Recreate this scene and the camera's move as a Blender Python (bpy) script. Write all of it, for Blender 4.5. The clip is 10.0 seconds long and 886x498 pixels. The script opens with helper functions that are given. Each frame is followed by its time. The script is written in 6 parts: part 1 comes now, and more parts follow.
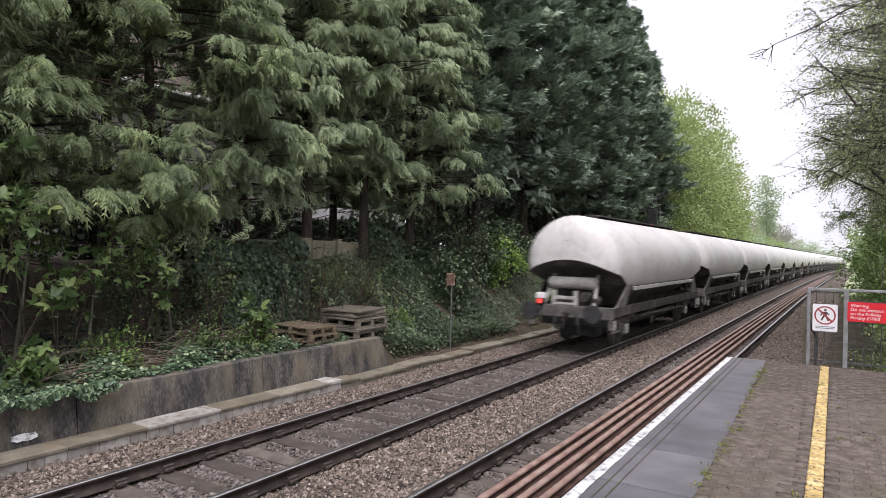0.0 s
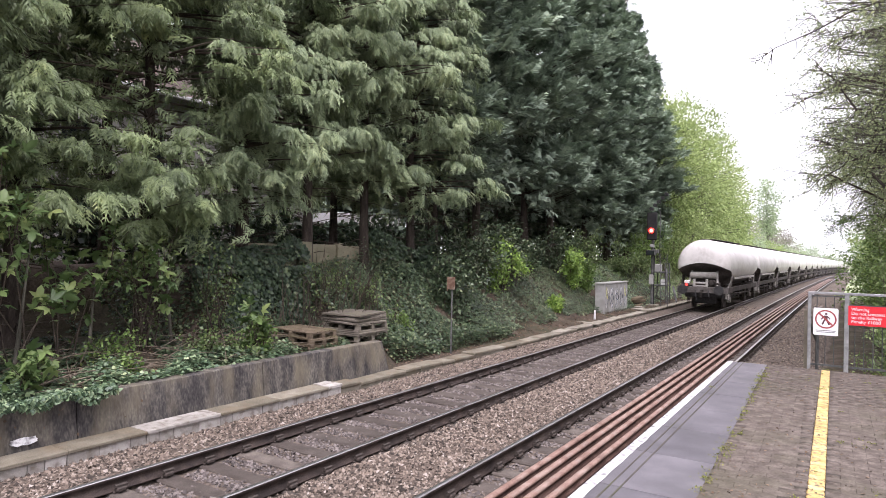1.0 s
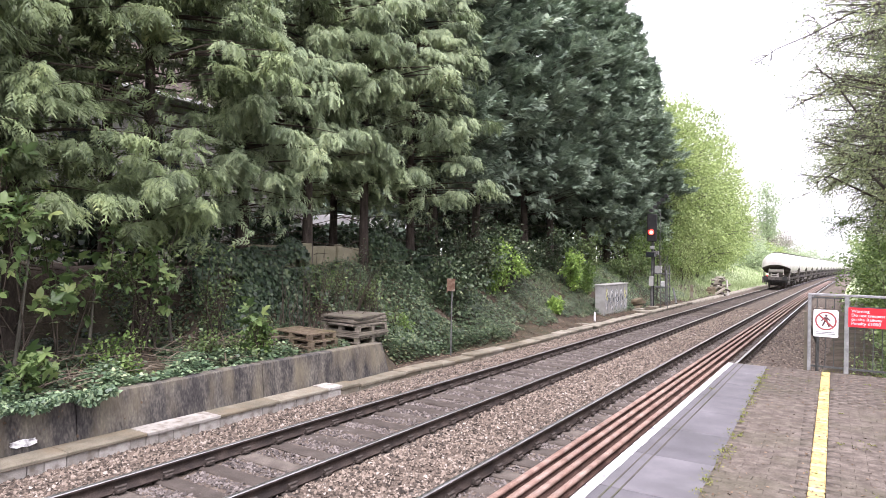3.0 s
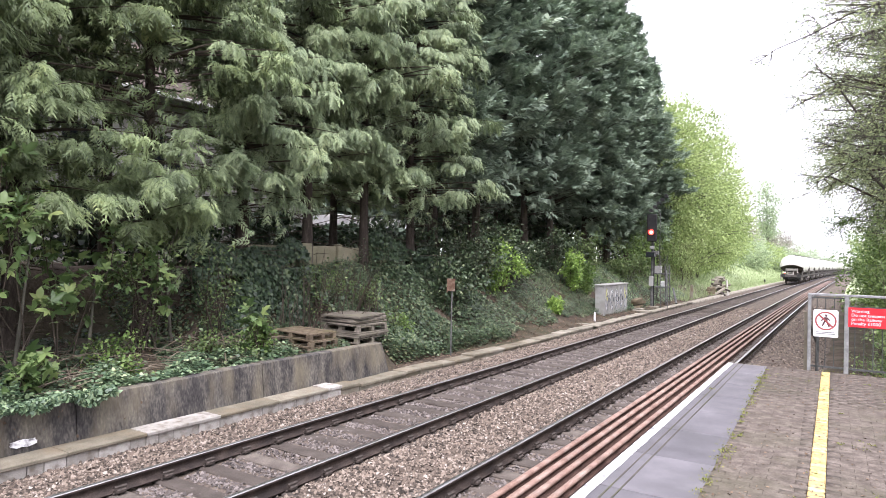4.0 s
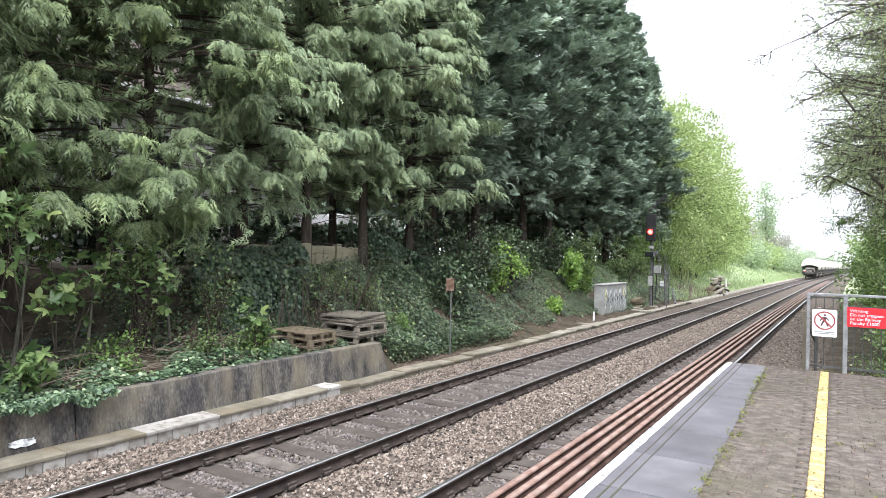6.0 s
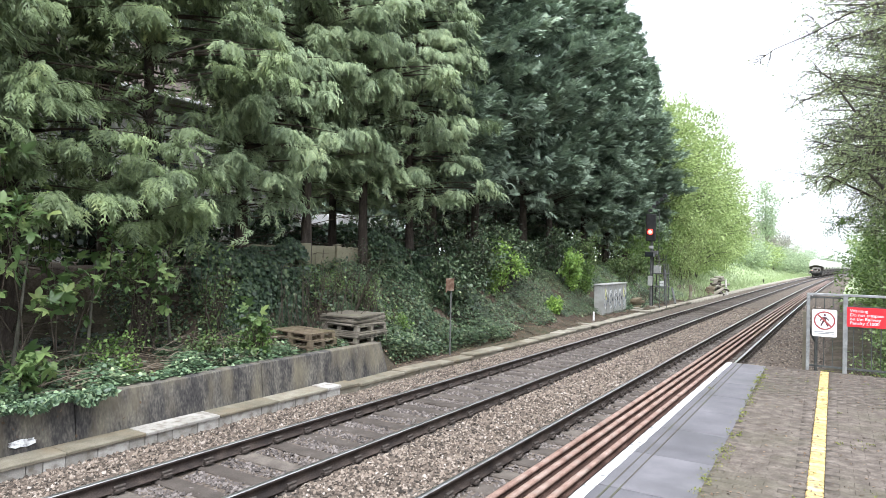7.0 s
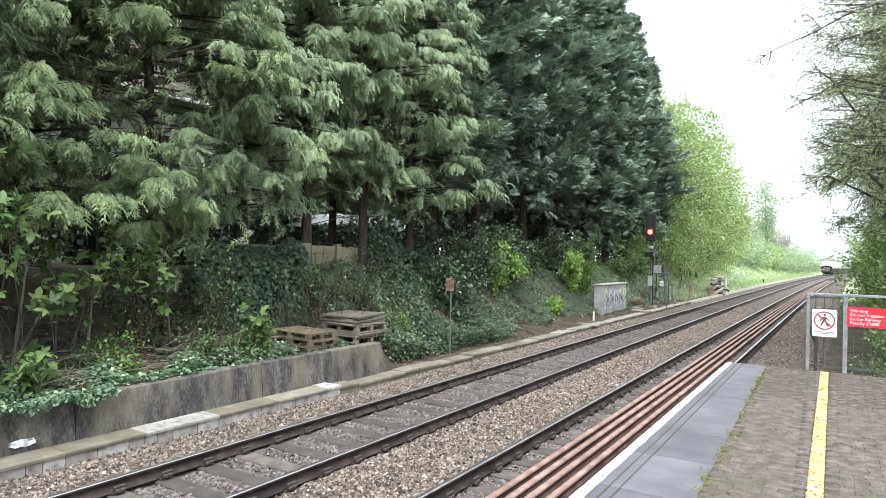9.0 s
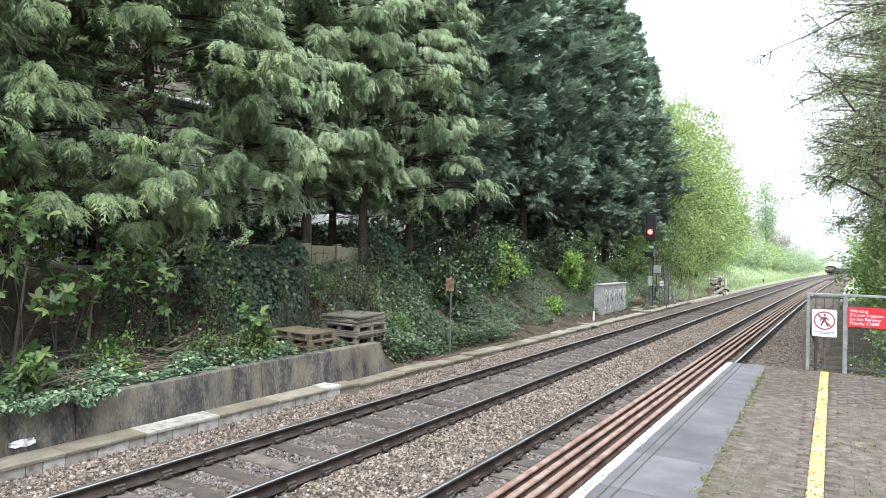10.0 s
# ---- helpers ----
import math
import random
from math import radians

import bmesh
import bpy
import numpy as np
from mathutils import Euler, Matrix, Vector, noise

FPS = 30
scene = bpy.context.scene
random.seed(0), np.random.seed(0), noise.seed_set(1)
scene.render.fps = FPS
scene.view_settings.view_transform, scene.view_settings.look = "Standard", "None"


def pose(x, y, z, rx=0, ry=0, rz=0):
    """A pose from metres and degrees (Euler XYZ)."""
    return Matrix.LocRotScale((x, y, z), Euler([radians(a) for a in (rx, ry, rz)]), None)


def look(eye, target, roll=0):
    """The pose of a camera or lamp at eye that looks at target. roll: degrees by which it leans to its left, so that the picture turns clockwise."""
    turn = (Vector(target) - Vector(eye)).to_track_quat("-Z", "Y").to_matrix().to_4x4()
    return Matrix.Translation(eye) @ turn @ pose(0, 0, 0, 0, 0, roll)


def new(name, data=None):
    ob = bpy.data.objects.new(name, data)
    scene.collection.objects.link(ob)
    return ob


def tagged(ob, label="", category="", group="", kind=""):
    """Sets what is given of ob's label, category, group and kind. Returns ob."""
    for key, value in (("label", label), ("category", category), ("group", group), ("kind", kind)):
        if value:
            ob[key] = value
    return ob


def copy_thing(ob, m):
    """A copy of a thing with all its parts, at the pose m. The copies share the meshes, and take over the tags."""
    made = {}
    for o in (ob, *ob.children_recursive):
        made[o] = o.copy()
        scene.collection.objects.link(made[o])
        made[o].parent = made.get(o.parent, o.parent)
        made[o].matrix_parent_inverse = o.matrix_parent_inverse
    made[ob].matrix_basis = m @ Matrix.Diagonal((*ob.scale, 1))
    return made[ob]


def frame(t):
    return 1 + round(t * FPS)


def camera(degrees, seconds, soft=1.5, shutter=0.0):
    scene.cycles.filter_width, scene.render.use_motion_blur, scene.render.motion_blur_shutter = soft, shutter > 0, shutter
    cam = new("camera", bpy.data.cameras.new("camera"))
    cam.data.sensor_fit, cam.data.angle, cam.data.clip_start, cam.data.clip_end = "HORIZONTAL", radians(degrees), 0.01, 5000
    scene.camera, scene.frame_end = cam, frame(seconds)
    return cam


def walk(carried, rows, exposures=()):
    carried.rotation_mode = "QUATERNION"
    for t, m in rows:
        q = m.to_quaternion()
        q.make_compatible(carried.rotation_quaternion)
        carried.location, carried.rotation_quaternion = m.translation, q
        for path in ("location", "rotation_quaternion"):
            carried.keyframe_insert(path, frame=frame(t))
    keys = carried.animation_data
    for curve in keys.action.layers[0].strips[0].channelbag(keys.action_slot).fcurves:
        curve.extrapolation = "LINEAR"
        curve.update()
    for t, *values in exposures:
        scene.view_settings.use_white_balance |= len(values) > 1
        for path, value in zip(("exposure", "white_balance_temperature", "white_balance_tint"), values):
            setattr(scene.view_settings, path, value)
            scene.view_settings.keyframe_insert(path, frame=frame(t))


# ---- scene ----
cam = camera(70.03, 10.0, soft=0.8, shutter=0.5)
EYE = (0.0, 0.0, 2.642)


def aim(yaw, tilt, roll=1.2166):
    """A pose at the eye: degrees turned to the left of the line, degrees upwards, lean."""
    a, b = radians(yaw), radians(tilt)
    d = Vector((-math.sin(a) * math.cos(b), math.cos(a) * math.cos(b), math.sin(b)))
    return look(EYE, Vector(EYE) + d * 10, roll)


walk(cam, [(0.0, aim(32.35, 0.03)), (0.3, aim(32.36, 0.07)), (0.5, aim(32.37, 0.145)), (0.8, aim(32.38, 0.28)),
           (1.0, aim(32.39, 0.38)), (1.3, aim(32.39, 0.50)), (1.5, aim(32.39, 0.53)), (2.5, aim(32.39, 0.53)),
           (4.5, aim(32.38, 0.53)), (5.0, aim(32.33, 0.52)), (5.5, aim(32.31, 0.51)), (10.0, aim(32.30, 0.505))],
     exposures=[(0.0, -0.32, 6250, 20), (0.5, -0.1, 6250, 22), (1.0, 0.24, 6250, 25), (1.5, 0.46, 6250, 26), (2.5, 0.64, 6250, 25), (4.5, 0.62, 6100, 19), (5.5, 0.6, 6020, 14), (7.0, 0.58, 5950, 10), (10.0, 0.57, 5900, 8)])

# ---------------------------------------------------------------- light: a bright overcast sky
world = bpy.data.worlds.new("overcast_sky")
scene.world = world
world.use_nodes = True
wn, wl = world.node_tree.nodes, world.node_tree.links
wn.clear()
sky = wn.new("ShaderNodeTexSky")
sky.sky_type, sky.sun_disc = "NISHITA", False
sky.sun_elevation, sky.sun_rotation = radians(65), radians(153)
sky.air_density, sky.dust_density = 1.0, 6.0
sat = wn.new("ShaderNodeHueSaturation")
sat.inputs["Saturation"].default_value = 0.25
veil = wn.new("ShaderNodeMixRGB")
veil.inputs[0].default_value = 0.75
veil.inputs[2].default_value = (13.5, 13.7, 14.0, 1)
back = wn.new("ShaderNodeBackground")
back.inputs["Strength"].default_value = 0.12
wout = wn.new("ShaderNodeOutputWorld")
wl.new(sky.outputs[0], sat.inputs["Color"])
wl.new(sat.outputs[0], veil.inputs[1])
wl.new(veil.outputs[0], back.inputs["Color"])
wl.new(back.outputs[0], wout.inputs["Surface"])
sun_data = bpy.data.lights.new("sun", "SUN")
sun_data.energy, sun_data.angle, sun_data.color = 4.4, radians(60), (1.0, 0.97, 0.92)
sun = new("sun", sun_data)
sun.matrix_world = look((3, -6, 34), (-4, 8, 0))


# ---------------------------------------------------------------- materials
def shader(name, stops, scale=6.0, rough=0.8, bump=0.3, metal=0.0, fine=60.0, island=0.0, piece=0.0, leaf=0.0, spec=0.3, stain=None,
           stain_scale=1.2, stain_amount=0.5, bump_scale=None, coord="Object", stretch=None):
    """A procedural surface: a colour ramp over noise at two sizes, with optional variation from piece to piece."""
    m = bpy.data.materials.new(name)
    m.use_nodes = True
    n, l = m.node_tree.nodes, m.node_tree.links
    bsdf = n["Principled BSDF"]
    tc = n.new("ShaderNodeTexCoord")
    src = n.new("ShaderNodeNewGeometry").outputs["Position"] if coord == "World" else tc.outputs[coord]
    if stretch:
        mp = n.new("ShaderNodeMapping")
        mp.inputs["Scale"].default_value = stretch
        l.new(src, mp.inputs[0])
        src = mp.outputs[0]
    big, small = n.new("ShaderNodeTexNoise"), n.new("ShaderNodeTexNoise")
    big.inputs["Scale"].default_value, big.inputs["Detail"].default_value = scale, 6
    small.inputs["Scale"].default_value, small.inputs["Detail"].default_value = fine, 4
    l.new(src, big.inputs["Vector"])
    l.new(src, small.inputs["Vector"])

    def math_node(op, a, b):
        q = n.new("ShaderNodeMath")
        q.operation = op
        for i, v in enumerate((a, b)):
            if isinstance(v, (int, float)):
                q.inputs[i].default_value = v
            else:
                l.new(v, q.inputs[i])
        return q.outputs[0]

    fac = math_node("ADD", math_node("MULTIPLY", big.outputs[0], 0.62), math_node("MULTIPLY", small.outputs[0], 0.38))
    fac = math_node("ADD", math_node("MULTIPLY", math_node("SUBTRACT", fac, 0.5), 2.2), 0.5)
    if island:
        geo = n.new("ShaderNodeNewGeometry")
        fac = math_node("ADD", math_node("MULTIPLY", fac, 1 - island), math_node("MULTIPLY", geo.outputs["Random Per Island"], island))
    if piece:
        info = n.new("ShaderNodeObjectInfo")
        fac = math_node("ADD", math_node("MULTIPLY", fac, 1 - piece), math_node("MULTIPLY", info.outputs["Random"], piece))
    ramp = n.new("ShaderNodeValToRGB")
    el = ramp.color_ramp.elements
    while len(el) < len(stops):
        el.new(0.5)
    for e, (at, c) in zip(el, stops):
        e.position, e.color = at, (*c, 1)
    l.new(fac, ramp.inputs[0])
    colour = ramp.outputs[0]
    if stain:
        sn = n.new("ShaderNodeTexNoise")
        sn.inputs["Scale"].default_value, sn.inputs["Detail"].default_value = stain_scale, 8
        l.new(src, sn.inputs["Vector"])
        sr = n.new("ShaderNodeMapRange")
        sr.inputs[1].default_value, sr.inputs[2].default_value = 0.48, 0.68
        sr.inputs[4].default_value = stain_amount
        l.new(sn.outputs[0], sr.inputs[0])
        mix = n.new("ShaderNodeMixRGB")
        l.new(sr.outputs[0], mix.inputs[0])
        l.new(colour, mix.inputs[1])
        mix.inputs[2].default_value = (*stain, 1)
        colour = mix.outputs[0]
    l.new(colour, bsdf.inputs["Base Color"])
    bsdf.inputs["Roughness"].default_value, bsdf.inputs["Metallic"].default_value = rough, metal
    bsdf.inputs["Specular IOR Level"].default_value = spec
    if bump:
        bn = n.new("ShaderNodeBump")
        bn.inputs["Strength"].default_value, bn.inputs["Distance"].default_value = bump, 0.02
        if bump_scale:
            third = n.new("ShaderNodeTexNoise")
            third.inputs["Scale"].default_value = bump_scale
            l.new(src, third.inputs["Vector"])
            l.new(third.outputs[0], bn.inputs["Height"])
        else:
            l.new(small.outputs[0], bn.inputs["Height"])
        l.new(bn.outputs[0], bsdf.inputs["Normal"])
    if leaf:
        tr = n.new("ShaderNodeBsdfTranslucent")
        l.new(colour, tr.inputs["Color"])
        mx = n.new("ShaderNodeMixShader")
        mx.inputs[0].default_value = leaf
        l.new(bsdf.outputs[0], mx.inputs[1])
        l.new(tr.outputs[0], mx.inputs[2])
        l.new(mx.outputs[0], n["Material Output"].inputs["Surface"])
    return m


M = {}
M["ballast_bed"] = shader("ballast_bed", [(0.2, (0.045, 0.036, 0.030)), (0.5, (0.110, 0.088, 0.071)), (0.8, (0.200, 0.163, 0.133))], 9, 0.95, 0.9, fine=38, stain=(0.085, 0.068, 0.056), stain_scale=0.5, coord="World")
M["stone"] = shader("ballast_stone", [(0.08, (0.035, 0.029, 0.024)), (0.35, (0.11, 0.086, 0.069)), (0.65, (0.189, 0.15, 0.12)), (0.92, (0.282, 0.237, 0.198)), (1, (0.44, 0.4, 0.365))], 0.9, 0.9, 0.2, island=0.95)
M["stone_oily"] = shader("ballast_stone_oily", [(0.1, (0.041, 0.035, 0.033)), (0.5, (0.113, 0.097, 0.09)), (0.9, (0.225, 0.198, 0.185)), (1, (0.432, 0.396, 0.37))], 0.9, 0.8, 0.2, island=0.74)
M["soil"] = shader("soil", [(0.2, (0.030, 0.023, 0.017)), (0.5, (0.068, 0.052, 0.038)), (0.8, (0.125, 0.098, 0.074))], 1.5, 0.95, 0.8, fine=22, stain=(0.045, 0.06, 0.025), stain_scale=0.6)
# grass further along, its colour lightened and greyed as if through haze
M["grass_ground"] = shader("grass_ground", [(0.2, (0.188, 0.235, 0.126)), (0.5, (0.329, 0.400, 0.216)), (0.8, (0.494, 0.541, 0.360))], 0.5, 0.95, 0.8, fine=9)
M["sleeper"] = shader("sleeper_concrete", [(0.2, (0.052, 0.043, 0.037)), (0.6, (0.095, 0.081, 0.07)), (0.9, (0.162, 0.14, 0.12))], 4, 0.9, 0.3, piece=0.35, stain=(0.05, 0.04, 0.034), coord="World")
M["rail_side"] = shader("rusty_rail", [(0.2, (0.028, 0.022, 0.020)), (0.6, (0.062, 0.047, 0.040)), (0.9, (0.11, 0.085, 0.072))], 5, 0.6, 0.3, metal=0.3)
M["rail_head"] = shader("worn_rail_steel", [(0.2, (0.36, 0.34, 0.33)), (0.8, (0.60, 0.59, 0.58))], 3, 0.36, 0.04, metal=0.95, spec=0.5)
# spare rails: sides darkened for shadowed gaps, tops lightened as worn and lit
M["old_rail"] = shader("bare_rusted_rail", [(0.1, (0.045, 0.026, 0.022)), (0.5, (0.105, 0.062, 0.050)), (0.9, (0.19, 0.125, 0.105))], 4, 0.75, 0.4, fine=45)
M["old_rail_top"] = shader("worn_lit_rusted_rail_top", [(0.1, (0.15, 0.090, 0.072)), (0.5, (0.27, 0.175, 0.140)), (0.9, (0.40, 0.30, 0.255))], 4, 0.6, 0.3, fine=45, stain=(0.36, 0.31, 0.27), stain_scale=5, stain_amount=0.45, metal=0.15)
M["chair_iron"] = shader("dark_iron", [(0.3, (0.03, 0.025, 0.022)), (0.8, (0.085, 0.068, 0.058))], 20, 0.8, 0.3)
M["concrete"] = shader("weathered_concrete", [(0.2, (0.17, 0.15, 0.12)), (0.6, (0.31, 0.285, 0.235)), (0.9, (0.44, 0.41, 0.35))], 2.5, 0.9, 0.35, piece=0.3, stain=(0.13, 0.12, 0.075), stain_scale=2.2, coord="World")
M["block"] = shader("pale_concrete_block", [(0.2, (0.26, 0.245, 0.22)), (0.6, (0.40, 0.38, 0.35)), (0.9, (0.52, 0.50, 0.47))], 3, 0.9, 0.3, piece=0.4, stain=(0.14, 0.115, 0.09), stain_scale=7, stain_amount=0.75, coord="World")
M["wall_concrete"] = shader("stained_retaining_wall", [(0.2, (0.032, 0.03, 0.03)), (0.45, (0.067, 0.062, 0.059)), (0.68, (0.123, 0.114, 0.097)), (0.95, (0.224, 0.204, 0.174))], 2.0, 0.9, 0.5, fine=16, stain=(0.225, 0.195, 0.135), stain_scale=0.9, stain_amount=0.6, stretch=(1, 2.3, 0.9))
M["mossy"] = shader("mossy_concrete", [(0.2, (0.121, 0.107, 0.077)), (0.6, (0.226, 0.205, 0.159)), (0.9, (0.34, 0.324, 0.275))], 3, 0.95, 0.4, piece=0.4, stain=(0.17, 0.125, 0.075), stain_scale=2.2, coord="World")
M["coping"] = shader("grey_coping_slab", [(0.2, (0.085, 0.081, 0.089)), (0.6, (0.128, 0.122, 0.133)), (0.9, (0.190, 0.182, 0.194))], 3, 0.7, 0.2, piece=0.3, fine=120, stain=(0.075, 0.073, 0.076), stain_scale=1.6, coord="World")
M["paver"] = shader("brown_grey_paver", [(0.15, (0.059, 0.048, 0.04)), (0.5, (0.106, 0.087, 0.073)), (0.85, (0.184, 0.156, 0.133))], 9, 0.9, 0.3, piece=0.10, fine=55, stain=(0.085, 0.080, 0.052), stain_scale=1.6, coord="World")
M["paver_rest"] = shader("brown_grey_paver_rest", [(0.15, (0.059, 0.048, 0.04)), (0.5, (0.106, 0.087, 0.073)), (0.85, (0.184, 0.156, 0.133))], 9, 0.9, 0.3, island=0.10, fine=55, stain=(0.085, 0.080, 0.052), stain_scale=1.6, coord="World")
M["mortar"] = shader("dark_joint", [(0.2, (0.055, 0.05, 0.043)), (0.8, (0.105, 0.097, 0.08))], 8, 0.95, 0.4, stain=(0.07, 0.085, 0.03), stain_scale=2)
M["white_paint"] = shader("worn_white_paint", [(0.2, (0.50, 0.50, 0.50)), (0.5, (0.74, 0.74, 0.74)), (0.9, (0.82, 0.82, 0.82))], 6, 0.7, 0.2, stain=(0.20, 0.195, 0.20), stain_scale=14, stain_amount=1.0, coord="World")
M["yellow_paint"] = shader("worn_yellow_paint", [(0.2, (0.346, 0.247, 0.09)), (0.5, (0.528, 0.38, 0.147)), (0.9, (0.691, 0.57, 0.294))], 14, 0.75, 0.3, fine=60, piece=0.35, stain=(0.15, 0.125, 0.085), stain_scale=30, stain_amount=1.0, coord="World")
M["galvanised"] = shader("galvanised_steel", [(0.2, (0.20, 0.205, 0.205)), (0.8, (0.34, 0.345, 0.345))], 12, 0.55, 0.1, metal=0.5)
M["dark_steel"] = shader("dark_painted_steel", [(0.2, (0.035, 0.037, 0.036)), (0.8, (0.085, 0.088, 0.085))], 12, 0.6, 0.1)
M["old_galvanised"] = shader("weathered_dull_steel", [(0.2, (0.075, 0.075, 0.075)), (0.6, (0.14, 0.14, 0.138)), (0.9, (0.24, 0.24, 0.235))], 6, 0.7, 0.1, metal=0.2, fine=30)
M["spray_white"] = shader("faded_white_spray", [(0.2, (0.55, 0.56, 0.57)), (0.8, (0.70, 0.71, 0.72))], 5, 0.6, 0.0)
M["sign_white"] = shader("sign_white", [(0.2, (0.72, 0.72, 0.73)), (0.8, (0.82, 0.82, 0.83))], 5, 0.4, 0.0)
M["sign_red"] = shader("sign_red", [(0.2, (0.58, 0.02, 0.03)), (0.8, (0.68, 0.035, 0.045))], 5, 0.4, 0.0)
M["sign_ring"] = shader("sign_ring_red", [(0.2, (0.28, 0.06, 0.06)), (0.8, (0.36, 0.09, 0.09))], 5, 0.5, 0.0)
M["sign_dark"] = shader("sign_dark", [(0.2, (0.07, 0.03, 0.035)), (0.8, (0.12, 0.055, 0.06))], 5, 0.5, 0.0)
M["tank"] = shader("dusty_white_tank_paint", [(0.15, (0.48, 0.465, 0.44)), (0.5, (0.62, 0.605, 0.585)), (0.9, (0.69, 0.68, 0.66))], 0.9, 0.45, 0.04, fine=7, stain=(0.47, 0.435, 0.40), stain_scale=0.5, stain_amount=0.32, stretch=(1, 0.6, 0.8))
M["tank_under"] = shader("dark_tank_underside", [(0.2, (0.05, 0.045, 0.042)), (0.6, (0.10, 0.09, 0.082)), (0.9, (0.20, 0.185, 0.17))], 1.5, 0.85, 0.1, fine=14)
M["frame_paint"] = shader("dusty_grey_underframe", [(0.2, (0.07, 0.064, 0.058)), (0.55, (0.15, 0.138, 0.128)), (0.9, (0.28, 0.265, 0.245))], 2.5, 0.85, 0.1, fine=14, piece=0.25)
M["running_gear"] = shader("brake_dust_black", [(0.2, (0.025, 0.022, 0.02)), (0.6, (0.06, 0.052, 0.046)), (0.9, (0.14, 0.125, 0.11))], 3, 0.85, 0.2, fine=14)
M["pale_gear"] = shader("cement_crusted_steel", [(0.2, (0.24, 0.225, 0.21)), (0.6, (0.40, 0.385, 0.36)), (0.9, (0.52, 0.50, 0.475))], 3, 0.85, 0.2, fine=14)
M["wood_grey"] = shader("weathered_pallet_wood", [(0.2, (0.09, 0.08, 0.065)), (0.55, (0.21, 0.185, 0.15)), (0.9, (0.34, 0.31, 0.26))], 3, 0.9, 0.4, piece=0.35, stretch=(1, 6, 6), stain=(0.12, 0.125, 0.06), stain_scale=1.5)
M["wood_brown"] = shader("old_pallet_wood", [(0.2, (0.075, 0.055, 0.038)), (0.55, (0.16, 0.125, 0.085)), (0.9, (0.27, 0.22, 0.155))], 3, 0.9, 0.4, piece=0.35, stretch=(6, 1, 6), stain=(0.13, 0.13, 0.05), stain_scale=1.5)
M["bark"] = shader("conifer_bark", [(0.2, (0.028, 0.022, 0.018)), (0.6, (0.068, 0.054, 0.044)), (0.9, (0.12, 0.10, 0.085))], 3, 0.95, 0.8, fine=25, stretch=(4, 4, 0.7))
M["bark_grey"] = shader("grey_green_bark", [(0.2, (0.055, 0.052, 0.04)), (0.6, (0.12, 0.112, 0.09)), (0.9, (0.20, 0.19, 0.155))], 3, 0.95, 0.6, fine=25, stretch=(4, 4, 0.7))
M["twig"] = shader("dry_twig", [(0.2, (0.04, 0.032, 0.025)), (0.6, (0.085, 0.068, 0.052)), (0.9, (0.17, 0.14, 0.11))], 4, 0.95, 0.3)
M["stick"] = shader("pale_dead_stick", [(0.2, (0.10, 0.08, 0.06)), (0.6, (0.20, 0.165, 0.125)), (0.9, (0.33, 0.29, 0.23))], 4, 0.95, 0.3)
M["cedar"] = shader("cedar_foliage", [(0.05, (0.046, 0.068, 0.041)), (0.35, (0.132, 0.174, 0.09)), (0.65, (0.248, 0.318, 0.149)), (1, (0.429, 0.478, 0.199))], 0.9, 0.5, 0.0, fine=4.0, island=0.22, leaf=0.18, spec=0.3)
M["cedar_pale"] = shader("pale_cedar_foliage", [(0.05, (0.075, 0.103, 0.067)), (0.35, (0.197, 0.258, 0.147)), (0.65, (0.351, 0.428, 0.239)), (1, (0.526, 0.58, 0.302))], 0.9, 0.5, 0.0, fine=4.0, island=0.22, leaf=0.18, spec=0.35)
M["cypress"] = shader("cypress_foliage", [(0.05, (0.057, 0.085, 0.066)), (0.4, (0.179, 0.237, 0.175)), (0.7, (0.336, 0.419, 0.307)), (1, (0.515, 0.58, 0.403))], 0.8, 0.58, 0.0, fine=3.5, island=0.25, leaf=0.18, spec=0.3)
M["sycamore"] = shader("young_sycamore_leaf", [(0.05, (0.044, 0.083, 0.027)), (0.4, (0.096, 0.158, 0.053)), (0.7, (0.177, 0.252, 0.088)), (1, (0.369, 0.399, 0.153))], 1.6, 0.42, 0.0, fine=6, island=0.62, leaf=0.26, spec=0.4)
M["bush"] = shader("bush_leaf", [(0.05, (0.044, 0.078, 0.031)), (0.4, (0.105, 0.162, 0.056)), (0.75, (0.198, 0.270, 0.095)), (1, (0.352, 0.410, 0.157))], 0.9, 0.45, 0.0, fine=4, island=0.55, leaf=0.3, spec=0.45)
M["bush_bright"] = shader("fresh_bush_leaf", [(0.05, (0.055, 0.1, 0.026)), (0.4, (0.116, 0.194, 0.05)), (0.75, (0.209, 0.315, 0.083)), (1, (0.396, 0.462, 0.154))], 1.4, 0.45, 0.0, fine=5, island=0.6, leaf=0.3, spec=0.4)
M["fresh"] = shader("bright_new_leaf", [(0.05, (0.093, 0.165, 0.039)), (0.4, (0.197, 0.32, 0.075)), (0.75, (0.355, 0.52, 0.124)), (1, (0.673, 0.762, 0.231))], 1.4, 0.45, 0.0, fine=5, island=0.6, leaf=0.3, spec=0.4)
M["ivy"] = shader("ivy_leaf", [(0.05, (0.029, 0.055, 0.034)), (0.4, (0.081, 0.135, 0.075)), (0.7, (0.191, 0.276, 0.152)), (1, (0.528, 0.584, 0.34))], 1.1, 0.36, 0.0, fine=4, island=0.64, leaf=0.12, spec=0.4)
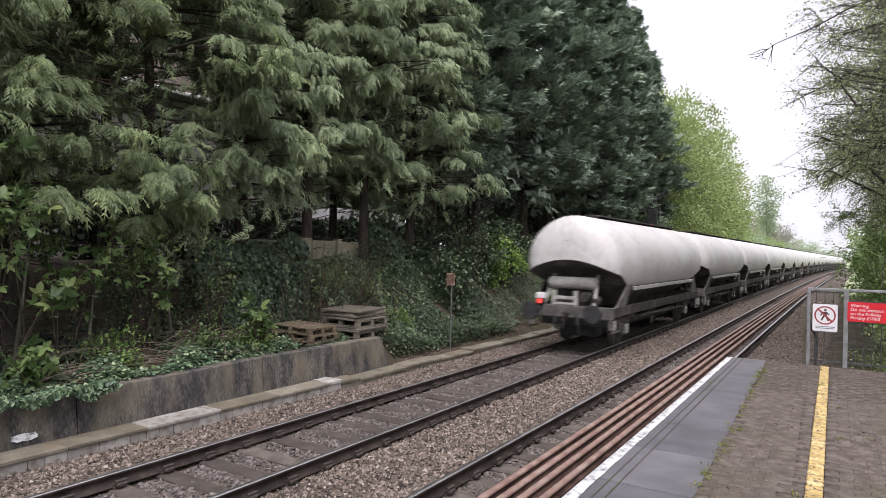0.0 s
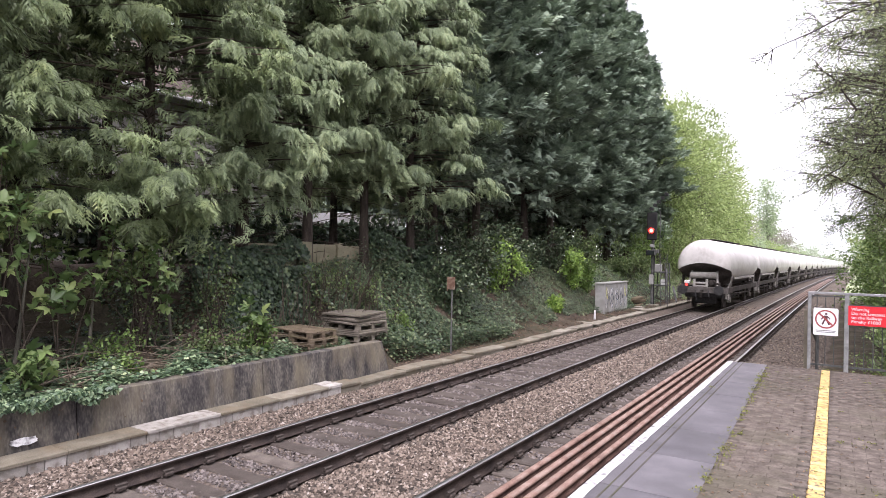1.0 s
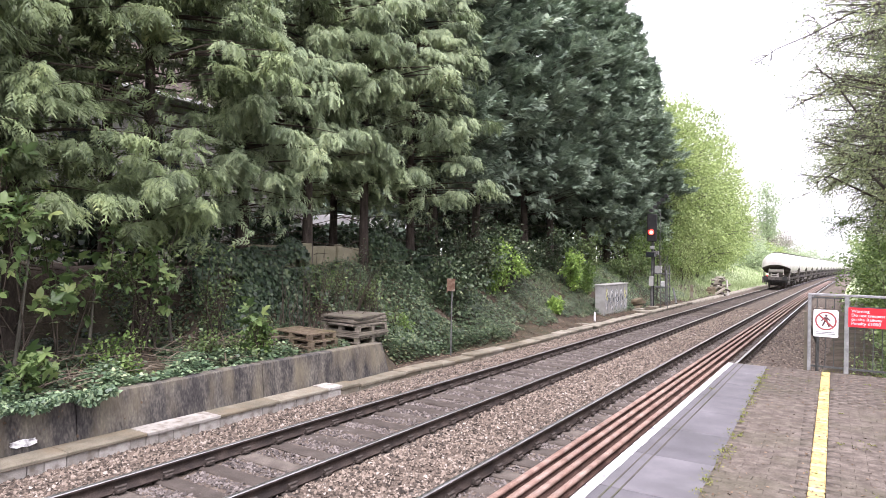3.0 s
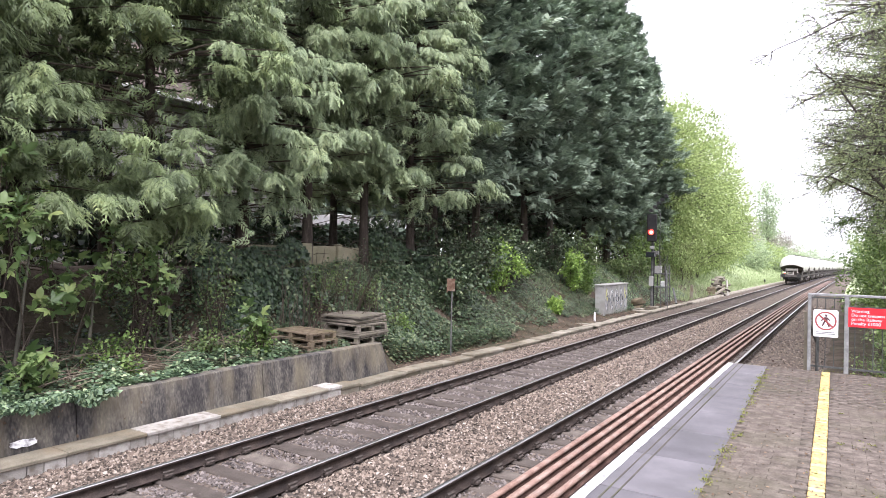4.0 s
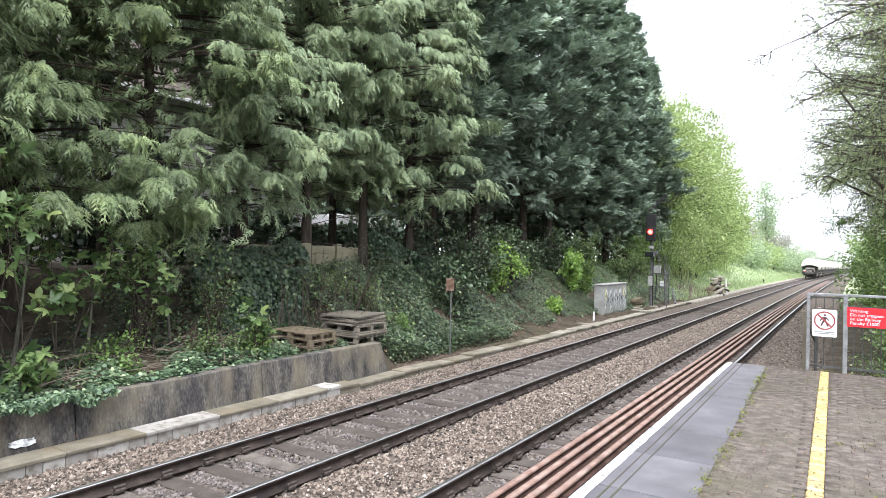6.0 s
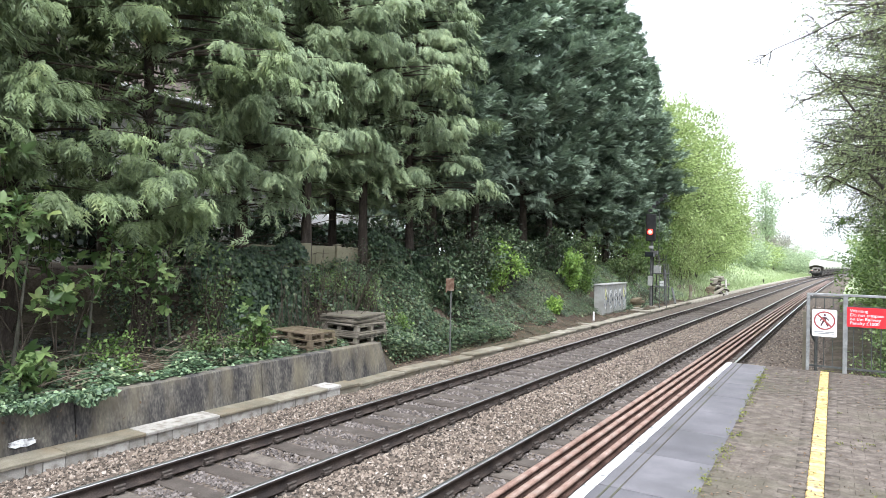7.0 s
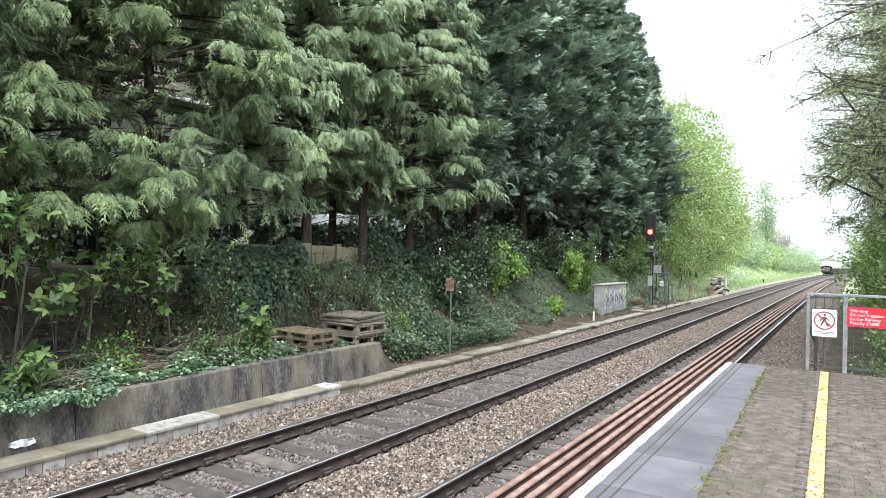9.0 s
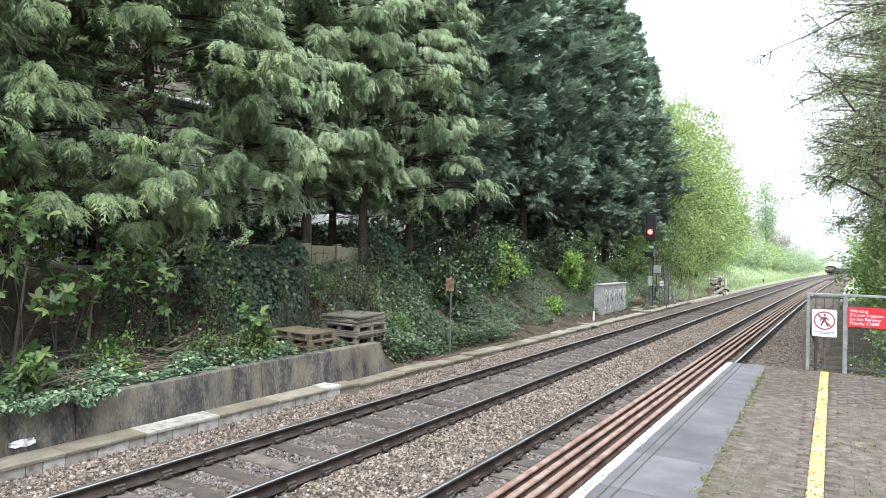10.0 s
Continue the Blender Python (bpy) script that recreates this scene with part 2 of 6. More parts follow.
# darkened copy of the ivy leaf, for bank ivy and for shadow among trunks
M["ivy_bank"] = shader("darkened_bank_ivy_leaf", [(0.05, (0.018, 0.034, 0.019)), (0.4, (0.050, 0.082, 0.042)), (0.7, (0.119, 0.167, 0.085)), (1, (0.330, 0.353, 0.190))], 1.1, 0.36, 0.0, fine=4, island=0.64, leaf=0.12, spec=0.4)
# the ivy leaf again in a darker ramp, so the undergrowth looks shaded
M["ivy_shaded"] = shader("shaded_ivy_leaf", [(0.05, (0.012, 0.024, 0.014)), (0.4, (0.035, 0.06, 0.033)), (0.75, (0.074, 0.113, 0.057)), (1, (0.197, 0.238, 0.117))], 1.1, 0.4, 0.0, fine=4, island=0.66, leaf=0.08, spec=0.35)
M["lime"] = shader("lime_green_leaf", [(0.05, (0.127, 0.178, 0.065)), (0.4, (0.302, 0.39, 0.151)), (0.75, (0.466, 0.567, 0.238)), (1, (0.635, 0.698, 0.378))], 0.25, 0.5, 0.0, fine=1.5, island=0.5, leaf=0.4)
M["spring"] = shader("spring_olive_leaf", [(0.05, (0.135, 0.177, 0.107)), (0.4, (0.303, 0.377, 0.199)), (0.75, (0.495, 0.57, 0.276)), (1, (0.797, 0.724, 0.345))], 0.35, 0.5, 0.0, fine=2, island=0.5, leaf=0.58)
# far trees and grass: haze is put into their paled colours
M["far_green"] = shader("hazed_foliage", [(0.05, (0.224, 0.282, 0.187)), (0.5, (0.383, 0.47, 0.296)), (1, (0.581, 0.672, 0.421))], 0.12, 0.7, 0.0, island=0.5, leaf=0.4)
M["far_brown"] = shader("hazed_bare_twigs", [(0.05, (0.264, 0.248, 0.215)), (0.5, (0.374, 0.358, 0.308)), (1, (0.473, 0.462, 0.396))], 0.2, 0.8, 0.0, island=0.5, leaf=0.3)
M["grass"] = shader("hazed_grass_blades", [(0.05, (0.172, 0.230, 0.100)), (0.5, (0.345, 0.425, 0.216)), (1, (0.552, 0.586, 0.434))], 0.4, 0.7, 0.0, island=0.55, leaf=0.35)
M["litter"] = shader("leaf_litter", [(0.05, (0.05, 0.035, 0.022)), (0.5, (0.13, 0.09, 0.06)), (1, (0.27, 0.19, 0.13))], 1.0, 0.9, 0.0, island=0.7)
M["moss_weed"] = shader("olive_weed", [(0.05, (0.07, 0.085, 0.02)), (0.5, (0.17, 0.19, 0.05)), (1, (0.32, 0.32, 0.11))], 3, 0.8, 0.0, island=0.6, leaf=0.2)
M["render_wall"] = shader("grey_house_render", [(0.2, (0.30, 0.295, 0.28)), (0.6, (0.40, 0.39, 0.37)), (0.9, (0.48, 0.47, 0.45))], 1.2, 0.9, 0.2, stain=(0.27, 0.26, 0.24))
M["roof_tile"] = shader("brown_roof_tiles", [(0.2, (0.05, 0.04, 0.036)), (0.8, (0.13, 0.10, 0.085))], 5, 0.85, 0.5, stretch=(1, 4, 4))
M["garden_wall"] = shader("ochre_concrete_panel", [(0.2, (0.16, 0.145, 0.095)), (0.6, (0.25, 0.23, 0.16)), (0.9, (0.34, 0.32, 0.235))], 2, 0.9, 0.3, stain=(0.12, 0.12, 0.07))
M["cabinet"] = shader("grey_cabinet_paint", [(0.2, (0.28, 0.28, 0.27)), (0.8, (0.40, 0.40, 0.385))], 2.5, 0.6, 0.1, stain=(0.21, 0.20, 0.175), stain_scale=2)
M["graffiti"] = shader("faded_blue_spray", [(0.2, (0.06, 0.075, 0.11)), (0.8, (0.13, 0.15, 0.19))], 5, 0.6, 0.0)
M["graffiti_yellow"] = shader("faded_yellow_spray", [(0.2, (0.5, 0.48, 0.13)), (0.8, (0.62, 0.6, 0.25))], 5, 0.6, 0.0)
M["black"] = shader("matt_black", [(0.2, (0.012, 0.012, 0.013)), (0.8, (0.03, 0.03, 0.03))], 8, 0.7, 0.0)
M["rust_plate"] = shader("rusted_sign_plate", [(0.2, (0.098, 0.051, 0.032)), (0.5, (0.195, 0.128, 0.09)), (0.9, (0.345, 0.34, 0.306))], 7, 0.85, 0.2, fine=30)
M["rubber"] = shader("rubber", [(0.2, (0.02, 0.02, 0.02)), (0.8, (0.05, 0.05, 0.05))], 8, 0.8, 0.0)


def glow(name, colour, strength):
    m = bpy.data.materials.new(name)
    m.use_nodes = True
    b = m.node_tree.nodes["Principled BSDF"]
    b.inputs["Base Color"].default_value = (*colour, 1)
    b.inputs["Emission Color"].default_value = (*colour, 1)
    b.inputs["Emission Strength"].default_value = strength
    return m


M["red_light"] = glow("red_signal_light", (1.0, 0.045, 0.03), 5.0)
M["red_core"] = glow("red_signal_core", (1.0, 0.30, 0.22), 4.0)
M["tail_red"] = glow("tail_lamp_red", (0.9, 0.08, 0.06), 0.9)


def pane_glass():
    m = bpy.data.materials.new("window_glass")
    m.use_nodes = True
    b = m.node_tree.nodes["Principled BSDF"]
    b.inputs["Base Color"].default_value = (0.02, 0.024, 0.026, 1)
    b.inputs["Roughness"].default_value = 0.06
    return m


M["glass"] = pane_glass()


# ---------------------------------------------------------------- mesh helpers
def bend(y):
    """How far the line has swung to the right, y metres along."""
    return 0.85e-4 * y * abs(y)


def fall(y):
    """How far the line has dropped, y metres along."""
    return -1.5e-5 * y * abs(y)


def arrays(name, verts, faces, mats, parent=None, idx=None, smooth=False, label=""):
    """One mesh object from arrays: verts (n, 3), faces (m, k), each face with k corners."""
    me = bpy.data.meshes.new(name)
    verts, faces = np.asarray(verts, np.float32), np.asarray(faces, np.int32)
    k = faces.shape[1]
    me.vertices.add(len(verts))
    me.vertices.foreach_set("co", verts.ravel())
    me.loops.add(faces.size)
    me.loops.foreach_set("vertex_index", faces.ravel())
    me.polygons.add(len(faces))
    me.polygons.foreach_set("loop_start", np.arange(0, faces.size, k, dtype=np.int32))
    for m in (mats if isinstance(mats, (list, tuple)) else [mats]):
        me.materials.append(m)
    if idx is not None:
        me.polygons.foreach_set("material_index", np.asarray(idx, np.int32))
    if smooth:
        me.polygons.foreach_set("use_smooth", np.ones(len(faces), bool))
    me.update(calc_edges=True)
    me.validate()
    ob = new(name, me)
    if parent:
        ob.parent = parent
    if label:
        tagged(ob, label)
    return ob


def part(name, bm, material, parent=None, label="", smooth=False):
    me = bpy.data.meshes.new(name)
    bmesh.ops.recalc_face_normals(bm, faces=bm.faces)
    bm.to_mesh(me)
    bm.free()
    for m in (material if isinstance(material, (list, tuple)) else [material]):
        me.materials.append(m)
    if smooth:
        for f in me.polygons:
            f.use_smooth = True
    ob = new(name, me)
    if parent:
        ob.parent = parent
    if label:
        tagged(ob, label)
    return ob


def empty(name, m, label, category, group="", kind=""):
    ob = new(name)
    ob.matrix_basis = m
    ob.empty_display_size = 0.2
    return tagged(ob, label, category, group, kind)


def box(bm, x0, x1, y0, y1, z0, z1, bevel=0.0, turn=None):
    m = Matrix.Translation(((x0 + x1) / 2, (y0 + y1) / 2, (z0 + z1) / 2))
    if turn:
        m = m @ turn
    r = bmesh.ops.create_cube(bm, size=1, matrix=m @ Matrix.Diagonal((x1 - x0, y1 - y0, z1 - z0, 1)))
    if bevel:
        es = {e for v in r["verts"] for e in v.link_edges}
        bmesh.ops.bevel(bm, geom=list(es), offset=bevel, segments=1, affect="EDGES", profile=0.5)
    return bm


def rod(bm, a, b, r0, r1=None, sides=8, caps=True):
    a, b = Vector(a), Vector(b)
    d = b - a
    m = Matrix.Translation((a + b) / 2) @ d.to_track_quat("Z", "Y").to_matrix().to_4x4()
    bmesh.ops.create_cone(bm, cap_ends=caps, segments=sides, radius1=r0, radius2=r0 if r1 is None else r1, depth=d.length, matrix=m)
    return bm


def sweep(name, profile, ys, x, z, mats, parent, head=None, label="", smooth=False):
    """A profile of (x, z) corners drawn along the line at the places ys; head: corner edges that take the second material."""
    k = len(profile)
    v = [(x + bend(y) + px, y, z + fall(y) + pz) for y in ys for px, pz in profile]
    f, idx = [], []
    for i in range(len(ys) - 1):
        for j in range(k):
            f.append((i * k + j, i * k + (j + 1) % k, (i + 1) * k + (j + 1) % k, (i + 1) * k + j))
            idx.append(1 if head and j in head else 0)
    return arrays(name, v, f, mats, parent, idx, smooth, label)


def tubes(paths, sides=5):
    """Verts and quads of tapered tubes: each path a list of (point, radius)."""
    V, F = [], []
    for path in paths:
        base = len(V)
        n = len(path)
        for i, (p, r) in enumerate(path):
            d = (path[min(i + 1, n - 1)][0] - path[max(i - 1, 0)][0])
            d = d.normalized() if d.length > 1e-6 else Vector((0, 0, 1))
            a = d.orthogonal().normalized()
            b = d.cross(a)
            for j in range(sides):
                t = 2 * math.pi * j / sides
                V.append(p + (a * math.cos(t) + b * math.sin(t)) * r)
        for i in range(n - 1):
            for j in range(sides):
                F.append((base + i * sides + j, base + i * sides + (j + 1) % sides, base + (i + 1) * sides + (j + 1) % sides, base + (i + 1) * sides + j))
    return np.array([tuple(v) for v in V]), np.array(F)


def frames_from(direction, rng, roll=0.5):
    """Rotation matrices (n, 3, 3) whose columns are side, along, up, with the second along each direction."""
    d = direction / np.maximum(np.linalg.norm(direction, axis=1, keepdims=True), 1e-6)
    up = np.tile([0.0, 0.0, 1.0], (len(d), 1)) + rng.normal(0, roll, (len(d), 3))
    s = np.cross(d, up)
    s /= np.maximum(np.linalg.norm(s, axis=1, keepdims=True), 1e-6)
    u = np.cross(s, d)
    return np.stack([s, d, u], axis=2)


def scatter(template, places, turns, sizes):
    """Copies of a template (verts, faces) at the places, turned and scaled: verts and faces of one mesh."""
    tv, tf = template
    n, k = len(places), len(tv)
    v = np.einsum("nij,kj->nki", turns, tv) * np.asarray(sizes)[:, None, None] + places[:, None, :]
    f = tf[None] + (np.arange(n) * k)[:, None, None]
    return v.reshape(-1, 3), f.reshape(-1, tf.shape[1])


def spray(pairs, width, droop, slim, seed):
    """A flat feathery conifer spray one metre long along y: pairs of narrow leaflets on an arching stem, all tips hanging."""
    r = np.random.RandomState(seed)
    v, f = [], []
    for i in range(pairs):
        t = (i + 0.5) / pairs
        reach = width * (0.55 + 0.65 * math.sin(math.pi * (0.18 + 0.72 * t)))
        for s in (-1, 1):
            q = reach * r.uniform(0.8, 1.15)
            a = np.array((0, t * 0.92, 0.10 * t - droop * t * t))
            b = a + np.array((s * q, q * r.uniform(0.75, 1.35), -q * r.uniform(0.35, 0.75) - droop * 0.15))
            w = np.array((-(b - a)[1], (b - a)[0], 0))
            w = w / np.linalg.norm(w) * slim
            c = a + (b - a) * 0.12
            k = len(v)
            v += [c + w + (0, 0, 0.012), b, c - w]
            f.append((k, k + 1, k + 2))
    k = len(v)
    v += [np.array((slim, 0.66, 0.066 - droop * 0.44)), np.array((0, 1.06, 0.1 - droop * 1.15)), np.array((-slim, 0.66, 0.066 - droop * 0.44))]
    f.append((k, k + 1, k + 2))
    return np.array(v, float), np.array(f)


def twig_template():
    """A bare twig one metre long along y with side shoots: narrow three-cornered blades in crossed planes."""
    r = np.random.RandomState(8)
    v, f = [], []

    def blade(a, b, w):
        a, b, w = np.array(a, float), np.array(b, float), np.array(w, float)
        k = len(v)
        v.extend([a + w, b, a - w])
        f.append((k, k + 1, k + 2))
    blade((0, 0, 0), (0.03, 1, -0.05), (0.007, 0, 0))
    blade((0, 0, 0), (0.03, 1, -0.05), (0, 0, 0.007))
    for i in range(6):
        t, g = 0.25 + 0.11 * i, -1 if i % 2 else 1
        e = (g * r.uniform(0.12, 0.3), t + r.uniform(0.1, 0.25), r.uniform(-0.15, 0.12))
        blade((0.03 * t, t, -0.05 * t), e, (0.0035, 0.0035, 0.004))
    return np.array(v), np.array(f)


TWIG = twig_template()
SLIVER = (np.array([(0.30, 0.2, 0.04), (0, 1, -0.06), (-0.30, 0.2, 0.0)], float), np.array([(0, 1, 2)]))
LEAF = (np.array([(0, 0, 0), (0.33, 0.45, 0.06), (0, 1, -0.08), (-0.33, 0.45, 0.06)], float), np.array([(0, 1, 2, 3)]))
IVY = (np.array([(0, 0, 0), (0.42, 0.1, -0.05), (0.36, 0.45, 0.03), (0.0, 0.95, -0.05), (-0.36, 0.45, 0.03), (-0.42, 0.1, -0.05)], float),
       np.array([(0, 1, 2, 3), (0, 3, 4, 5)]))
PALM = (np.array([(0, 0, 0), (0.36, -0.10, -0.10), (0.24, 0.14, 0.0), (0.44, 0.22, -0.06), (0.64, 0.44, -0.18), (0.40, 0.46, -0.06), (0.23, 0.44, 0.02), (0.24, 0.72, -0.08), (0, 1.02, -0.24),
                  (-0.24, 0.72, -0.08), (-0.23, 0.44, 0.02), (-0.40, 0.46, -0.06), (-0.64, 0.44, -0.18), (-0.44, 0.22, -0.06), (-0.24, 0.14, 0.0), (-0.36, -0.10, -0.10)], float),
        np.array([(0, k, k + 1) for k in range(1, 15)]))


# ---------------------------------------------------------------- ground
def smooth(a, b, t):
    t = np.clip((np.asarray(t, float) - a) / (b - a), 0, 1)
    return t * t * (3 - 2 * t)


def bank(x, y):
    """Height of the ground at x, y."""
    x, y = np.asarray(x, float), np.asarray(y, float)
    u = x - 0.85e-4 * y * np.abs(y) * (np.abs(y) < 400) - 11.5 * (np.abs(y) >= 400) * np.sign(y)
    drop = -1.5e-5 * y * np.abs(y) * (np.abs(y) < 300) - 1.35 * (np.abs(y) >= 300) * np.sign(y)
    deep = smooth(9.6, 8.0, y)
    shelf = 0.62 * smooth(-8.95, -9.05, u) + 0.20 * smooth(-9.3, -11.5, u) + 1.55 * (smooth(-11.3, -12.8, u) * (1 - deep) + smooth(-14.3, -15.8, u) * deep)
    slope = 0.12 * smooth(-8.85, -9.0, u) + 2.3 * smooth(-8.95, -13.2, u)
    far = 0.1 * smooth(-8.85, -9.2, u) + 2.6 * smooth(-10.5, -18, u)
    w1, w2 = smooth(11.7, 12.4, y), smooth(45, 75, y)
    left = shelf * (1 - w1) + slope * w1 * (1 - w2) + far * w2
    right = 0.9 * smooth(0.3, 5.0, u)
    base = -0.42 + 0.22 * smooth(-8.3, -8.8, u) + 0.18 * smooth(-1.1, 0.2, u)
    bumps = 0.06 * np.sin(1.9 * x + 0.7 * y) * np.sin(1.3 * y - 0.5 * x) * smooth(-9.3, -10.0, u)
    return base + left + right + drop + bumps


def grid(xs, ys, height):
    X, Y = np.meshgrid(xs, ys, indexing="ij")
    v = np.stack([X, Y, height(X, Y)], -1).reshape(-1, 3)
    n = len(ys)
    i, j = np.meshgrid(np.arange(len(xs) - 1), np.arange(n - 1), indexing="ij")
    q = (i * n + j).ravel()
    return v, np.stack([q, q + n, q + n + 1, q + 1], -1)


gx = np.concatenate([[-3000, -1200, -500, -200, -100, -60, -40, -30, -24, -20], np.arange(-18, -8.0, 0.12), np.arange(-7.9, 8, 0.6), [9, 11, 14, 20, 30, 60, 120, 300, 900, 3000]])
gy = np.concatenate([[-3000, -900, -300, -100, -50, -30, -20], np.arange(-14, 11.5, 0.5), np.arange(11.5, 12.7, 0.1), np.arange(13, 60, 0.5), np.arange(60, 200, 4), [210, 240, 270, 299, 301, 350, 399, 401, 600, 1200, 3000]])
gv, gf = grid(gx, gy, bank)
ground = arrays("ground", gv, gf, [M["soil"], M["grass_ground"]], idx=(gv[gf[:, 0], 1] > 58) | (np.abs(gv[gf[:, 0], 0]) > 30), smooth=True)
tagged(ground, "earth bank and verge, grassy further along the line", "ground", kind="structure")

# ballast bed, crowned a little under each track
LINE = np.concatenate([np.arange(-14, 40, 1.0), np.arange(40, 120, 4.0), np.arange(120, 441, 10.0)])
bed_u = np.arange(-8.42, -0.39, 0.075)


def bed_z(u, y):
    z = -0.168 - 0.032 * smooth(0.98, 0.84, np.minimum(np.abs(u + 6.3), np.abs(u + 3.115))) + 0.014 * np.sin(3.1 * u + 0.9 * y) * np.sin(2.3 * y) - 0.03 * smooth(-7.9, -8.3, u) - 0.16 * smooth(-1.6, -0.5, u) 
    return z - 1.5e-5 * y * np.abs(y)


ly = np.concatenate([np.arange(-14, 40, 0.25), np.arange(40, 120, 2.0), np.arange(120, 441, 10.0)])
bv, bf = grid(bed_u, ly, bed_z)
bv[:, 0] += 0.85e-4 * bv[:, 1] * np.abs(bv[:, 1])
tagged(arrays("ballast_bed", bv, bf, M["ballast_bed"], smooth=True), "bed of brownish grey crushed stone under the tracks", "ballast", kind="structure")


SLEEPER_STEP = 0.60


def pebble(seed):
    r = np.random.RandomState(seed)
    v = np.array([(1.1, 0, -0.3), (-1.1, 0, -0.3), (0, 0.85, -0.3), (0, -0.85, -0.3), (0, 0, 0.8)], float) * (1 + r.uniform(-0.35, 0.35, (5, 3)))
    v += r.normal(0, 0.14, (5, 3))
    return v, np.array([(0, 2, 4), (2, 1, 4), (1, 3, 4), (3, 0, 4)])


def stones(name, u0, u1, y0, y1, count, mat, seed, size=0.0215, label=""):
    r = np.random.RandomState(seed)
    V, F, base = [], [], 0
    for k in range(6):
        n = count // 6
        y = y0 + (y1 - y0) * r.uniform(0, 1, n) ** 1.25
        u = r.uniform(u0, u1, n)
        for mid, first in ((-6.30, -2.42), (-3.115, -2.20)):
            off = (y - first + 0.3) % SLEEPER_STEP - 0.3
            hit = (np.abs(u - mid) < 0.84) & (np.abs(off) < 0.145) & (r.uniform(0, 1, n) < 0.72)
            y = np.where(hit, y + np.where(off > 0, 0.30 - off, -0.30 - off) * r.uniform(0.6, 1, n), y)
        p = np.stack([u + 0.85e-4 * y * np.abs(y), y, bed_z(u, y) + 0.008 + r.uniform(-0.008, 0.014, n)], -1)
        R = frames_from(r.normal(0, 1, (n, 3)) * (1, 1, 0.25), r, 0.3)
        v, f = scatter(pebble(seed + k), p, R, size * np.clip(r.lognormal(-0.1, 0.35, n), 0.45, 2.0) * (1 + 0.02 * np.maximum(y - 10, 0)))
        V.append(v), F.append(f + base)
        base += len(v)
    ob = arrays(name, np.concatenate(V), np.concatenate(F), mat)
    return tagged(ob, label, "ballast stones", kind="stuff")


stones("ballast_stones", -8.42, -7.08, 1.5, 30, 26000, M["stone"], 11, label="pinkish brown crushed stones on the cess shoulder")
stones("ballast_stones", -6.95, -5.62, 1.5, 34, 19000, M["stone_oily"], 12, label="dark oily crushed stones inside the far track")
stones("ballast_stones", -5.5, -3.93, 2.5, 42, 42000, M["stone"], 13, label="brown crushed stones between the two tracks")
stones("ballast_stones", -3.82, -2.4, 3.5, 42, 13000, M["stone_oily"], 14, label="grey crushed stones inside the near track")
stones("ballast_stones", -2.25, -0.5, 11.9, 48, 7000, M["stone"], 15, label="crushed stones beyond the platform end")

# ---------------------------------------------------------------- tracks
RAIL = [(-0.07, -0.159), (0.07, -0.159), (0.07, -0.146), (0.012, -0.125), (0.012, -0.05), (0.036, -0.036), (0.036, -0.008), (0.026, 0.0),
        (-0.026, 0.0), (-0.036, -0.008), (-0.036, -0.036), (-0.012, -0.05), (-0.012, -0.125), (-0.07, -0.146)]


def chair_mesh():
    bm = bmesh.new()
    box(bm, -0.10, 0.10, -0.075, 0.075, -0.182, -0.148, 0.006)
    for s in (-1, 1):
        box(bm, s * 0.105 - 0.045, s * 0.105 + 0.045, -0.06, 0.06, -0.15, -0.10, 0.012)
        rod(bm, (s * 0.105, -0.07, -0.088), (s * 0.105, 0.07, -0.088), 0.024, sides=6)
    me = bpy.data.meshes.new("rail_chair")
    bmesh.ops.recalc_face_normals(bm, faces=bm.faces)
    bm.to_mesh(me)
    bm.free()
    me.materials.append(M["chair_iron"])
    return me


def sleeper_mesh():
    bm = bmesh.new()
    box(bm, -1.25, 1.25, -0.125, 0.125, -0.36, -0.172, 0.02)
    me = bpy.data.meshes.new("sleeper")
    bm.to_mesh(me)
    bm.free()
    me.materials.append(M["sleeper"])
    return me


CHAIR, SLEEPER = chair_mesh(), sleeper_mesh()


def track(x, label, first, chairs_to):
    t = empty("railway_track", Matrix.Identity(4), label, "railway track", kind="structure")
    for s in (-0.7525, 0.7525):
        sweep("rail", RAIL, LINE, x + s, 0.0, [M["rail_side"], M["rail_head"]], t, head=(6, 7, 8), label="worn bright-topped steel rail")
    n = 0
    far_v, far_f = [], []
    for i in range(340):
        y = first + i * SLEEPER_STEP
        if i < 130:
            o = new("sleeper", SLEEPER)
            o.location, o.parent = (x + bend(y), y, fall(y)), t
            if y < chairs_to:
                for s in (-0.7525, 0.7525):
                    c = new("rail_chair", CHAIR)
                    c.location, c.parent = (x + s + bend(y), y, fall(y)), t
        else:
            k = len(far_v)
            X, Z = x + bend(y), fall(y) - 0.172
            far_v += [(X + a, y + b, Z + c) for c in (0, -0.1) for a, b in ((-1.25, -0.125), (1.25, -0.125), (1.25, 0.125), (-1.25, 0.125))]
            far_f += [(k, k + 1, k + 2, k + 3), (k, k + 4, k + 5, k + 1), (k + 1, k + 5, k + 6, k + 2)]
    ob = arrays("distant_sleepers", far_v, far_f, M["sleeper"], t)
    tagged(ob, kind="stuff")
    return t


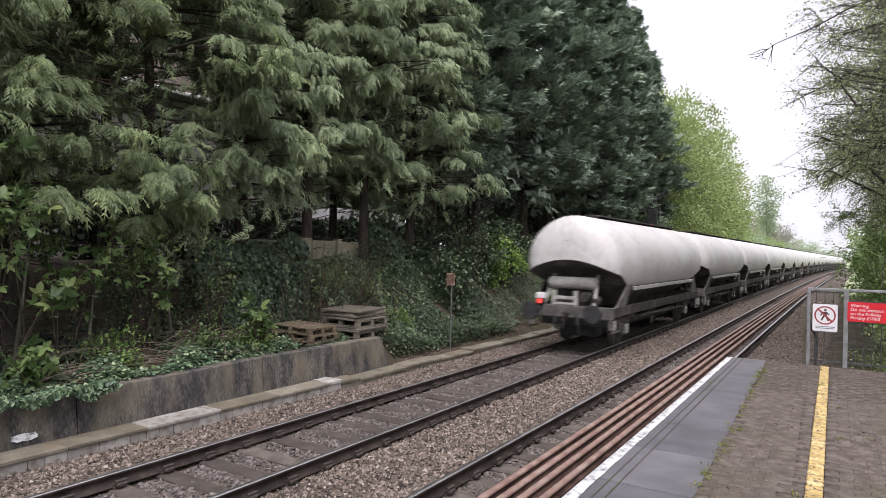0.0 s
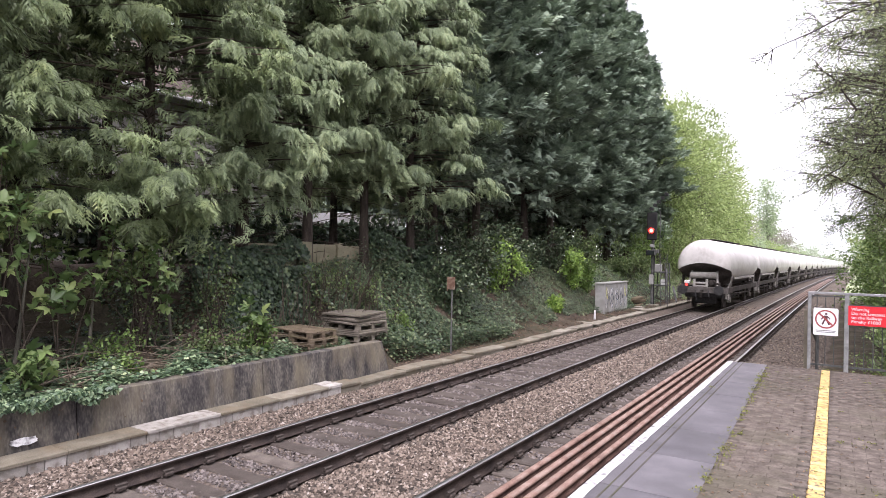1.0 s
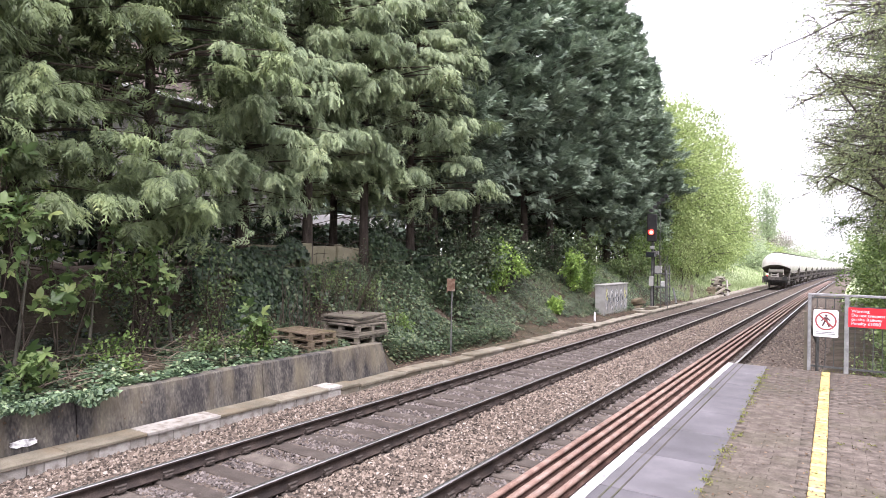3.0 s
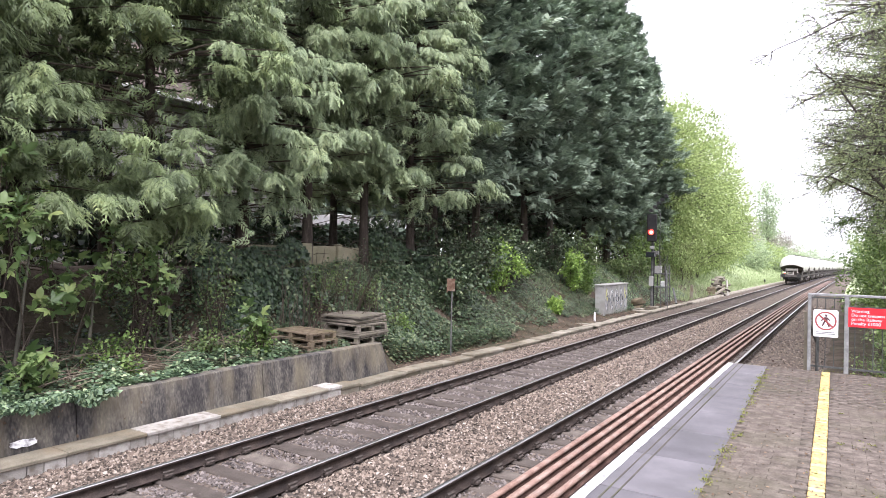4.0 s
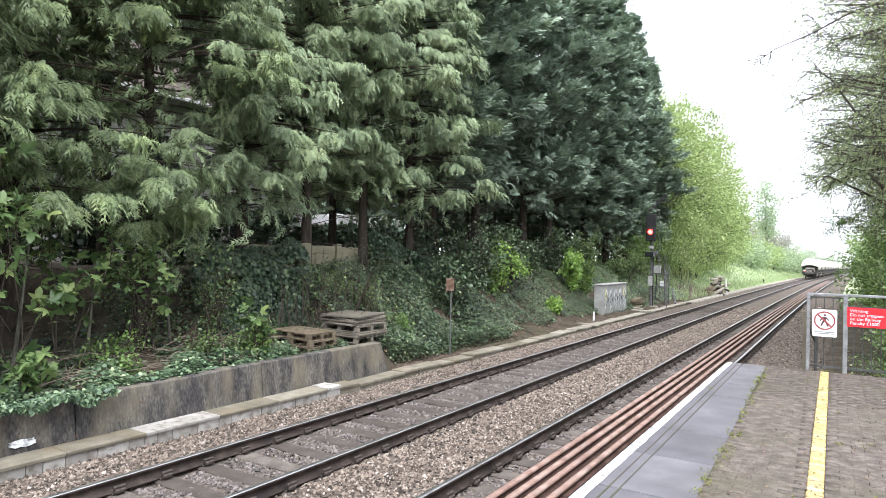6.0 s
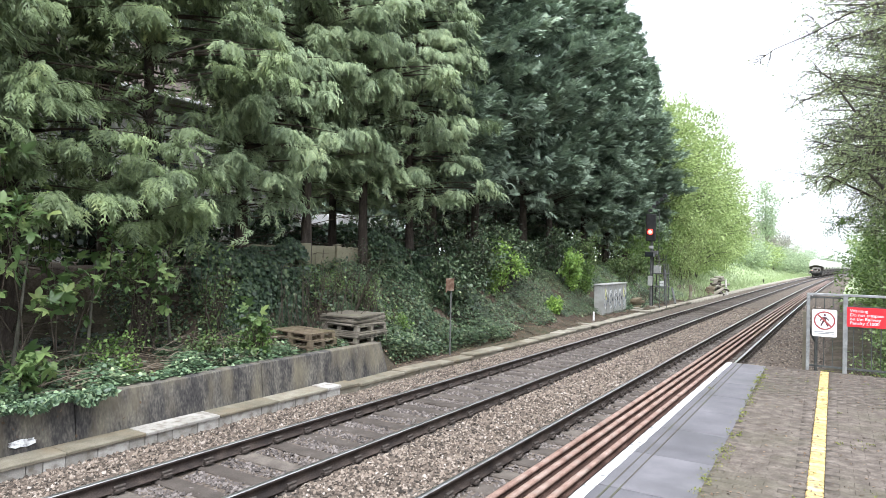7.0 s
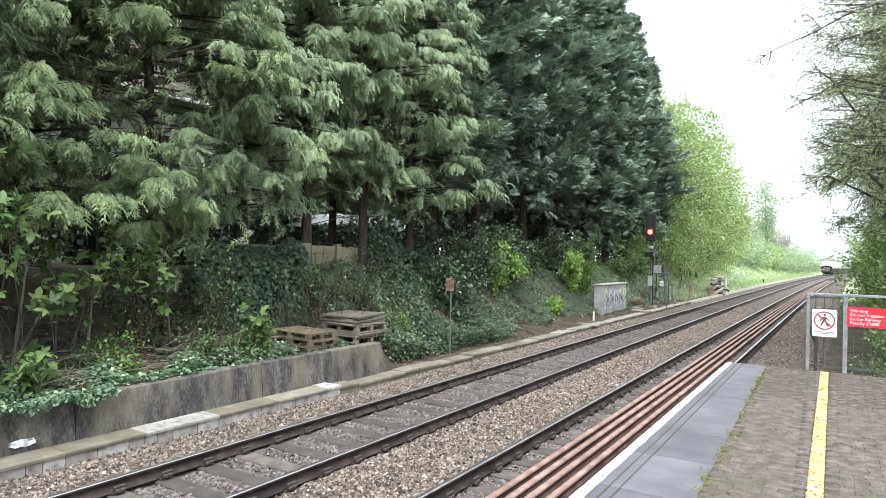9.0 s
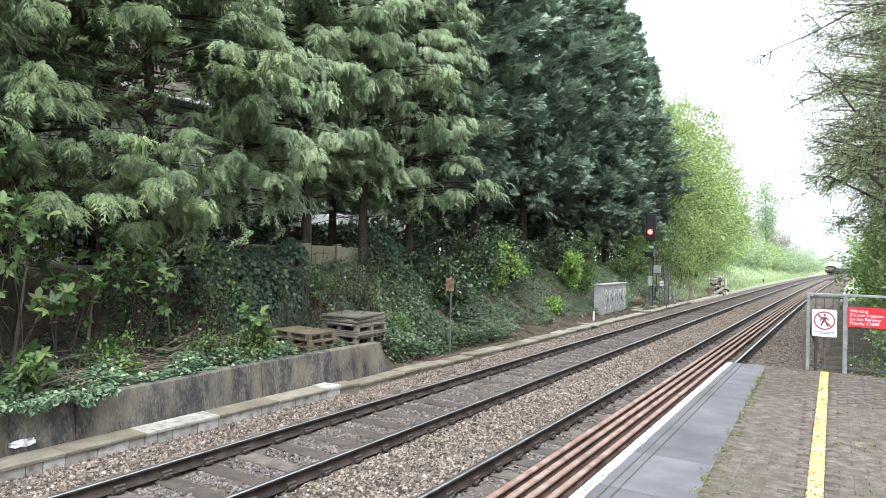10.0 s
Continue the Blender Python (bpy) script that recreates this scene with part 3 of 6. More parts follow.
track(-6.30, "far running line with grimy concrete sleepers in oily ballast", -2.42, 40)
track(-3.115, "near running line with grimy concrete sleepers beside the platform", -2.20, 46)
OLD = [(-0.054, -0.125), (0.054, -0.125), (0.054, -0.112), (0.014, -0.095), (0.014, -0.05), (0.040, -0.044), (0.044, -0.022), (0.028, -0.002),
       (-0.028, -0.002), (-0.044, -0.022), (-0.040, -0.044), (-0.014, -0.05), (-0.014, -0.095), (-0.054, -0.112)]
for x in (-3.30, -3.125, -2.945, -2.745):
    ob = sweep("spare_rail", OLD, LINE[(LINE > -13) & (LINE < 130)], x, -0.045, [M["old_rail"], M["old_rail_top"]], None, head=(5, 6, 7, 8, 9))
    tagged(ob, "rusted reddish-brown spare rail lying on the near track's sleepers", "rail", "spare rails between the running rails")

# ---------------------------------------------------------------- platform
PZ = 0.90


def joint_x(y):
    """Where the paving meets the coping slabs, which taper along the platform."""
    return -0.882 - 0.025 * (min(max(y, 0.0), 11.8) - 4.93)


def stripe_x(y):
    """The middle of the yellow stripe."""
    return -0.154 - 0.0105 * (y - 5.45)


platform = empty("platform", Matrix.Identity(4), "station platform with grey coping slabs and brown block paving", "platform", kind="structure")
bm = bmesh.new()
box(bm, -1.58, 8.0, -14, 11.80, -0.6, PZ - 0.07)
part("platform_body", bm, M["mortar"], platform, "dark bedding below the paving")
COPE = bmesh.new()
box(COPE, -0.35, 0.50, -0.4955, 0.4955, -0.075, 0.0, 0.004)
cope_me = bpy.data.meshes.new("coping_slab")
COPE.to_mesh(cope_me)
COPE.free()
cope_me.materials.append(M["coping"])
y = 11.30
while y > -12:
    o = new("coping_slab", cope_me)
    o.location, o.parent = (-1.30, y, PZ + random.uniform(-0.003, 0.002)), platform
    y -= 1.0
for x in (-1.485, -1.405):
    bm = bmesh.new()
    box(bm, x - 0.006, x + 0.006, -12, 11.75, PZ - 0.01, PZ + 0.0045)
    part("groove", bm, M["mortar"], platform, "dark groove along the coping")
# white edge line with ragged inner rim
n = 700
ys = np.linspace(-12, 11.79, n)
inner = -1.565 + 0.012 * np.array([noise.noise((0, a * 4, 0)) for a in ys]) + 0.008 * np.array([noise.noise((3, a * 25, 0)) for a in ys])
v = np.concatenate([np.stack([np.full(n, -1.652), ys, np.full(n, PZ + 0.006)], -1), np.stack([inner, ys, np.full(n, PZ + 0.006)], -1), np.stack([np.full(n, -1.652), ys, np.full(n, PZ - 0.05)], -1)])
i = np.arange(n - 1)
arrays("edge_line", v, np.concatenate([np.stack([i, i + 1, n + i + 1, n + i], -1)[:, ::-1], np.stack([i, i + 1, 2 * n + i + 1, 2 * n + i], -1)]), M["white_paint"], platform, label="worn white edge line")
# the end of the platform
bm = bmesh.new()
box(bm, -1.65, 8.0, 11.80, 11.98, -0.6, PZ - 0.02, 0.01)
part("end_kerb", bm, M["mossy"], platform, "mossy concrete end kerb")
bm = bmesh.new()
v = [bm.verts.new(c) for c in [(-1.0, 11.98, PZ - 0.05), (8, 11.98, PZ - 0.05), (8, 17, -0.1), (-1.0, 17, -0.25), (-1.0, 11.98, -0.6), (8, 11.98, -0.6), (8, 17, -0.6), (-1.0, 17, -0.6)]]
for q in [(0, 1, 2, 3), (0, 3, 7, 4), (3, 2, 6, 7)]:
    bm.faces.new([v[k] for k in q])
part("end_ramp", bm, M["ballast_bed"], platform, "gritty ramp behind the fence")


# ---------------------------------------------------------------- retaining wall and cable trough
wall = empty("retaining_wall", Matrix.Identity(4), "dark stained low concrete retaining wall with leaning face", "wall", kind="structure")
joints = [-12.0, -8.6, -5.2, -1.9, 1.5, 4.72, 8.05, 11.62]
for a, b in zip(joints[:-1], joints[1:]):
    bm = bmesh.new()
    last = b > 11
    ny = 8
    rows = []
    for j in range(ny + 1):
        t = j / ny
        yb = a + 0.008 + (b - a - 0.016) * t
        shift = 0.25 * t if last else 0
        wob = 0.012 * noise.noise((yb * 1.3, 2, 0))
        top = 0.545 + 0.02 * noise.noise((yb * 0.7, 0, 0)) + 0.04 * smooth(4, 9, yb)
        rows.append([bm.verts.new(c) for c in [(-8.86, yb + shift, -0.4), (-8.98 + wob, yb, top - 0.015), (-9.0 + wob, yb, top), (-9.2, yb, top + 0.003), (-9.25, yb, -0.4)]])
    for r, s in zip(rows[:-1], rows[1:]):
        for k in range(4):
            bm.faces.new((r[k], s[k], s[k + 1], r[k + 1]))
    bm.faces.new(rows[0])
    bm.faces.new(rows[-1][::-1])
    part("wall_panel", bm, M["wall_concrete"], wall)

trough = empty("cable_trough", Matrix.Identity(4), "concrete cable trough along the cess with pale blocks and lids", "cable trough", kind="structure")
y, k = -9.0, 0
while y < 9.55:
    L = random.uniform(1.1, 1.35)
    L = min(L, 9.62 - y)
    newer = y > 8.0
    bm = bmesh.new()
    box(bm, -8.84, -8.40, y + 0.004, y + L - 0.004, -0.055 + random.uniform(-0.004, 0.004), -0.006 + 0.012 * newer, 0.008)
    part("lid", bm, M["block" if newer or random.random() < 0.12 else "mossy"], trough)
    q = y
    while q < y + L - 0.02:
        w = min(random.choice((0.2, 0.24, 0.42, 0.44)), y + L - q)
        bm = bmesh.new()
        box(bm, -8.80, -8.435 + random.uniform(-0.006, 0.006), q + 0.005, q + w - 0.005, -0.36, -0.057, 0.006)
        part("block", bm, M["block"], trough)
        q += w
    y += L
while y < 44:
    L = random.choice((0.62, 0.92, 0.95, 1.0))
    z = -0.065 - 0.0018 * (y - 9) + random.uniform(-0.02, 0.02)
    if 12 < y < 60 and random.random() < 0.05:
        y += L * 0.6
    bm = bmesh.new()
    a = random.uniform(-0.02, 0.02)
    box(bm, -8.86 + a, -8.45 + a, y + 0.012, y + L - 0.012, z - 0.07, z, 0.012, Euler((random.uniform(-0.02, 0.02), random.uniform(-0.02, 0.02), random.uniform(-0.02, 0.02))).to_matrix().to_4x4())
    part("lid", bm, M["mossy" if y < 20 else "concrete"], trough)
    bm = bmesh.new()
    box(bm, -8.83 + a, -8.48 + a, y + 0.004, y + L - 0.004, -0.45, z - 0.066, 0.006)
    part("trough_body", bm, M["mossy" if y < 20 else "concrete"], trough)
    y += L
sweep("far_trough", [(-0.2, -0.3), (0.2, -0.3), (0.2, 0), (-0.2, 0)], np.arange(44, 200, 4.0), -8.75, -0.09, M["concrete"], trough, label="pale line of trough lids running on along the far bank")


# ---------------------------------------------------------------- train of cement tank wagons
PITCH = 12.6


def tank_mesh(parent):
    """The barrel: a drum with dished ends; underneath, each end is cut away in an arch that slopes in to the belly."""
    R, zc, L = 1.33, 2.33, PITCH
    top, low = 36, 16

    def outline(apex, side_z):
        wide = math.acos((side_z - zc) / R)
        ring = [(R * math.sin(-wide + 2 * wide * j / top), zc + R * math.cos(-wide + 2 * wide * j / top)) for j in range(top + 1)]
        sx = R * math.sin(wide)
        for j in range(1, low):
            x = sx * (1 - 2 * j / low)
            ring.append((x, side_z + (apex - side_z) * (1 - (x / sx) ** 2)))
        return ring

    def dished(x, z):
        rho = min(1.0, math.hypot(x, z - zc) / R)
        return 0.42 + 0.50 * (1 - math.sqrt(max(0.0, 1 - rho ** 3.4)))

    # stations: (distance in, shrink towards the dish's middle, height of the arch, height of its feet)
    half = [(None, k, 2.44, 2.06) for k in (0.02, 0.3, 0.55, 0.74, 0.87, 0.95, 1.0)]
    for k in range(1, 11):
        t = k / 10
        half.append((0.96 + 1.9 * t, 1.0, 2.44 - 1.40 * (1 - (1 - t) ** 1.8), 2.06 - 0.34 * min(1.0, 1.8 * t)))
    half += [(4.2, 1.0, 1.04, 1.72), (L / 2, 1.0, 1.04, 1.72)]
    n = top + low
    rings = []
    for y, k, apex, foot in half:
        rings.append([(x * k, (dished(x * k, 2.95 + (z - 2.95) * k) if y is None else y), 2.95 + (z - 2.95) * k) for x, z in outline(apex, foot)])
    rings += [[(x, L - y, z) for x, y, z in ring] for ring in rings[-2::-1]]
    m = len(half)
    v = [p for ring in rings for p in ring]
    f, idx = [], []
    for i in range(len(rings) - 1):
        e = min(i, len(rings) - 2 - i)
        for j in range(n):
            f.append((i * n + j, i * n + (j + 1) % n, (i + 1) * n + (j + 1) % n, (i + 1) * n + j))
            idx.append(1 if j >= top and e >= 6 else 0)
    ob = arrays("tank", v, f, [M["tank"], M["tank_under"]], parent, idx, True, "dusty white tank barrel with dark cut-away underside")
    ob.data.set_sharp_from_angle(angle=radians(40))
    return ob


def buffer(parent, x, y, d):
    bm = bmesh.new()
    rod(bm, (x, y, 1.05), (x, y - d * 0.30, 1.05), 0.11, 0.10, 12)
    rod(bm, (x, y - d * 0.28, 1.05), (x, y - d * 0.50, 1.05), 0.065, sides=10)
    rod(bm, (x, y - d * 0.50, 1.05), (x, y - d * 0.54, 1.05), 0.25, 0.235, 18)
    part("buffer", bm, M["rubber"], parent, "oval steel buffer")


def wheelset(parent, y):
    bm = bmesh.new()
    for s in (-1, 1):
        rod(bm, (s * 0.69, 0, 0), (s * 0.80, 0, 0), 0.47, 0.455, 28)
        rod(bm, (s * 0.675, 0, 0), (s * 0.70, 0, 0), 0.50, 0.50, 28)
        rod(bm, (s * 0.80, 0, 0), (s * 0.84, 0, 0), 0.15, 0.13, 12)
        for k in range(3):
            a = 2 * math.pi * k / 3
            rod(bm, (s * 0.805, 0.28 * math.cos(a), 0.28 * math.sin(a)), (s * 0.812, 0.28 * math.cos(a), 0.28 * math.sin(a)), 0.05, sides=8)
    rod(bm, (-0.8, 0, 0), (0.8, 0, 0), 0.08, sides=10)
    w = part("wheelset", bm, M["running_gear"], parent, "dark steel wheels on one axle")
    w.location = (0, y, 0.47)
    return w


def wagon():
    w = empty("tank_wagon", Matrix.Identity(4), "dusty white cement tank wagon with grey underframe", "tank wagon", "wagons of the train")
    L = PITCH
    tank_mesh(w)
    for s in (-1, 1):
        bm = bmesh.new()
        box(bm, s * 1.12 - 0.06, s * 1.12 + 0.06, 0.62, L - 0.62, 0.92, 1.17, 0.01)
        part("sole_bar", bm, M["running_gear"], w)
        bm = bmesh.new()
        box(bm, s * 1.27 - 0.03, s * 1.27 + 0.03, 2.3, L - 2.3, 1.60, 1.71, 0.008)
        part("side_rail", bm, M["pale_gear"], w, "pale rail along the tank's flank")
        for yy in (1.35, L - 1.35):
            bm = bmesh.new()
            d = 1 if yy < L / 2 else -1
            q = [bm.verts.new(c) for c in [(s * 1.17, yy - d * 0.30, 1.15), (s * 1.17, yy + d * 0.55, 1.15), (s * 1.27, yy + d * 0.80, 1.78), (s * 1.27, yy + d * 0.45, 1.78)]]
            q2 = [bm.verts.new(c.co + Vector((-s * 0.05, 0, 0))) for c in q]
            bm.faces.new(q), bm.faces.new(q2[::-1])
            for k in range(4):
                bm.faces.new((q[k], q2[k], q2[(k + 1) % 4], q[(k + 1) % 4]))
            part("saddle_plate", bm, M["frame_paint"], w, "grey leaning plate that carries the tank")
        for yy in (2.35, L - 2.35):
            bm = bmesh.new()
            box(bm, s * 1.02 - 0.07, s * 1.02 + 0.07, yy - 0.13, yy + 0.13, 0.36, 0.62, 0.02)
            part("axle_box", bm, M["pale_gear"], w, "crusted axle box")
            bm = bmesh.new()
            for k in range(5):
                h = 0.62 - 0.11 * k
                box(bm, s * 1.02 - 0.045, s * 1.02 + 0.045, yy - h, yy + h, 0.80 - 0.032 * k, 0.826 - 0.032 * k)
            part("leaf_spring", bm, M["running_gear"], w)
            for d in (-1, 1):
                bm = bmesh.new()
                rod(bm, (s * 1.05, yy + d * 0.20, 0.95), (s * 1.05, yy + d * 0.14, 0.34), 0.035, sides=6)
                part("axle_guard", bm, M["frame_paint"], w)
                bm = bmesh.new()
                rod(bm, (s * 1.05, yy + d * 0.66, 0.95), (s * 1.05, yy + d * 0.60, 0.78), 0.03, sides=6)
                part("spring_hanger", bm, M["frame_paint"], w)
        bm = bmesh.new()
        rod(bm, (s * 1.16, 3.4, 0.80), (s * 1.16, L - 3.4, 0.72), 0.03, sides=6)
        box(bm, s * 1.12 - 0.03, s * 1.12 + 0.03, L / 2 - 1.4, L / 2 - 1.3, 0.45, 0.95)
        part("brake_lever", bm, M["running_gear"], w)
    for yy in (0.56, L - 0.56):
        d = 1 if yy < 2 else -1
        bm = bmesh.new()
        box(bm, -1.25, 1.25, yy - 0.07, yy + 0.07, 0.88, 1.20, 0.015)
        part("headstock", bm, M["frame_paint"], w)
        for x in (-0.87, 0.87):
            buffer(w, x, yy - d * 0.06, d)
        bm = bmesh.new()
        rod(bm, (0, yy, 1.0), (0, yy - d * 0.32, 1.0), 0.06, sides=8)
        for k in range(3):
            bmesh.ops.create_uvsphere(bm, u_segments=8, v_segments=6, radius=0.07, matrix=Matrix.Translation((0, yy - d * (0.34 + 0.02 * k), 0.94 - 0.13 * k)) @ Matrix.Diagonal((0.5, 0.5, 1.1, 1)))
        part("coupling", bm, M["running_gear"], w)
        for x in (-0.34, 0.30):
            bm = bmesh.new()
            rod(bm, (x, yy - d * 0.08, 1.02), (x + 0.05, yy - d * 0.22, 0.72), 0.028, sides=6)
            rod(bm, (x + 0.05, yy - d * 0.22, 0.72), (x + 0.10, yy - d * 0.16, 0.50), 0.028, sides=6)
            part("brake_hose", bm, M["rubber"], w)
        # black gear boxes added between the wheels, standing in for shadow under the wagon
        bm = bmesh.new()
        box(bm, -0.95, 0.95, yy + d * 0.55 - 0.2, yy + d * 0.55 + 0.2, 0.62, 0.92, 0.03)
        box(bm, -0.55, 0.55, yy + d * 0.95 - 0.25, yy + d * 0.95 + 0.25, 0.30, 0.66, 0.04)
        part("brake_rigging", bm, M["rubber"], w, "black gear boxes added for the shadow under the wagon")
        for s in (-1, 1):
            bm = bmesh.new()
            box(bm, s * 1.17 - 0.09, s * 1.17 + 0.09, yy + d * 0.12, yy + d * 0.12 + 0.07, 0.60, 0.86, 0.015)
            part("lamp_iron", bm, M["pale_gear"], w, "pale crusted bracket")
        # guard frame, air cylinder and valve gear below the end of the tank
        bm = bmesh.new()
        box(bm, -0.46, -0.36, yy - 0.05, yy + 0.05, 1.20, 1.60, 0.01)
        box(bm, 0.16, 0.26, yy - 0.05, yy + 0.05, 1.20, 1.60, 0.01)
        box(bm, -0.36, 0.16, yy - 0.03, yy + 0.03, 1.36, 1.45, 0.01)
        box(bm, -0.36, 0.16, yy - 0.03, yy + 0.03, 1.21, 1.27, 0.01)
        part("guard_frame", bm, M["pale_gear"], w, "pale step frame on the headstock")
        bm = bmesh.new()
        rod(bm, (-0.62, yy + d * 0.30, 1.80), (0.62, yy + d * 0.30, 1.80), 0.17, sides=18)
        rod(bm, (-0.68, yy + d * 0.30, 1.80), (-0.62, yy + d * 0.30, 1.80), 0.10, 0.17, 18)
        rod(bm, (0.62, yy + d * 0.30, 1.80), (0.68, yy + d * 0.30, 1.80), 0.17, 0.10, 18)
        part("air_cylinder", bm, M["pale_gear"], w, "pale dusty air cylinder")
        bm = bmesh.new()
        box(bm, -0.5, 0.6, yy + d * 0.5 - 0.1, yy + d * 0.5 + 0.1, 1.17, 1.62)
        rod(bm, (0.45, yy - d * 0.02, 1.45), (0.45, yy + d * 0.4, 1.45), 0.13, sides=12)
        rod(bm, (0.70, yy + d * 0.05, 1.30), (0.70, yy + d * 0.4, 1.36), 0.11, sides=12)
        part("valve_gear", bm, M["running_gear"], w)
        for s in (-1, 1):
            bm = bmesh.new()
            rod(bm, (s * 0.72, yy + d * 0.02, 1.18), (s * 0.62, yy + d * 0.55, 2.02), 0.05, sides=8)
            part("end_stay", bm, M["pale_gear"], w)
        for s in (-1, 1):
            bm = bmesh.new()
            box(bm, s * 1.2 - 0.03, s * 1.2 + 0.03, yy + d * 0.05 - 0.03, yy + d * 0.75 + 0.03, 0.52, 0.56) if d > 0 else box(bm, s * 1.2 - 0.03, s * 1.2 + 0.03, yy - 0.78, yy - 0.02, 0.52, 0.56)
            rod(bm, (s * 1.2, yy + d * 0.08, 0.54), (s * 1.2, yy + d * 0.08, 0.95), 0.022, sides=6)
            rod(bm, (s * 1.2, yy + d * 0.70, 0.54), (s * 1.2, yy + d * 0.70, 0.95), 0.022, sides=6)
            part("foot_step", bm, M["frame_paint"], w)
    # hoppers and pipework under the middle
    for yy in (3.9, 5.9, 7.9):
        bm = bmesh.new()
        rod(bm, (0, yy, 0.55), (0, yy, 1.25), 0.25, 0.95, 14)
        rod(bm, (0, yy, 0.45), (0, yy, 0.56), 0.28, sides=14)
        part("discharge_cone", bm, M["running_gear"], w)
    bm = bmesh.new()
    rod(bm, (0.75, 3.2, 0.62), (0.75, L - 3.2, 0.62), 0.09, sides=10)
    rod(bm, (-0.75, 3.2, 0.62), (-0.75, L - 3.2, 0.62), 0.07, sides=10)
    part("discharge_pipe", bm, M["running_gear"], w)
    # walkway on top
    bm = bmesh.new()
    box(bm, -0.36, 0.36, 1.9, L - 1.5, 3.685, 3.72)
    for k in range(9):
        yy = 2.0 + k * (L - 3.6) / 8
        box(bm, -0.30, 0.30, yy - 0.02, yy + 0.02, 3.59, 3.69)
    part("walkway", bm, M["running_gear"], w, "dark grating walkway on the tank")
    for yy in (4.0, 6.0, 8.0):
        bm = bmesh.new()
        rod(bm, (0, yy, 3.60), (0, yy, 3.75), 0.27, sides=14)
        part("hatch", bm, M["frame_paint"], w)
    return w


last_wagon = wagon()
wheels_of = {}
wheels_of[0] = [wheelset(last_wagon, 2.35), wheelset(last_wagon, PITCH - 2.35)]
WAGONS = [last_wagon] + [copy_thing(last_wagon, Matrix.Identity(4)) for k in range(19)]
tagged(last_wagon, "dusty white cement tank wagon at the tail of the train")
bm = bmesh.new()
box(bm, -0.87, -0.65, 0.40, 0.52, 1.20, 1.36, 0.01)
lamp = part("tail_lamp", bm, M["black"], last_wagon, "tail lamp with red lens and pale top")
bm = bmesh.new()
box(bm, -0.88, -0.64, 0.39, 0.53, 1.36, 1.52, 0.02)
part("lamp_body", bm, M["sign_white"], lamp)
bm = bmesh.new()
rod(bm, (-0.76, 0.40, 1.29), (-0.76, 0.375, 1.29), 0.07, sides=14)
part("lens", bm, M["tail_red"], lamp)
SPEED, TAIL0 = 18.75, 15.75


def on_line(y):
    """Pose of a wagon whose rear end is y metres along the far track."""
    a, b = Vector((-6.30 + bend(y + 2.35), y + 2.35, fall(y + 2.35))), Vector((-6.30 + bend(y + 9.5), y + 9.5, fall(y + 9.5)))
    d = (b - a).normalized()
    return Matrix.Translation(a - d * 2.35) @ d.to_track_quat("Y", "Z").to_matrix().to_4x4()


def motions():
    for k, w in enumerate(WAGONS):
        step = 0.5 if k < 8 else 1.0
        walk(w, [(t * step, on_line(TAIL0 + k * PITCH + SPEED * t * step)) for t in range(int(10 / step) + 1)])
    for w in wheels_of[0]:
        y = w.location.y
        walk(w, [(i / 30, Matrix.Translation((0, y, 0.47)) @ Matrix.Rotation(-SPEED * (i / 30) / 0.47, 4, "X")) for i in range(301)])


# ---------------------------------------------------------------- trees and plants
def V3(*a):
    return np.array(a, float)


CEDAR = [spray(5, 0.25, 0.65, 0.066, 1), spray(5, 0.28, 0.90, 0.068, 2), spray(5, 0.22, 0.48, 0.062, 3)]
PLUME = [spray(4, 0.32, 0.12, 0.115, 4), spray(4, 0.38, 0.02, 0.120, 5), spray(4, 0.30, 0.28, 0.115, 6)]
# hollows in the conifers' flank where boughs have died back: x, y, z, radius
HOLLOWS = [(-11.2, 7.05, 5.2, 0.8), (-13.0, 8.2, 5.5, 1.0), (-15.0, 9.4, 6.0, 1.5), (-11.2, 5.1, 3.95, 0.4), (-12.8, 5.8, 4.1, 0.5), (-15.0, 6.9, 4.4, 1.0),
           (-11.2, 6.3, 3.35, 0.6), (-13.0, 7.4, 3.5, 0.9), (-11.3, 9.5, 3.8, 0.6), (-13.0, 10.9, 3.9, 0.8), (-15.0, 12.8, 4.2, 1.3), (-11.5, 10.9, 3.3, 0.6), (-15.0, 14.4, 3.7, 1.2)]


def in_hollow(p):
    return any((p[0] - a) ** 2 + (p[1] - b) ** 2 + (p[2] - c) ** 2 < q * q for a, b, c, q in HOLLOWS)


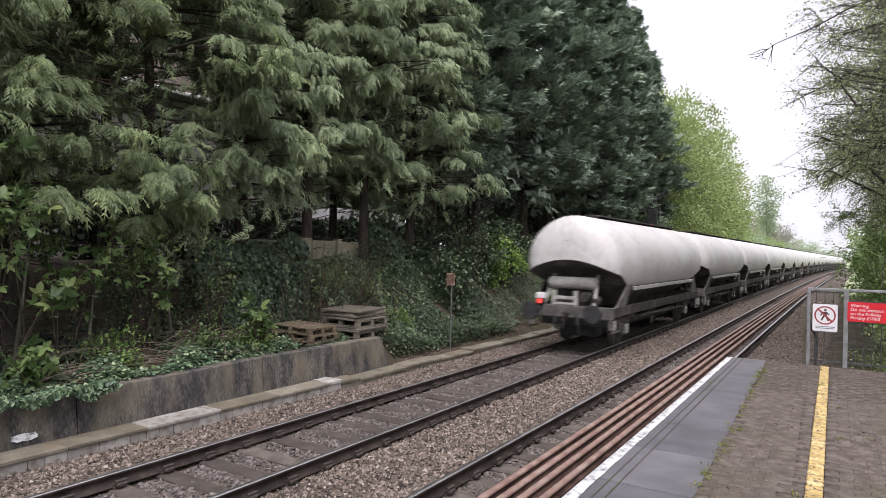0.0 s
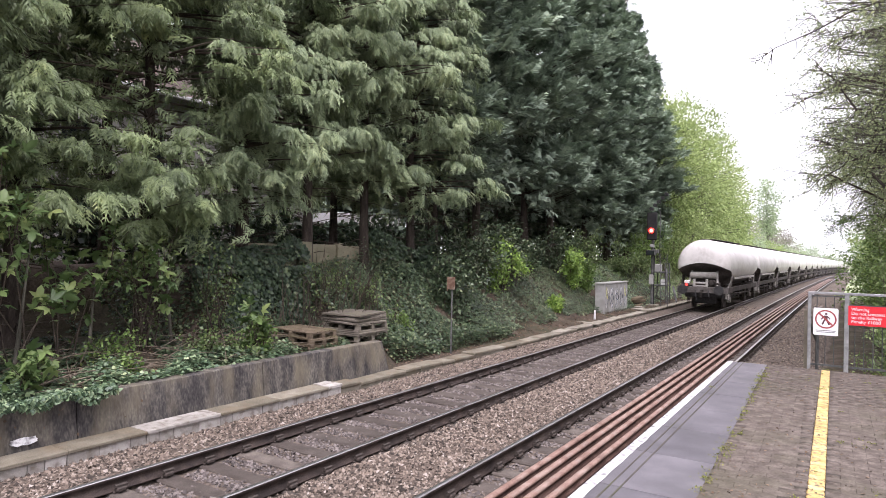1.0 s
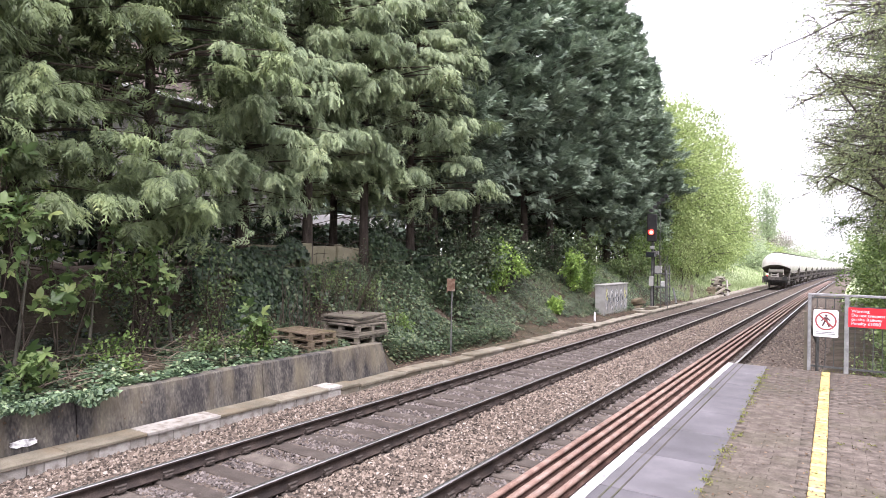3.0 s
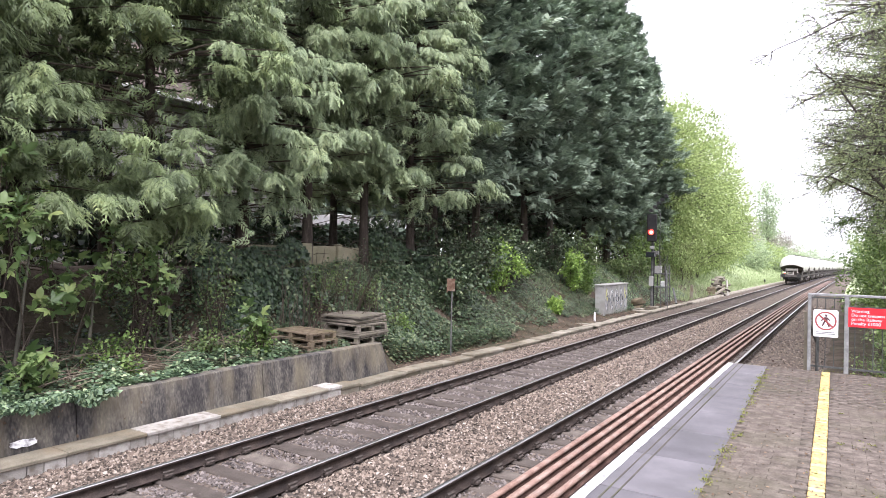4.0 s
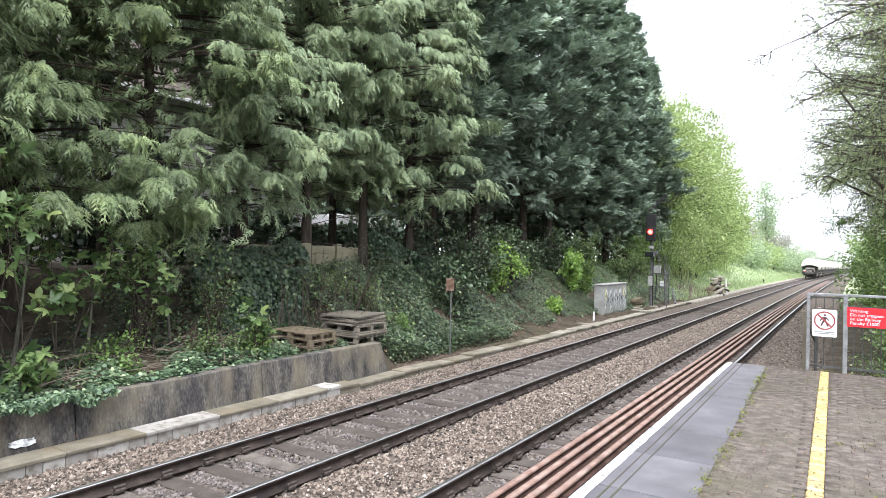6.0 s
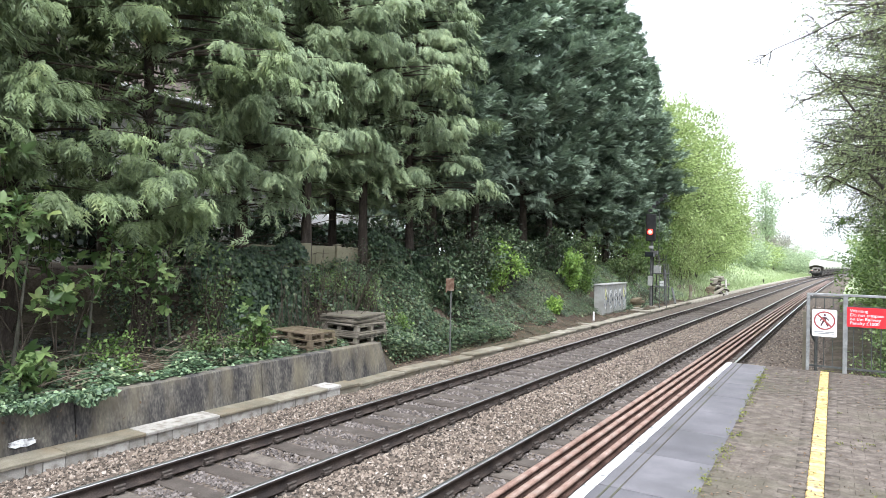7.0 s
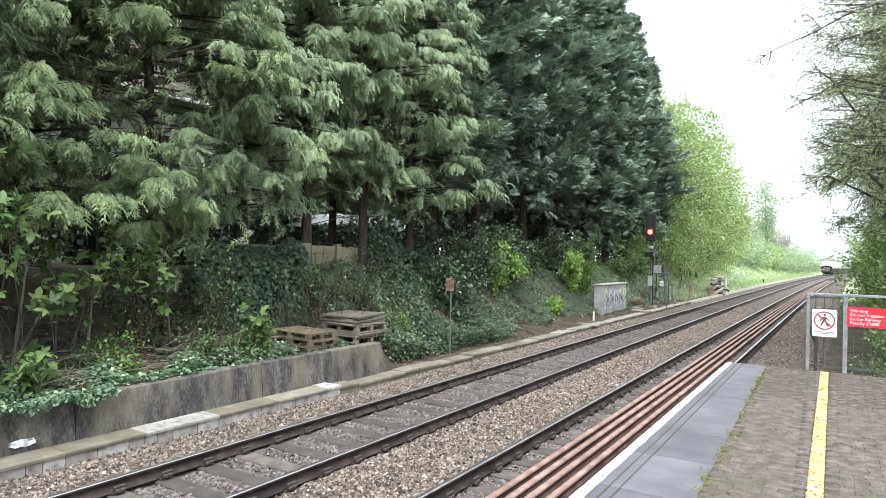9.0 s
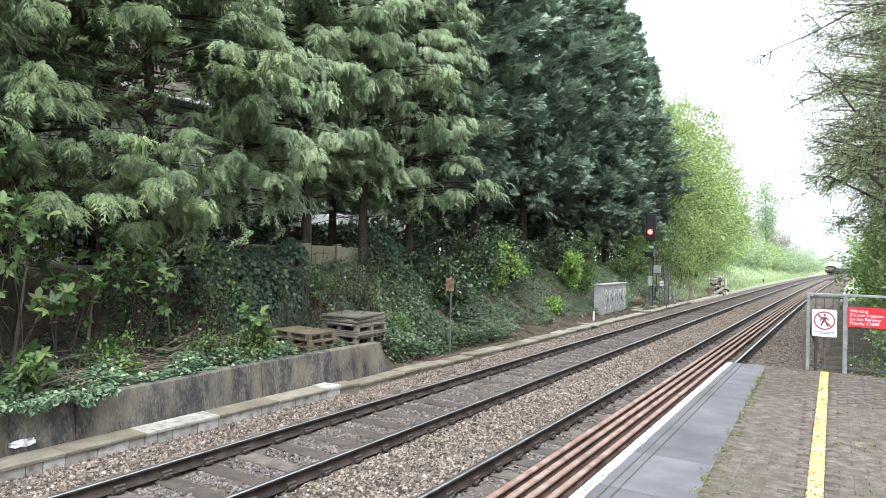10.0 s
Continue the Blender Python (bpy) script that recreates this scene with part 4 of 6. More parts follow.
def conifer(x, y, height, radius, base, kind, seed, label, boughs=230, per=20, size=0.5, trunk=0.2, front=0.72, leafage="cypress"):
    """A conifer: tapered trunk, limbs, dead lower twigs, and boughs of overlapping sprays that hang or sweep outwards."""
    r = np.random.RandomState(seed)
    z0 = float(bank(x, y)) - 0.15
    t = empty("conifer_tree", pose(x, y, z0), label, "conifer tree", "conifers along the bank")
    path = [(Vector((0.05 * math.sin(seed + k), 0.05 * math.cos(seed * 2 + k), height * k / 8)), trunk * (1 - 0.93 * k / 8) * (1.25 if k == 0 else 1)) for k in range(9)]
    v, f = tubes([path], 9)
    arrays("trunk", v, f, M["bark"], t, smooth=True)
    cedar = kind == "cedar"
    paths, P, D, U, S = [], [], [], [], []
    for i in range(boughs):
        if i % 7 == 0:
            rel0 = ((i + r.uniform(0, 7)) / boughs) ** 1.05
            a0 = r.normal(0.7 * math.atan2(-y, -x), 0.9) if r.uniform() < front else r.uniform(0, 2 * math.pi)
            reach = r.uniform(0.62, 1.12)
            bare = cedar and noise.noise(Vector((1.6 * math.cos(a0), 1.6 * math.sin(a0), (base + (height - base) * rel0) * 0.9 + 3.7 * seed))) < -0.19
        if bare and i % 7:
            continue
        rel = min(0.995, max(0.0, rel0 + r.normal(0, 0.013) - 0.01))
        a = a0 + r.normal(0, 0.17)
        h = base + (height - base) * rel
        if cedar:
            prof = (0.80 + 0.20 * math.sin(math.pi * min(1, rel * 1.6))) * (1 - max(0.0, rel - 0.35) / 0.65) ** 0.7
        else:
            prof = (0.66 + 0.34 * math.sin(math.pi * min(1, rel * 1.25 + 0.12))) * (1 - max(0.0, rel - 0.55) / 0.45) ** 0.55
        lump = 1 + 0.36 * noise.noise(Vector((2.1 * math.cos(a), 2.1 * math.sin(a), h * 0.45 + seed)))
        ln = max(0.25, radius * prof * lump * reach * (1.0 if i % 7 == 0 else r.uniform(0.62, 1.02) if i % 7 < 6 else r.uniform(0.3, 0.7)))
        out = V3(math.cos(a), math.sin(a), 0)
        side = V3(-out[1], out[0], 0)
        rise = r.uniform(-0.15, 0.15) if cedar else r.uniform(0.1, 0.45)
        o = V3(0, 0, max(0.3, h - rise * ln))
        c = V3(0, 0, h) + out * ln
        if i % 2 == 0:
            paths.append([(Vector(o + (c - o) * s + V3(0, 0, 0.12 * ln * s * (1 - s))), 0.03 * (1.1 - s) * (0.6 + ln / 4)) for s in (0, 0.35, 0.7, 1.0)])
        if cedar and (in_hollow(c + V3(x, y, z0)) or in_hollow((o + c) / 2 + V3(x, y, z0))):
            continue
        b = r.uniform(0.32, 0.60) if cedar else r.uniform(0.45, 0.80)
        m = int(per * r.uniform(0.7, 1.3))
        k, w = r.uniform(-1.25, 0.35, m), r.normal(0, 0.17 if cedar else 0.20, m)
        sag = 0.30 * (k + 1.0) ** 2 * 0.6 if cedar else -0.16 * (k + 1.0)
        P.append(c + out * (k * b)[:, None] + side * (w * b)[:, None] + V3(0, 0, 1) * (b * (r.uniform(-0.16, 0.10, m) - sag))[:, None])
        hand = np.where(r.uniform(0, 1, m) < 0.5, -1, 1) * r.uniform(0.0, 1.0, m) * (1.0 - 0.45 * np.maximum(0, k + 0.3))
        dz = r.uniform(-0.85, 0.10, m) if cedar else r.uniform(-0.1, 1.0, m)
        D.append(out * r.uniform(0.35, 1.0, (m, 1)) + side * (hand * (1.0 if cedar else 0.75))[:, None] + V3(0, 0, 1) * dz[:, None])
        U.append(np.tile(out * (0.55 if cedar else 0.4) + V3(0, 0, 1.0), (m, 1)) + r.normal(0, 0.24, (m, 3)))
        S.append(size * r.uniform(0.65, 1.25, m) * (1.0 - 0.22 * np.maximum(0, k)))
    for i in range(boughs // 3):
        h, a = r.uniform(base * 0.8, height * 0.93), r.uniform(0, 2 * math.pi)
        out = V3(math.cos(a), math.sin(a), 0)
        ln = radius * (1 - 0.8 * (h / height) ** 2) * r.uniform(0.1, 0.55)
        if cedar and in_hollow(V3(x, y, z0 + h) + out * ln):
            continue
        m = 7 if cedar else 8
        P.append(V3(0, 0, h) + out * ln + r.normal(0, 0.3, (m, 3)))
        D.append(out + r.normal(0, 0.6, (m, 3)) + V3(0, 0, -0.2))
        U.append(np.tile(out + V3(0, 0, 0.4), (m, 1)) + r.normal(0, 0.3, (m, 3)))
        S.append(size * (r.uniform(1.0, 1.5, m) if cedar else r.uniform(0.9, 1.2, m)))
    for i in range(70):
        h, a, ln = r.uniform(0.5, base + 4.0), r.uniform(0, 2 * math.pi), r.uniform(0.6, radius * 0.8)
        e = V3(math.cos(a) * ln, math.sin(a) * ln, h + r.uniform(-0.3, 0.25) * ln)
        paths.append([(Vector((0, 0, h)), 0.016), (Vector(e * 0.5 + V3(0, 0, h * 0.5 + 0.06)), 0.011), (Vector(e), 0.004)])
    P, D, U, S = (np.concatenate(q) for q in (P, D, U, S))
    v, f = tubes(paths, 4)
    tagged(arrays("branchwork", v, f, M["twig"] if cedar else M["bark"], t, label="dark limbs and dead lower twigs"), kind="stuff")
    D /= np.linalg.norm(D, axis=1, keepdims=True)
    s = np.cross(D, U)
    s /= np.maximum(np.linalg.norm(s, axis=1, keepdims=True), 1e-6)
    R = np.stack([s, D, np.cross(s, D)], 2)
    pick = r.randint(0, 3, len(P))
    VV, FF, n = [], [], 0
    for k, tpl in enumerate(CEDAR if cedar else PLUME):
        q = pick == k
        v, f = scatter(tpl, P[q], R[q], S[q])
        VV.append(v), FF.append(f + n)
        n += len(v)
    arrays("crown", np.concatenate(VV), np.concatenate(FF), M[leafage], t, label="drooping green sprays" if cedar else "dense dark green plumes")
    return t


def broadleaf(x, y, height, radius, base, mat, seed, label, clumps=260, leaves=26, tpl=None, leaf=0.12, spread=0.42, squash=1.0, name="tree", bark="bark_grey", category="tree", trunk=0.16, gap=0.0, group="", z=None, twigs=0):
    """A broadleaved tree: trunk, forking limbs, and a crown of leaf clumps with gaps between them."""
    r = np.random.RandomState(seed)
    z0 = (float(bank(x, y)) if z is None else z) - 0.1
    t = empty(name, pose(x, y, z0), label, category, group)
    c = V3(0, 0, (base + height) / 2)
    half = (height - base) / 2
    pts = []
    while len(pts) < clumps:
        d = r.normal(0, 1, 3)
        d /= np.linalg.norm(d)
        p = d * r.uniform(0.12, 1) ** 0.42
        if gap and noise.noise(Vector(p * 2.6 + seed)) < gap - 0.35:
            continue
        p = p * (1 + 0.22 * noise.noise(Vector(d * 2.2 + seed * 0.37)))
        wide = 1 - 0.35 * max(0.0, p[2]) * squash
        pts.append(c + p * V3(radius * wide, radius * wide, half))
    pts = np.array(pts)
    path = [(Vector((0.12 * math.sin(seed + k), 0.12 * math.cos(seed + 2 * k), (height * 0.86) * k / 7)), trunk * (1 - 0.85 * k / 7)) for k in range(8)]
    paths = [path]
    for p in pts[: clumps // 2]:
        hh = max(0.08 * height, min(height * 0.8, p[2] - r.uniform(0.15, 0.5) * np.hypot(p[0], p[1]) - 0.2))
        k = hh / (height * 0.86) * 7
        o = path[int(k)][0].lerp(path[min(7, int(k) + 1)][0], k - int(k))
        e = Vector(p)
        mid = o.lerp(e, 0.5) + Vector(r.normal(0, 0.1, 3)) + Vector((0, 0, 0.08 * (e - o).length))
        rad = 0.012 + 0.012 * (e - o).length * trunk / 0.16
        paths.append([(o, rad), (o.lerp(mid, 0.5) + Vector(r.normal(0, 0.04, 3)), rad * 0.8), (mid, rad * 0.6), (e, rad * 0.22)])
    v, f = tubes(paths, 5)
    arrays("trunk", v, f, M[bark], t, smooth=True, label="forking trunk and limbs")
    n = len(pts) * leaves
    q = np.repeat(pts, leaves, 0)
    off = r.normal(0, 1, (n, 3)) * spread * V3(1, 1, 0.7)
    d = off + np.repeat(pts - c, leaves, 0) * 0.25 * (spread / 0.4) + V3(0, 0, -0.25) + r.normal(0, 1.2 * spread, (n, 3))
    if twigs:
        tp = np.repeat(pts, twigs, 0)
        td = np.repeat((pts - c) * V3(1, 1, 0.35), twigs, 0) * 0.5 + r.normal(0, 0.7, (len(tp), 3)) + V3(0, 0, 0.2)
        ts = r.uniform(0.55, 1.35, len(tp))
        td /= np.linalg.norm(td, axis=1, keepdims=True)
        v, f = scatter(TWIG, tp - td * (0.4 * ts)[:, None], frames_from(td, r, 1.0), ts)
        tagged(arrays("twigwork", v, f, M["bark_grey"], t, label="fine bare twigs"), kind="stuff")
    v, f = scatter(tpl or LEAF, q + off, frames_from(d, r, 1.3), leaf * r.uniform(0.6, 1.4, n))
    arrays("crown", v, f, M[mat], t)
    return t


def bush(x, y, radius, height, mat, seed, label, leaves=900, leaf=0.08, tpl=None, name="bush", z=None, stems=9, group="undergrowth on the bank", category="bush", hollow=0.5):
    """A many-stemmed shrub whose leaves sit in sprigs along its stems."""
    r = np.random.RandomState(seed)
    z0 = (float(bank(x, y)) if z is None else z) - 0.06
    t = empty(name, pose(x, y, z0), label, category, group)
    paths, P, D = [], [], []
    per = max(6, leaves // (stems * 4))
    for i in range(stems):
        a = r.uniform(0, 2 * math.pi)
        reach, up = radius * r.uniform(0.25, 1.0), height * r.uniform(0.6, 1.05)
        tip = V3(math.cos(a) * reach, math.sin(a) * reach, up * (1 - 0.35 * (reach / radius) ** 2))
        o = V3(r.normal(0, 0.12 * radius), r.normal(0, 0.12 * radius), 0)
        pts = [o + (tip - o) * s + V3(0, 0, 0.22 * height * s * (1 - s)) + r.normal(0, 0.03, 3) for s in np.linspace(0, 1, 6)]
        paths.append([(Vector(p), 0.016 * (1 - 0.8 * k / 5)) for k, p in enumerate(pts)])
        for k in range(4):
            s = r.uniform(hollow * 0.6, 1)
            j = min(4, int(s * 5))
            b = pts[j] + (pts[j + 1] - pts[j]) * (s * 5 - j)
            e = b + r.normal(0, 0.28, 3) * V3(radius, radius, height * 0.5) + (tip - o) * 0.06
            e[2] = max(e[2], 0.06)
            paths.append([(Vector(b), 0.007), (Vector((b + e) / 2 + r.normal(0, 0.03, 3)), 0.005), (Vector(e), 0.003)])
            u = r.uniform(0.15, 1.05, (per, 1))
            P.append(b + (e - b) * u + r.normal(0, 0.07 + 0.05 * radius, (per, 3)))
            D.append((e - b) * 0.8 + r.normal(0, 0.5, (per, 3)) + V3(0, 0, -0.1))
    v, f = tubes(paths, 4)
    tagged(arrays("stemwork", v, f, M["twig"], t), kind="stuff")
    P, D = np.concatenate(P), np.concatenate(D)
    P[:, 2] = np.maximum(P[:, 2], 0.05)
    v, f = scatter(tpl or LEAF, P, frames_from(D, r, 0.5), leaf * r.uniform(0.55, 1.3, len(P)))
    arrays("foliage", v, f, M[mat], t)
    return t


def carpet(name, u0, u1, y0, y1, count, mat, seed, label, leaf=0.085, lift=0.12, tpl=IVY, keep=-0.15, category="ground ivy", scale=0.8):
    """Leaves lying thickly on the ground, in patches."""
    r = np.random.RandomState(seed)
    u, y = r.uniform(u0, u1, count), r.uniform(y0, y1, count)
    m = np.array([noise.noise((a * scale, b * scale, seed)) for a, b in zip(u, y)])
    q = m > keep
    u, y, m = u[q], y[q], m[q]
    e = 0.08
    z = bank(u, y)
    gxs, gys = (bank(u + e, y) - z) / e, (bank(u, y + e) - z) / e
    nrm = np.stack([-gxs, -gys, np.ones_like(z)], -1)
    nrm /= np.linalg.norm(nrm, axis=1, keepdims=True)
    p = np.stack([u, y, z], -1) + nrm * (r.uniform(0, 1, len(u)) * lift * (0.35 + 1.6 * np.clip(m - keep, 0, 1)))[:, None] + nrm * 0.015
    d = np.cross(nrm, r.normal(0, 1, (len(u), 3))) + nrm * r.uniform(-0.1, 0.5, (len(u), 1)) + V3(0.15, 0, -0.35)
    s = np.cross(d, nrm + r.normal(0, 0.35, nrm.shape))
    s /= np.linalg.norm(s, axis=1, keepdims=True)
    d /= np.linalg.norm(d, axis=1, keepdims=True)
    v, f = scatter(tpl, p, np.stack([s, d, np.cross(s, d)], 2), leaf * r.uniform(0.5, 1.35, len(u)))
    return tagged(arrays(name, v, f, M[mat]), label, category, kind="stuff")


def ivy_sheet(name, x, y0, y1, z0, z1, count, seed, label, thick=0.35):
    """Ivy hanging on an upright face that looks towards the line, in the shade-darkened leaf colour."""
    r = np.random.RandomState(seed)
    y, z = r.uniform(y0, y1, count), z0 + (z1 - z0) * r.uniform(0, 1, count) ** 0.9
    m = np.array([noise.noise((a * 0.9, b * 1.2, seed)) for a, b in zip(y, z)])
    q = m > -0.32
    y, z, m = y[q], z[q], m[q]
    z = z * (1 + 0.10 * np.sin(1.7 * y) * (z > z1 * 0.75))
    p = np.stack([x + (z1 - z) * 0.32 + r.uniform(0, 1, len(y)) * thick * (0.5 + m), y, z], -1)
    d = np.stack([r.normal(0.35, 0.35, len(y)), r.normal(0, 0.5, len(y)), r.normal(-0.9, 0.4, len(y))], -1)
    up = np.stack([np.ones(len(y)), r.normal(0, 0.4, len(y)), 0.4 + r.normal(0, 0.4, len(y))], -1)
    d /= np.linalg.norm(d, axis=1, keepdims=True)
    s = np.cross(d, up)
    s /= np.linalg.norm(s, axis=1, keepdims=True)
    v, f = scatter(IVY, p, np.stack([s, d, np.cross(s, d)], 2), 0.095 * r.uniform(0.5, 1.35, len(y)))
    return tagged(arrays(name, v, f, M["ivy_shaded"]), label, "ivy", kind="stuff")


# the lighter conifers by the platform, two rows
for i, (x, y, h, rad, b) in enumerate([(-12.7, 0.4, 14.5, 2.8, 3.3), (-12.5, 3.0, 15, 2.8, 2.8), (-12.6, 5.5, 15, 2.7, 2.7), (-12.5, 7.9, 15.5, 2.7, 2.7), (-12.5, 10.4, 14.5, 2.6, 1.7), (-12.7, 12.9, 15, 2.6, 3.2),
                                       (-12.5, 15.1, 15, 2.7, 3.3), (-12.5, 17.6, 14.5, 3.2, 2.6), (-15.2, 1.6, 15, 2.8, 2.6), (-15.0, 4.6, 15, 2.8, 3.0), (-15.3, 8.6, 15.5, 2.9, 3.4), (-15.0, 12.6, 15, 2.8, 3.4), (-15.1, 16.6, 15, 3.0, 2.8)]):
    conifer(x, y, h, rad, b, "cedar", 40 + i, "tall cedar-like conifer with drooping yellow-green sprays", boughs=500 if x > -14 else 217, per=33 if x > -14 else 10, size=0.28 if x > -14 else 0.55, trunk=0.15, leafage="cedar_pale" if y > 9.5 and x > -14 else "cedar")
# the dark ones beyond
for i, (x, y, h, rad, b) in enumerate([(-13.6, 20.6, 18.5, 3.0, 3.4), (-13.9, 24.6, 19.5, 3.1, 3.5), (-13.5, 28.8, 19.5, 3.1, 3.8), (-13.9, 33.2, 20, 3.2, 4.0), (-13.6, 37.8, 19.5, 3.1, 3.2),
                                       (-13.7, 42.4, 19.6, 3.1, 2.4), (-13.6, 46.6, 18.4, 3.0, 2.2), (-13.3, 50.4, 16.2, 2.7, 2.2)]):
    conifer(x, y, h, rad, b, "cypress", 70 + i, "tall dense dark green cypress with upswept plumes", boughs=540, per=18, size=0.44, trunk=0.2)

# dense dark hedge added behind the conifers: fills sky gaps with shade-dark leaves
def hedge(x0, x1, y0, y1, h, count, seed, label):
    r = np.random.RandomState(seed)
    y = r.uniform(y0, y1, count)
    top = h * (1 + 0.16 * np.sin(0.9 * y) + 0.1 * np.sin(2.3 * y + 1))
    z = top * r.uniform(0, 1, count) ** 0.7
    x = x0 + (x1 - x0) * r.uniform(0, 1, count) ** 0.6 - 0.12 * z + 0.25 * np.sin(1.7 * y + 0.8 * z)
    p = np.stack([x, y, bank(x, y) + z], -1)
    t = empty("hedge", Matrix.Identity(4), label, "hedge")
    v, f = scatter(LEAF, p, frames_from(r.normal(0, 1, (count, 3)) + V3(0.6, 0, -0.2), r, 0.8), 0.26 * r.uniform(0.6, 1.3, count))
    arrays("foliage", v, f, M["ivy_shaded"], t)
    paths = []
    for k in range(int((y1 - y0) * 1.6)):
        yy = r.uniform(y0, y1)
        o = Vector(((x0 + x1) / 2, yy, float(bank((x0 + x1) / 2, yy)) - 0.1))
        paths.append([(o, 0.05), (o + Vector((r.normal(0, 0.2), r.normal(0, 0.3), h * 0.5)), 0.035), (o + Vector((r.normal(0, 0.4), r.normal(0, 0.5), h * 0.95)), 0.01)])
    v, f = tubes(paths, 5)
    tagged(arrays("stemwork", v, f, M["bark"], t), kind="stuff")


hedge(-17.4, -15.8, 22.8, 74, 5.2, 36000, 61, "dark hedge added behind the conifers to close sky gaps")
hedge(-18.4, -17.0, -6, 23, 1.7, 10000, 62, "low dark hedge added before the house as background")

# a belt of dark trees added behind the gardens to hide sky between conifers
for i, (x, y, h, rad) in enumerate([(-36, 20, 15, 3.6), (-30, 27.5, 16, 3.8), (-29.5, 34.5, 21, 4.8), (-30, 41, 22, 4.8), (-33, 38, 22, 5.0), (-22, 34, 17, 3.8), (-22.5, 41, 17, 3.8), (-22, 48, 16, 3.6), (-33, -4, 17, 4.4), (-34, 5, 18, 4.6), (-33, 14, 18, 4.6), (-32, 22, 18, 4.6), (-33, 30, 18, 4.6)]):
    broadleaf(x, y, h, rad, 0.3, "cypress", 330 + i, "dark evergreen tree added behind the gardens to hide sky", clumps=220, leaves=11, leaf=0.9, spread=0.55, name="garden_tree", bark="bark", group="trees behind the gardens", squash=0.5)

# lime-green trees beyond the signal
for i, (x, y, h, rad) in enumerate([(-13.2, 54.5, 15.5, 4.0), (-12.9, 62, 16.6, 4.3), (-12.8, 70, 16.2, 4.9), (-13.6, 80, 13.4, 5.0), (-14.6, 91, 10.4, 4.6)]):
    broadleaf(x, y, h, rad, 0.4, "lime", 90 + i, "fresh lime-green hornbeam leafed to the ground", clumps=420, leaves=38, leaf=0.23, spread=0.40, tpl=LEAF, name="lime_green_tree", group="lime-green trees", squash=0.6)
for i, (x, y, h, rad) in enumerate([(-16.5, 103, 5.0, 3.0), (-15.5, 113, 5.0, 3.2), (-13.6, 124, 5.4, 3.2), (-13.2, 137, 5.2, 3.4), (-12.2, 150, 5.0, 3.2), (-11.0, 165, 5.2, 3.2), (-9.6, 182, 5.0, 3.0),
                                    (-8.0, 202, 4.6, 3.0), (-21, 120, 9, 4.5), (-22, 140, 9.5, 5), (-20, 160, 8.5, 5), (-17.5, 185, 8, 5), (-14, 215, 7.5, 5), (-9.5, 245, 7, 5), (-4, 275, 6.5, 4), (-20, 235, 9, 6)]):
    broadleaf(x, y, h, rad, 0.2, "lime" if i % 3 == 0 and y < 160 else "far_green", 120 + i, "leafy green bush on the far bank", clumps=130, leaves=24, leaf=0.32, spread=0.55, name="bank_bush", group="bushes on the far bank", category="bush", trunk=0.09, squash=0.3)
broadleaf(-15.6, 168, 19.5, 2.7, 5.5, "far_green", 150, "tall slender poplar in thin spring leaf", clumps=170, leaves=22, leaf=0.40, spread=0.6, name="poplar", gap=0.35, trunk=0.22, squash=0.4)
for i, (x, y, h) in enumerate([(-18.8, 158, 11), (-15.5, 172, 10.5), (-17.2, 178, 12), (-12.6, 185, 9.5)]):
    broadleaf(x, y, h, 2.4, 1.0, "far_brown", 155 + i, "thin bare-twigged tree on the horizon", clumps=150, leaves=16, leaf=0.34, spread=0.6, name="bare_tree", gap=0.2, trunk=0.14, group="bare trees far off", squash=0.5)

# trees on the platform side
for i, (x, y, h, rad, b) in enumerate([(3.3, 17.5, 12.5, 3.6, 2.6), (3.4, 23, 14, 4.2, 2.2), (3.6, 29.5, 15.5, 4.6, 2.2), (4.2, 37, 16, 5.2, 1.6), (5.2, 46, 15, 5.2, 1.0), (6.2, 56, 14, 5.4, 0.6), (7.6, 68, 13, 5.8, 0.6)]):
    broadleaf(x, y, h, rad, b, "spring", 170 + i, "spring tree with thin olive-green leaves and bare twigs", clumps=600, leaves=44, leaf=0.062 + 0.0012 * y, spread=0.34, tpl=SLIVER, name="spring_tree", group="trees behind the platform fence", gap=0.36, squash=0.25, twigs=5)
for i, (x, y, rad, h) in enumerate([(1.2, 14.3, 0.8, 1.7), (2.2, 15.2, 1.2, 2.8), (1.7, 17.5, 1.3, 3.6), (1.9, 20.5, 1.6, 3.8), (2.0, 24.5, 1.9, 4.0), (2.0, 29, 2.1, 4.2), (2.1, 34, 2.2, 4.2), (2.4, 40, 2.5, 4.4), (2.6, 47, 2.8, 4.6), (3.0, 56, 3.2, 5), (3.4, 67, 3.6, 5.2), (4.0, 82, 4.0, 5.6), (4.8, 100, 4.4, 6)]):
    bush(x, y, rad, h, "bush" if i < 3 else "bush_bright" if i % 3 or i < 8 else "lime", 190 + i, "leafy roadside hawthorn bush", leaves=8000, leaf=0.035 + 0.0033 * y, tpl=SLIVER, stems=26, group="bushes behind the platform fence", hollow=0.1)

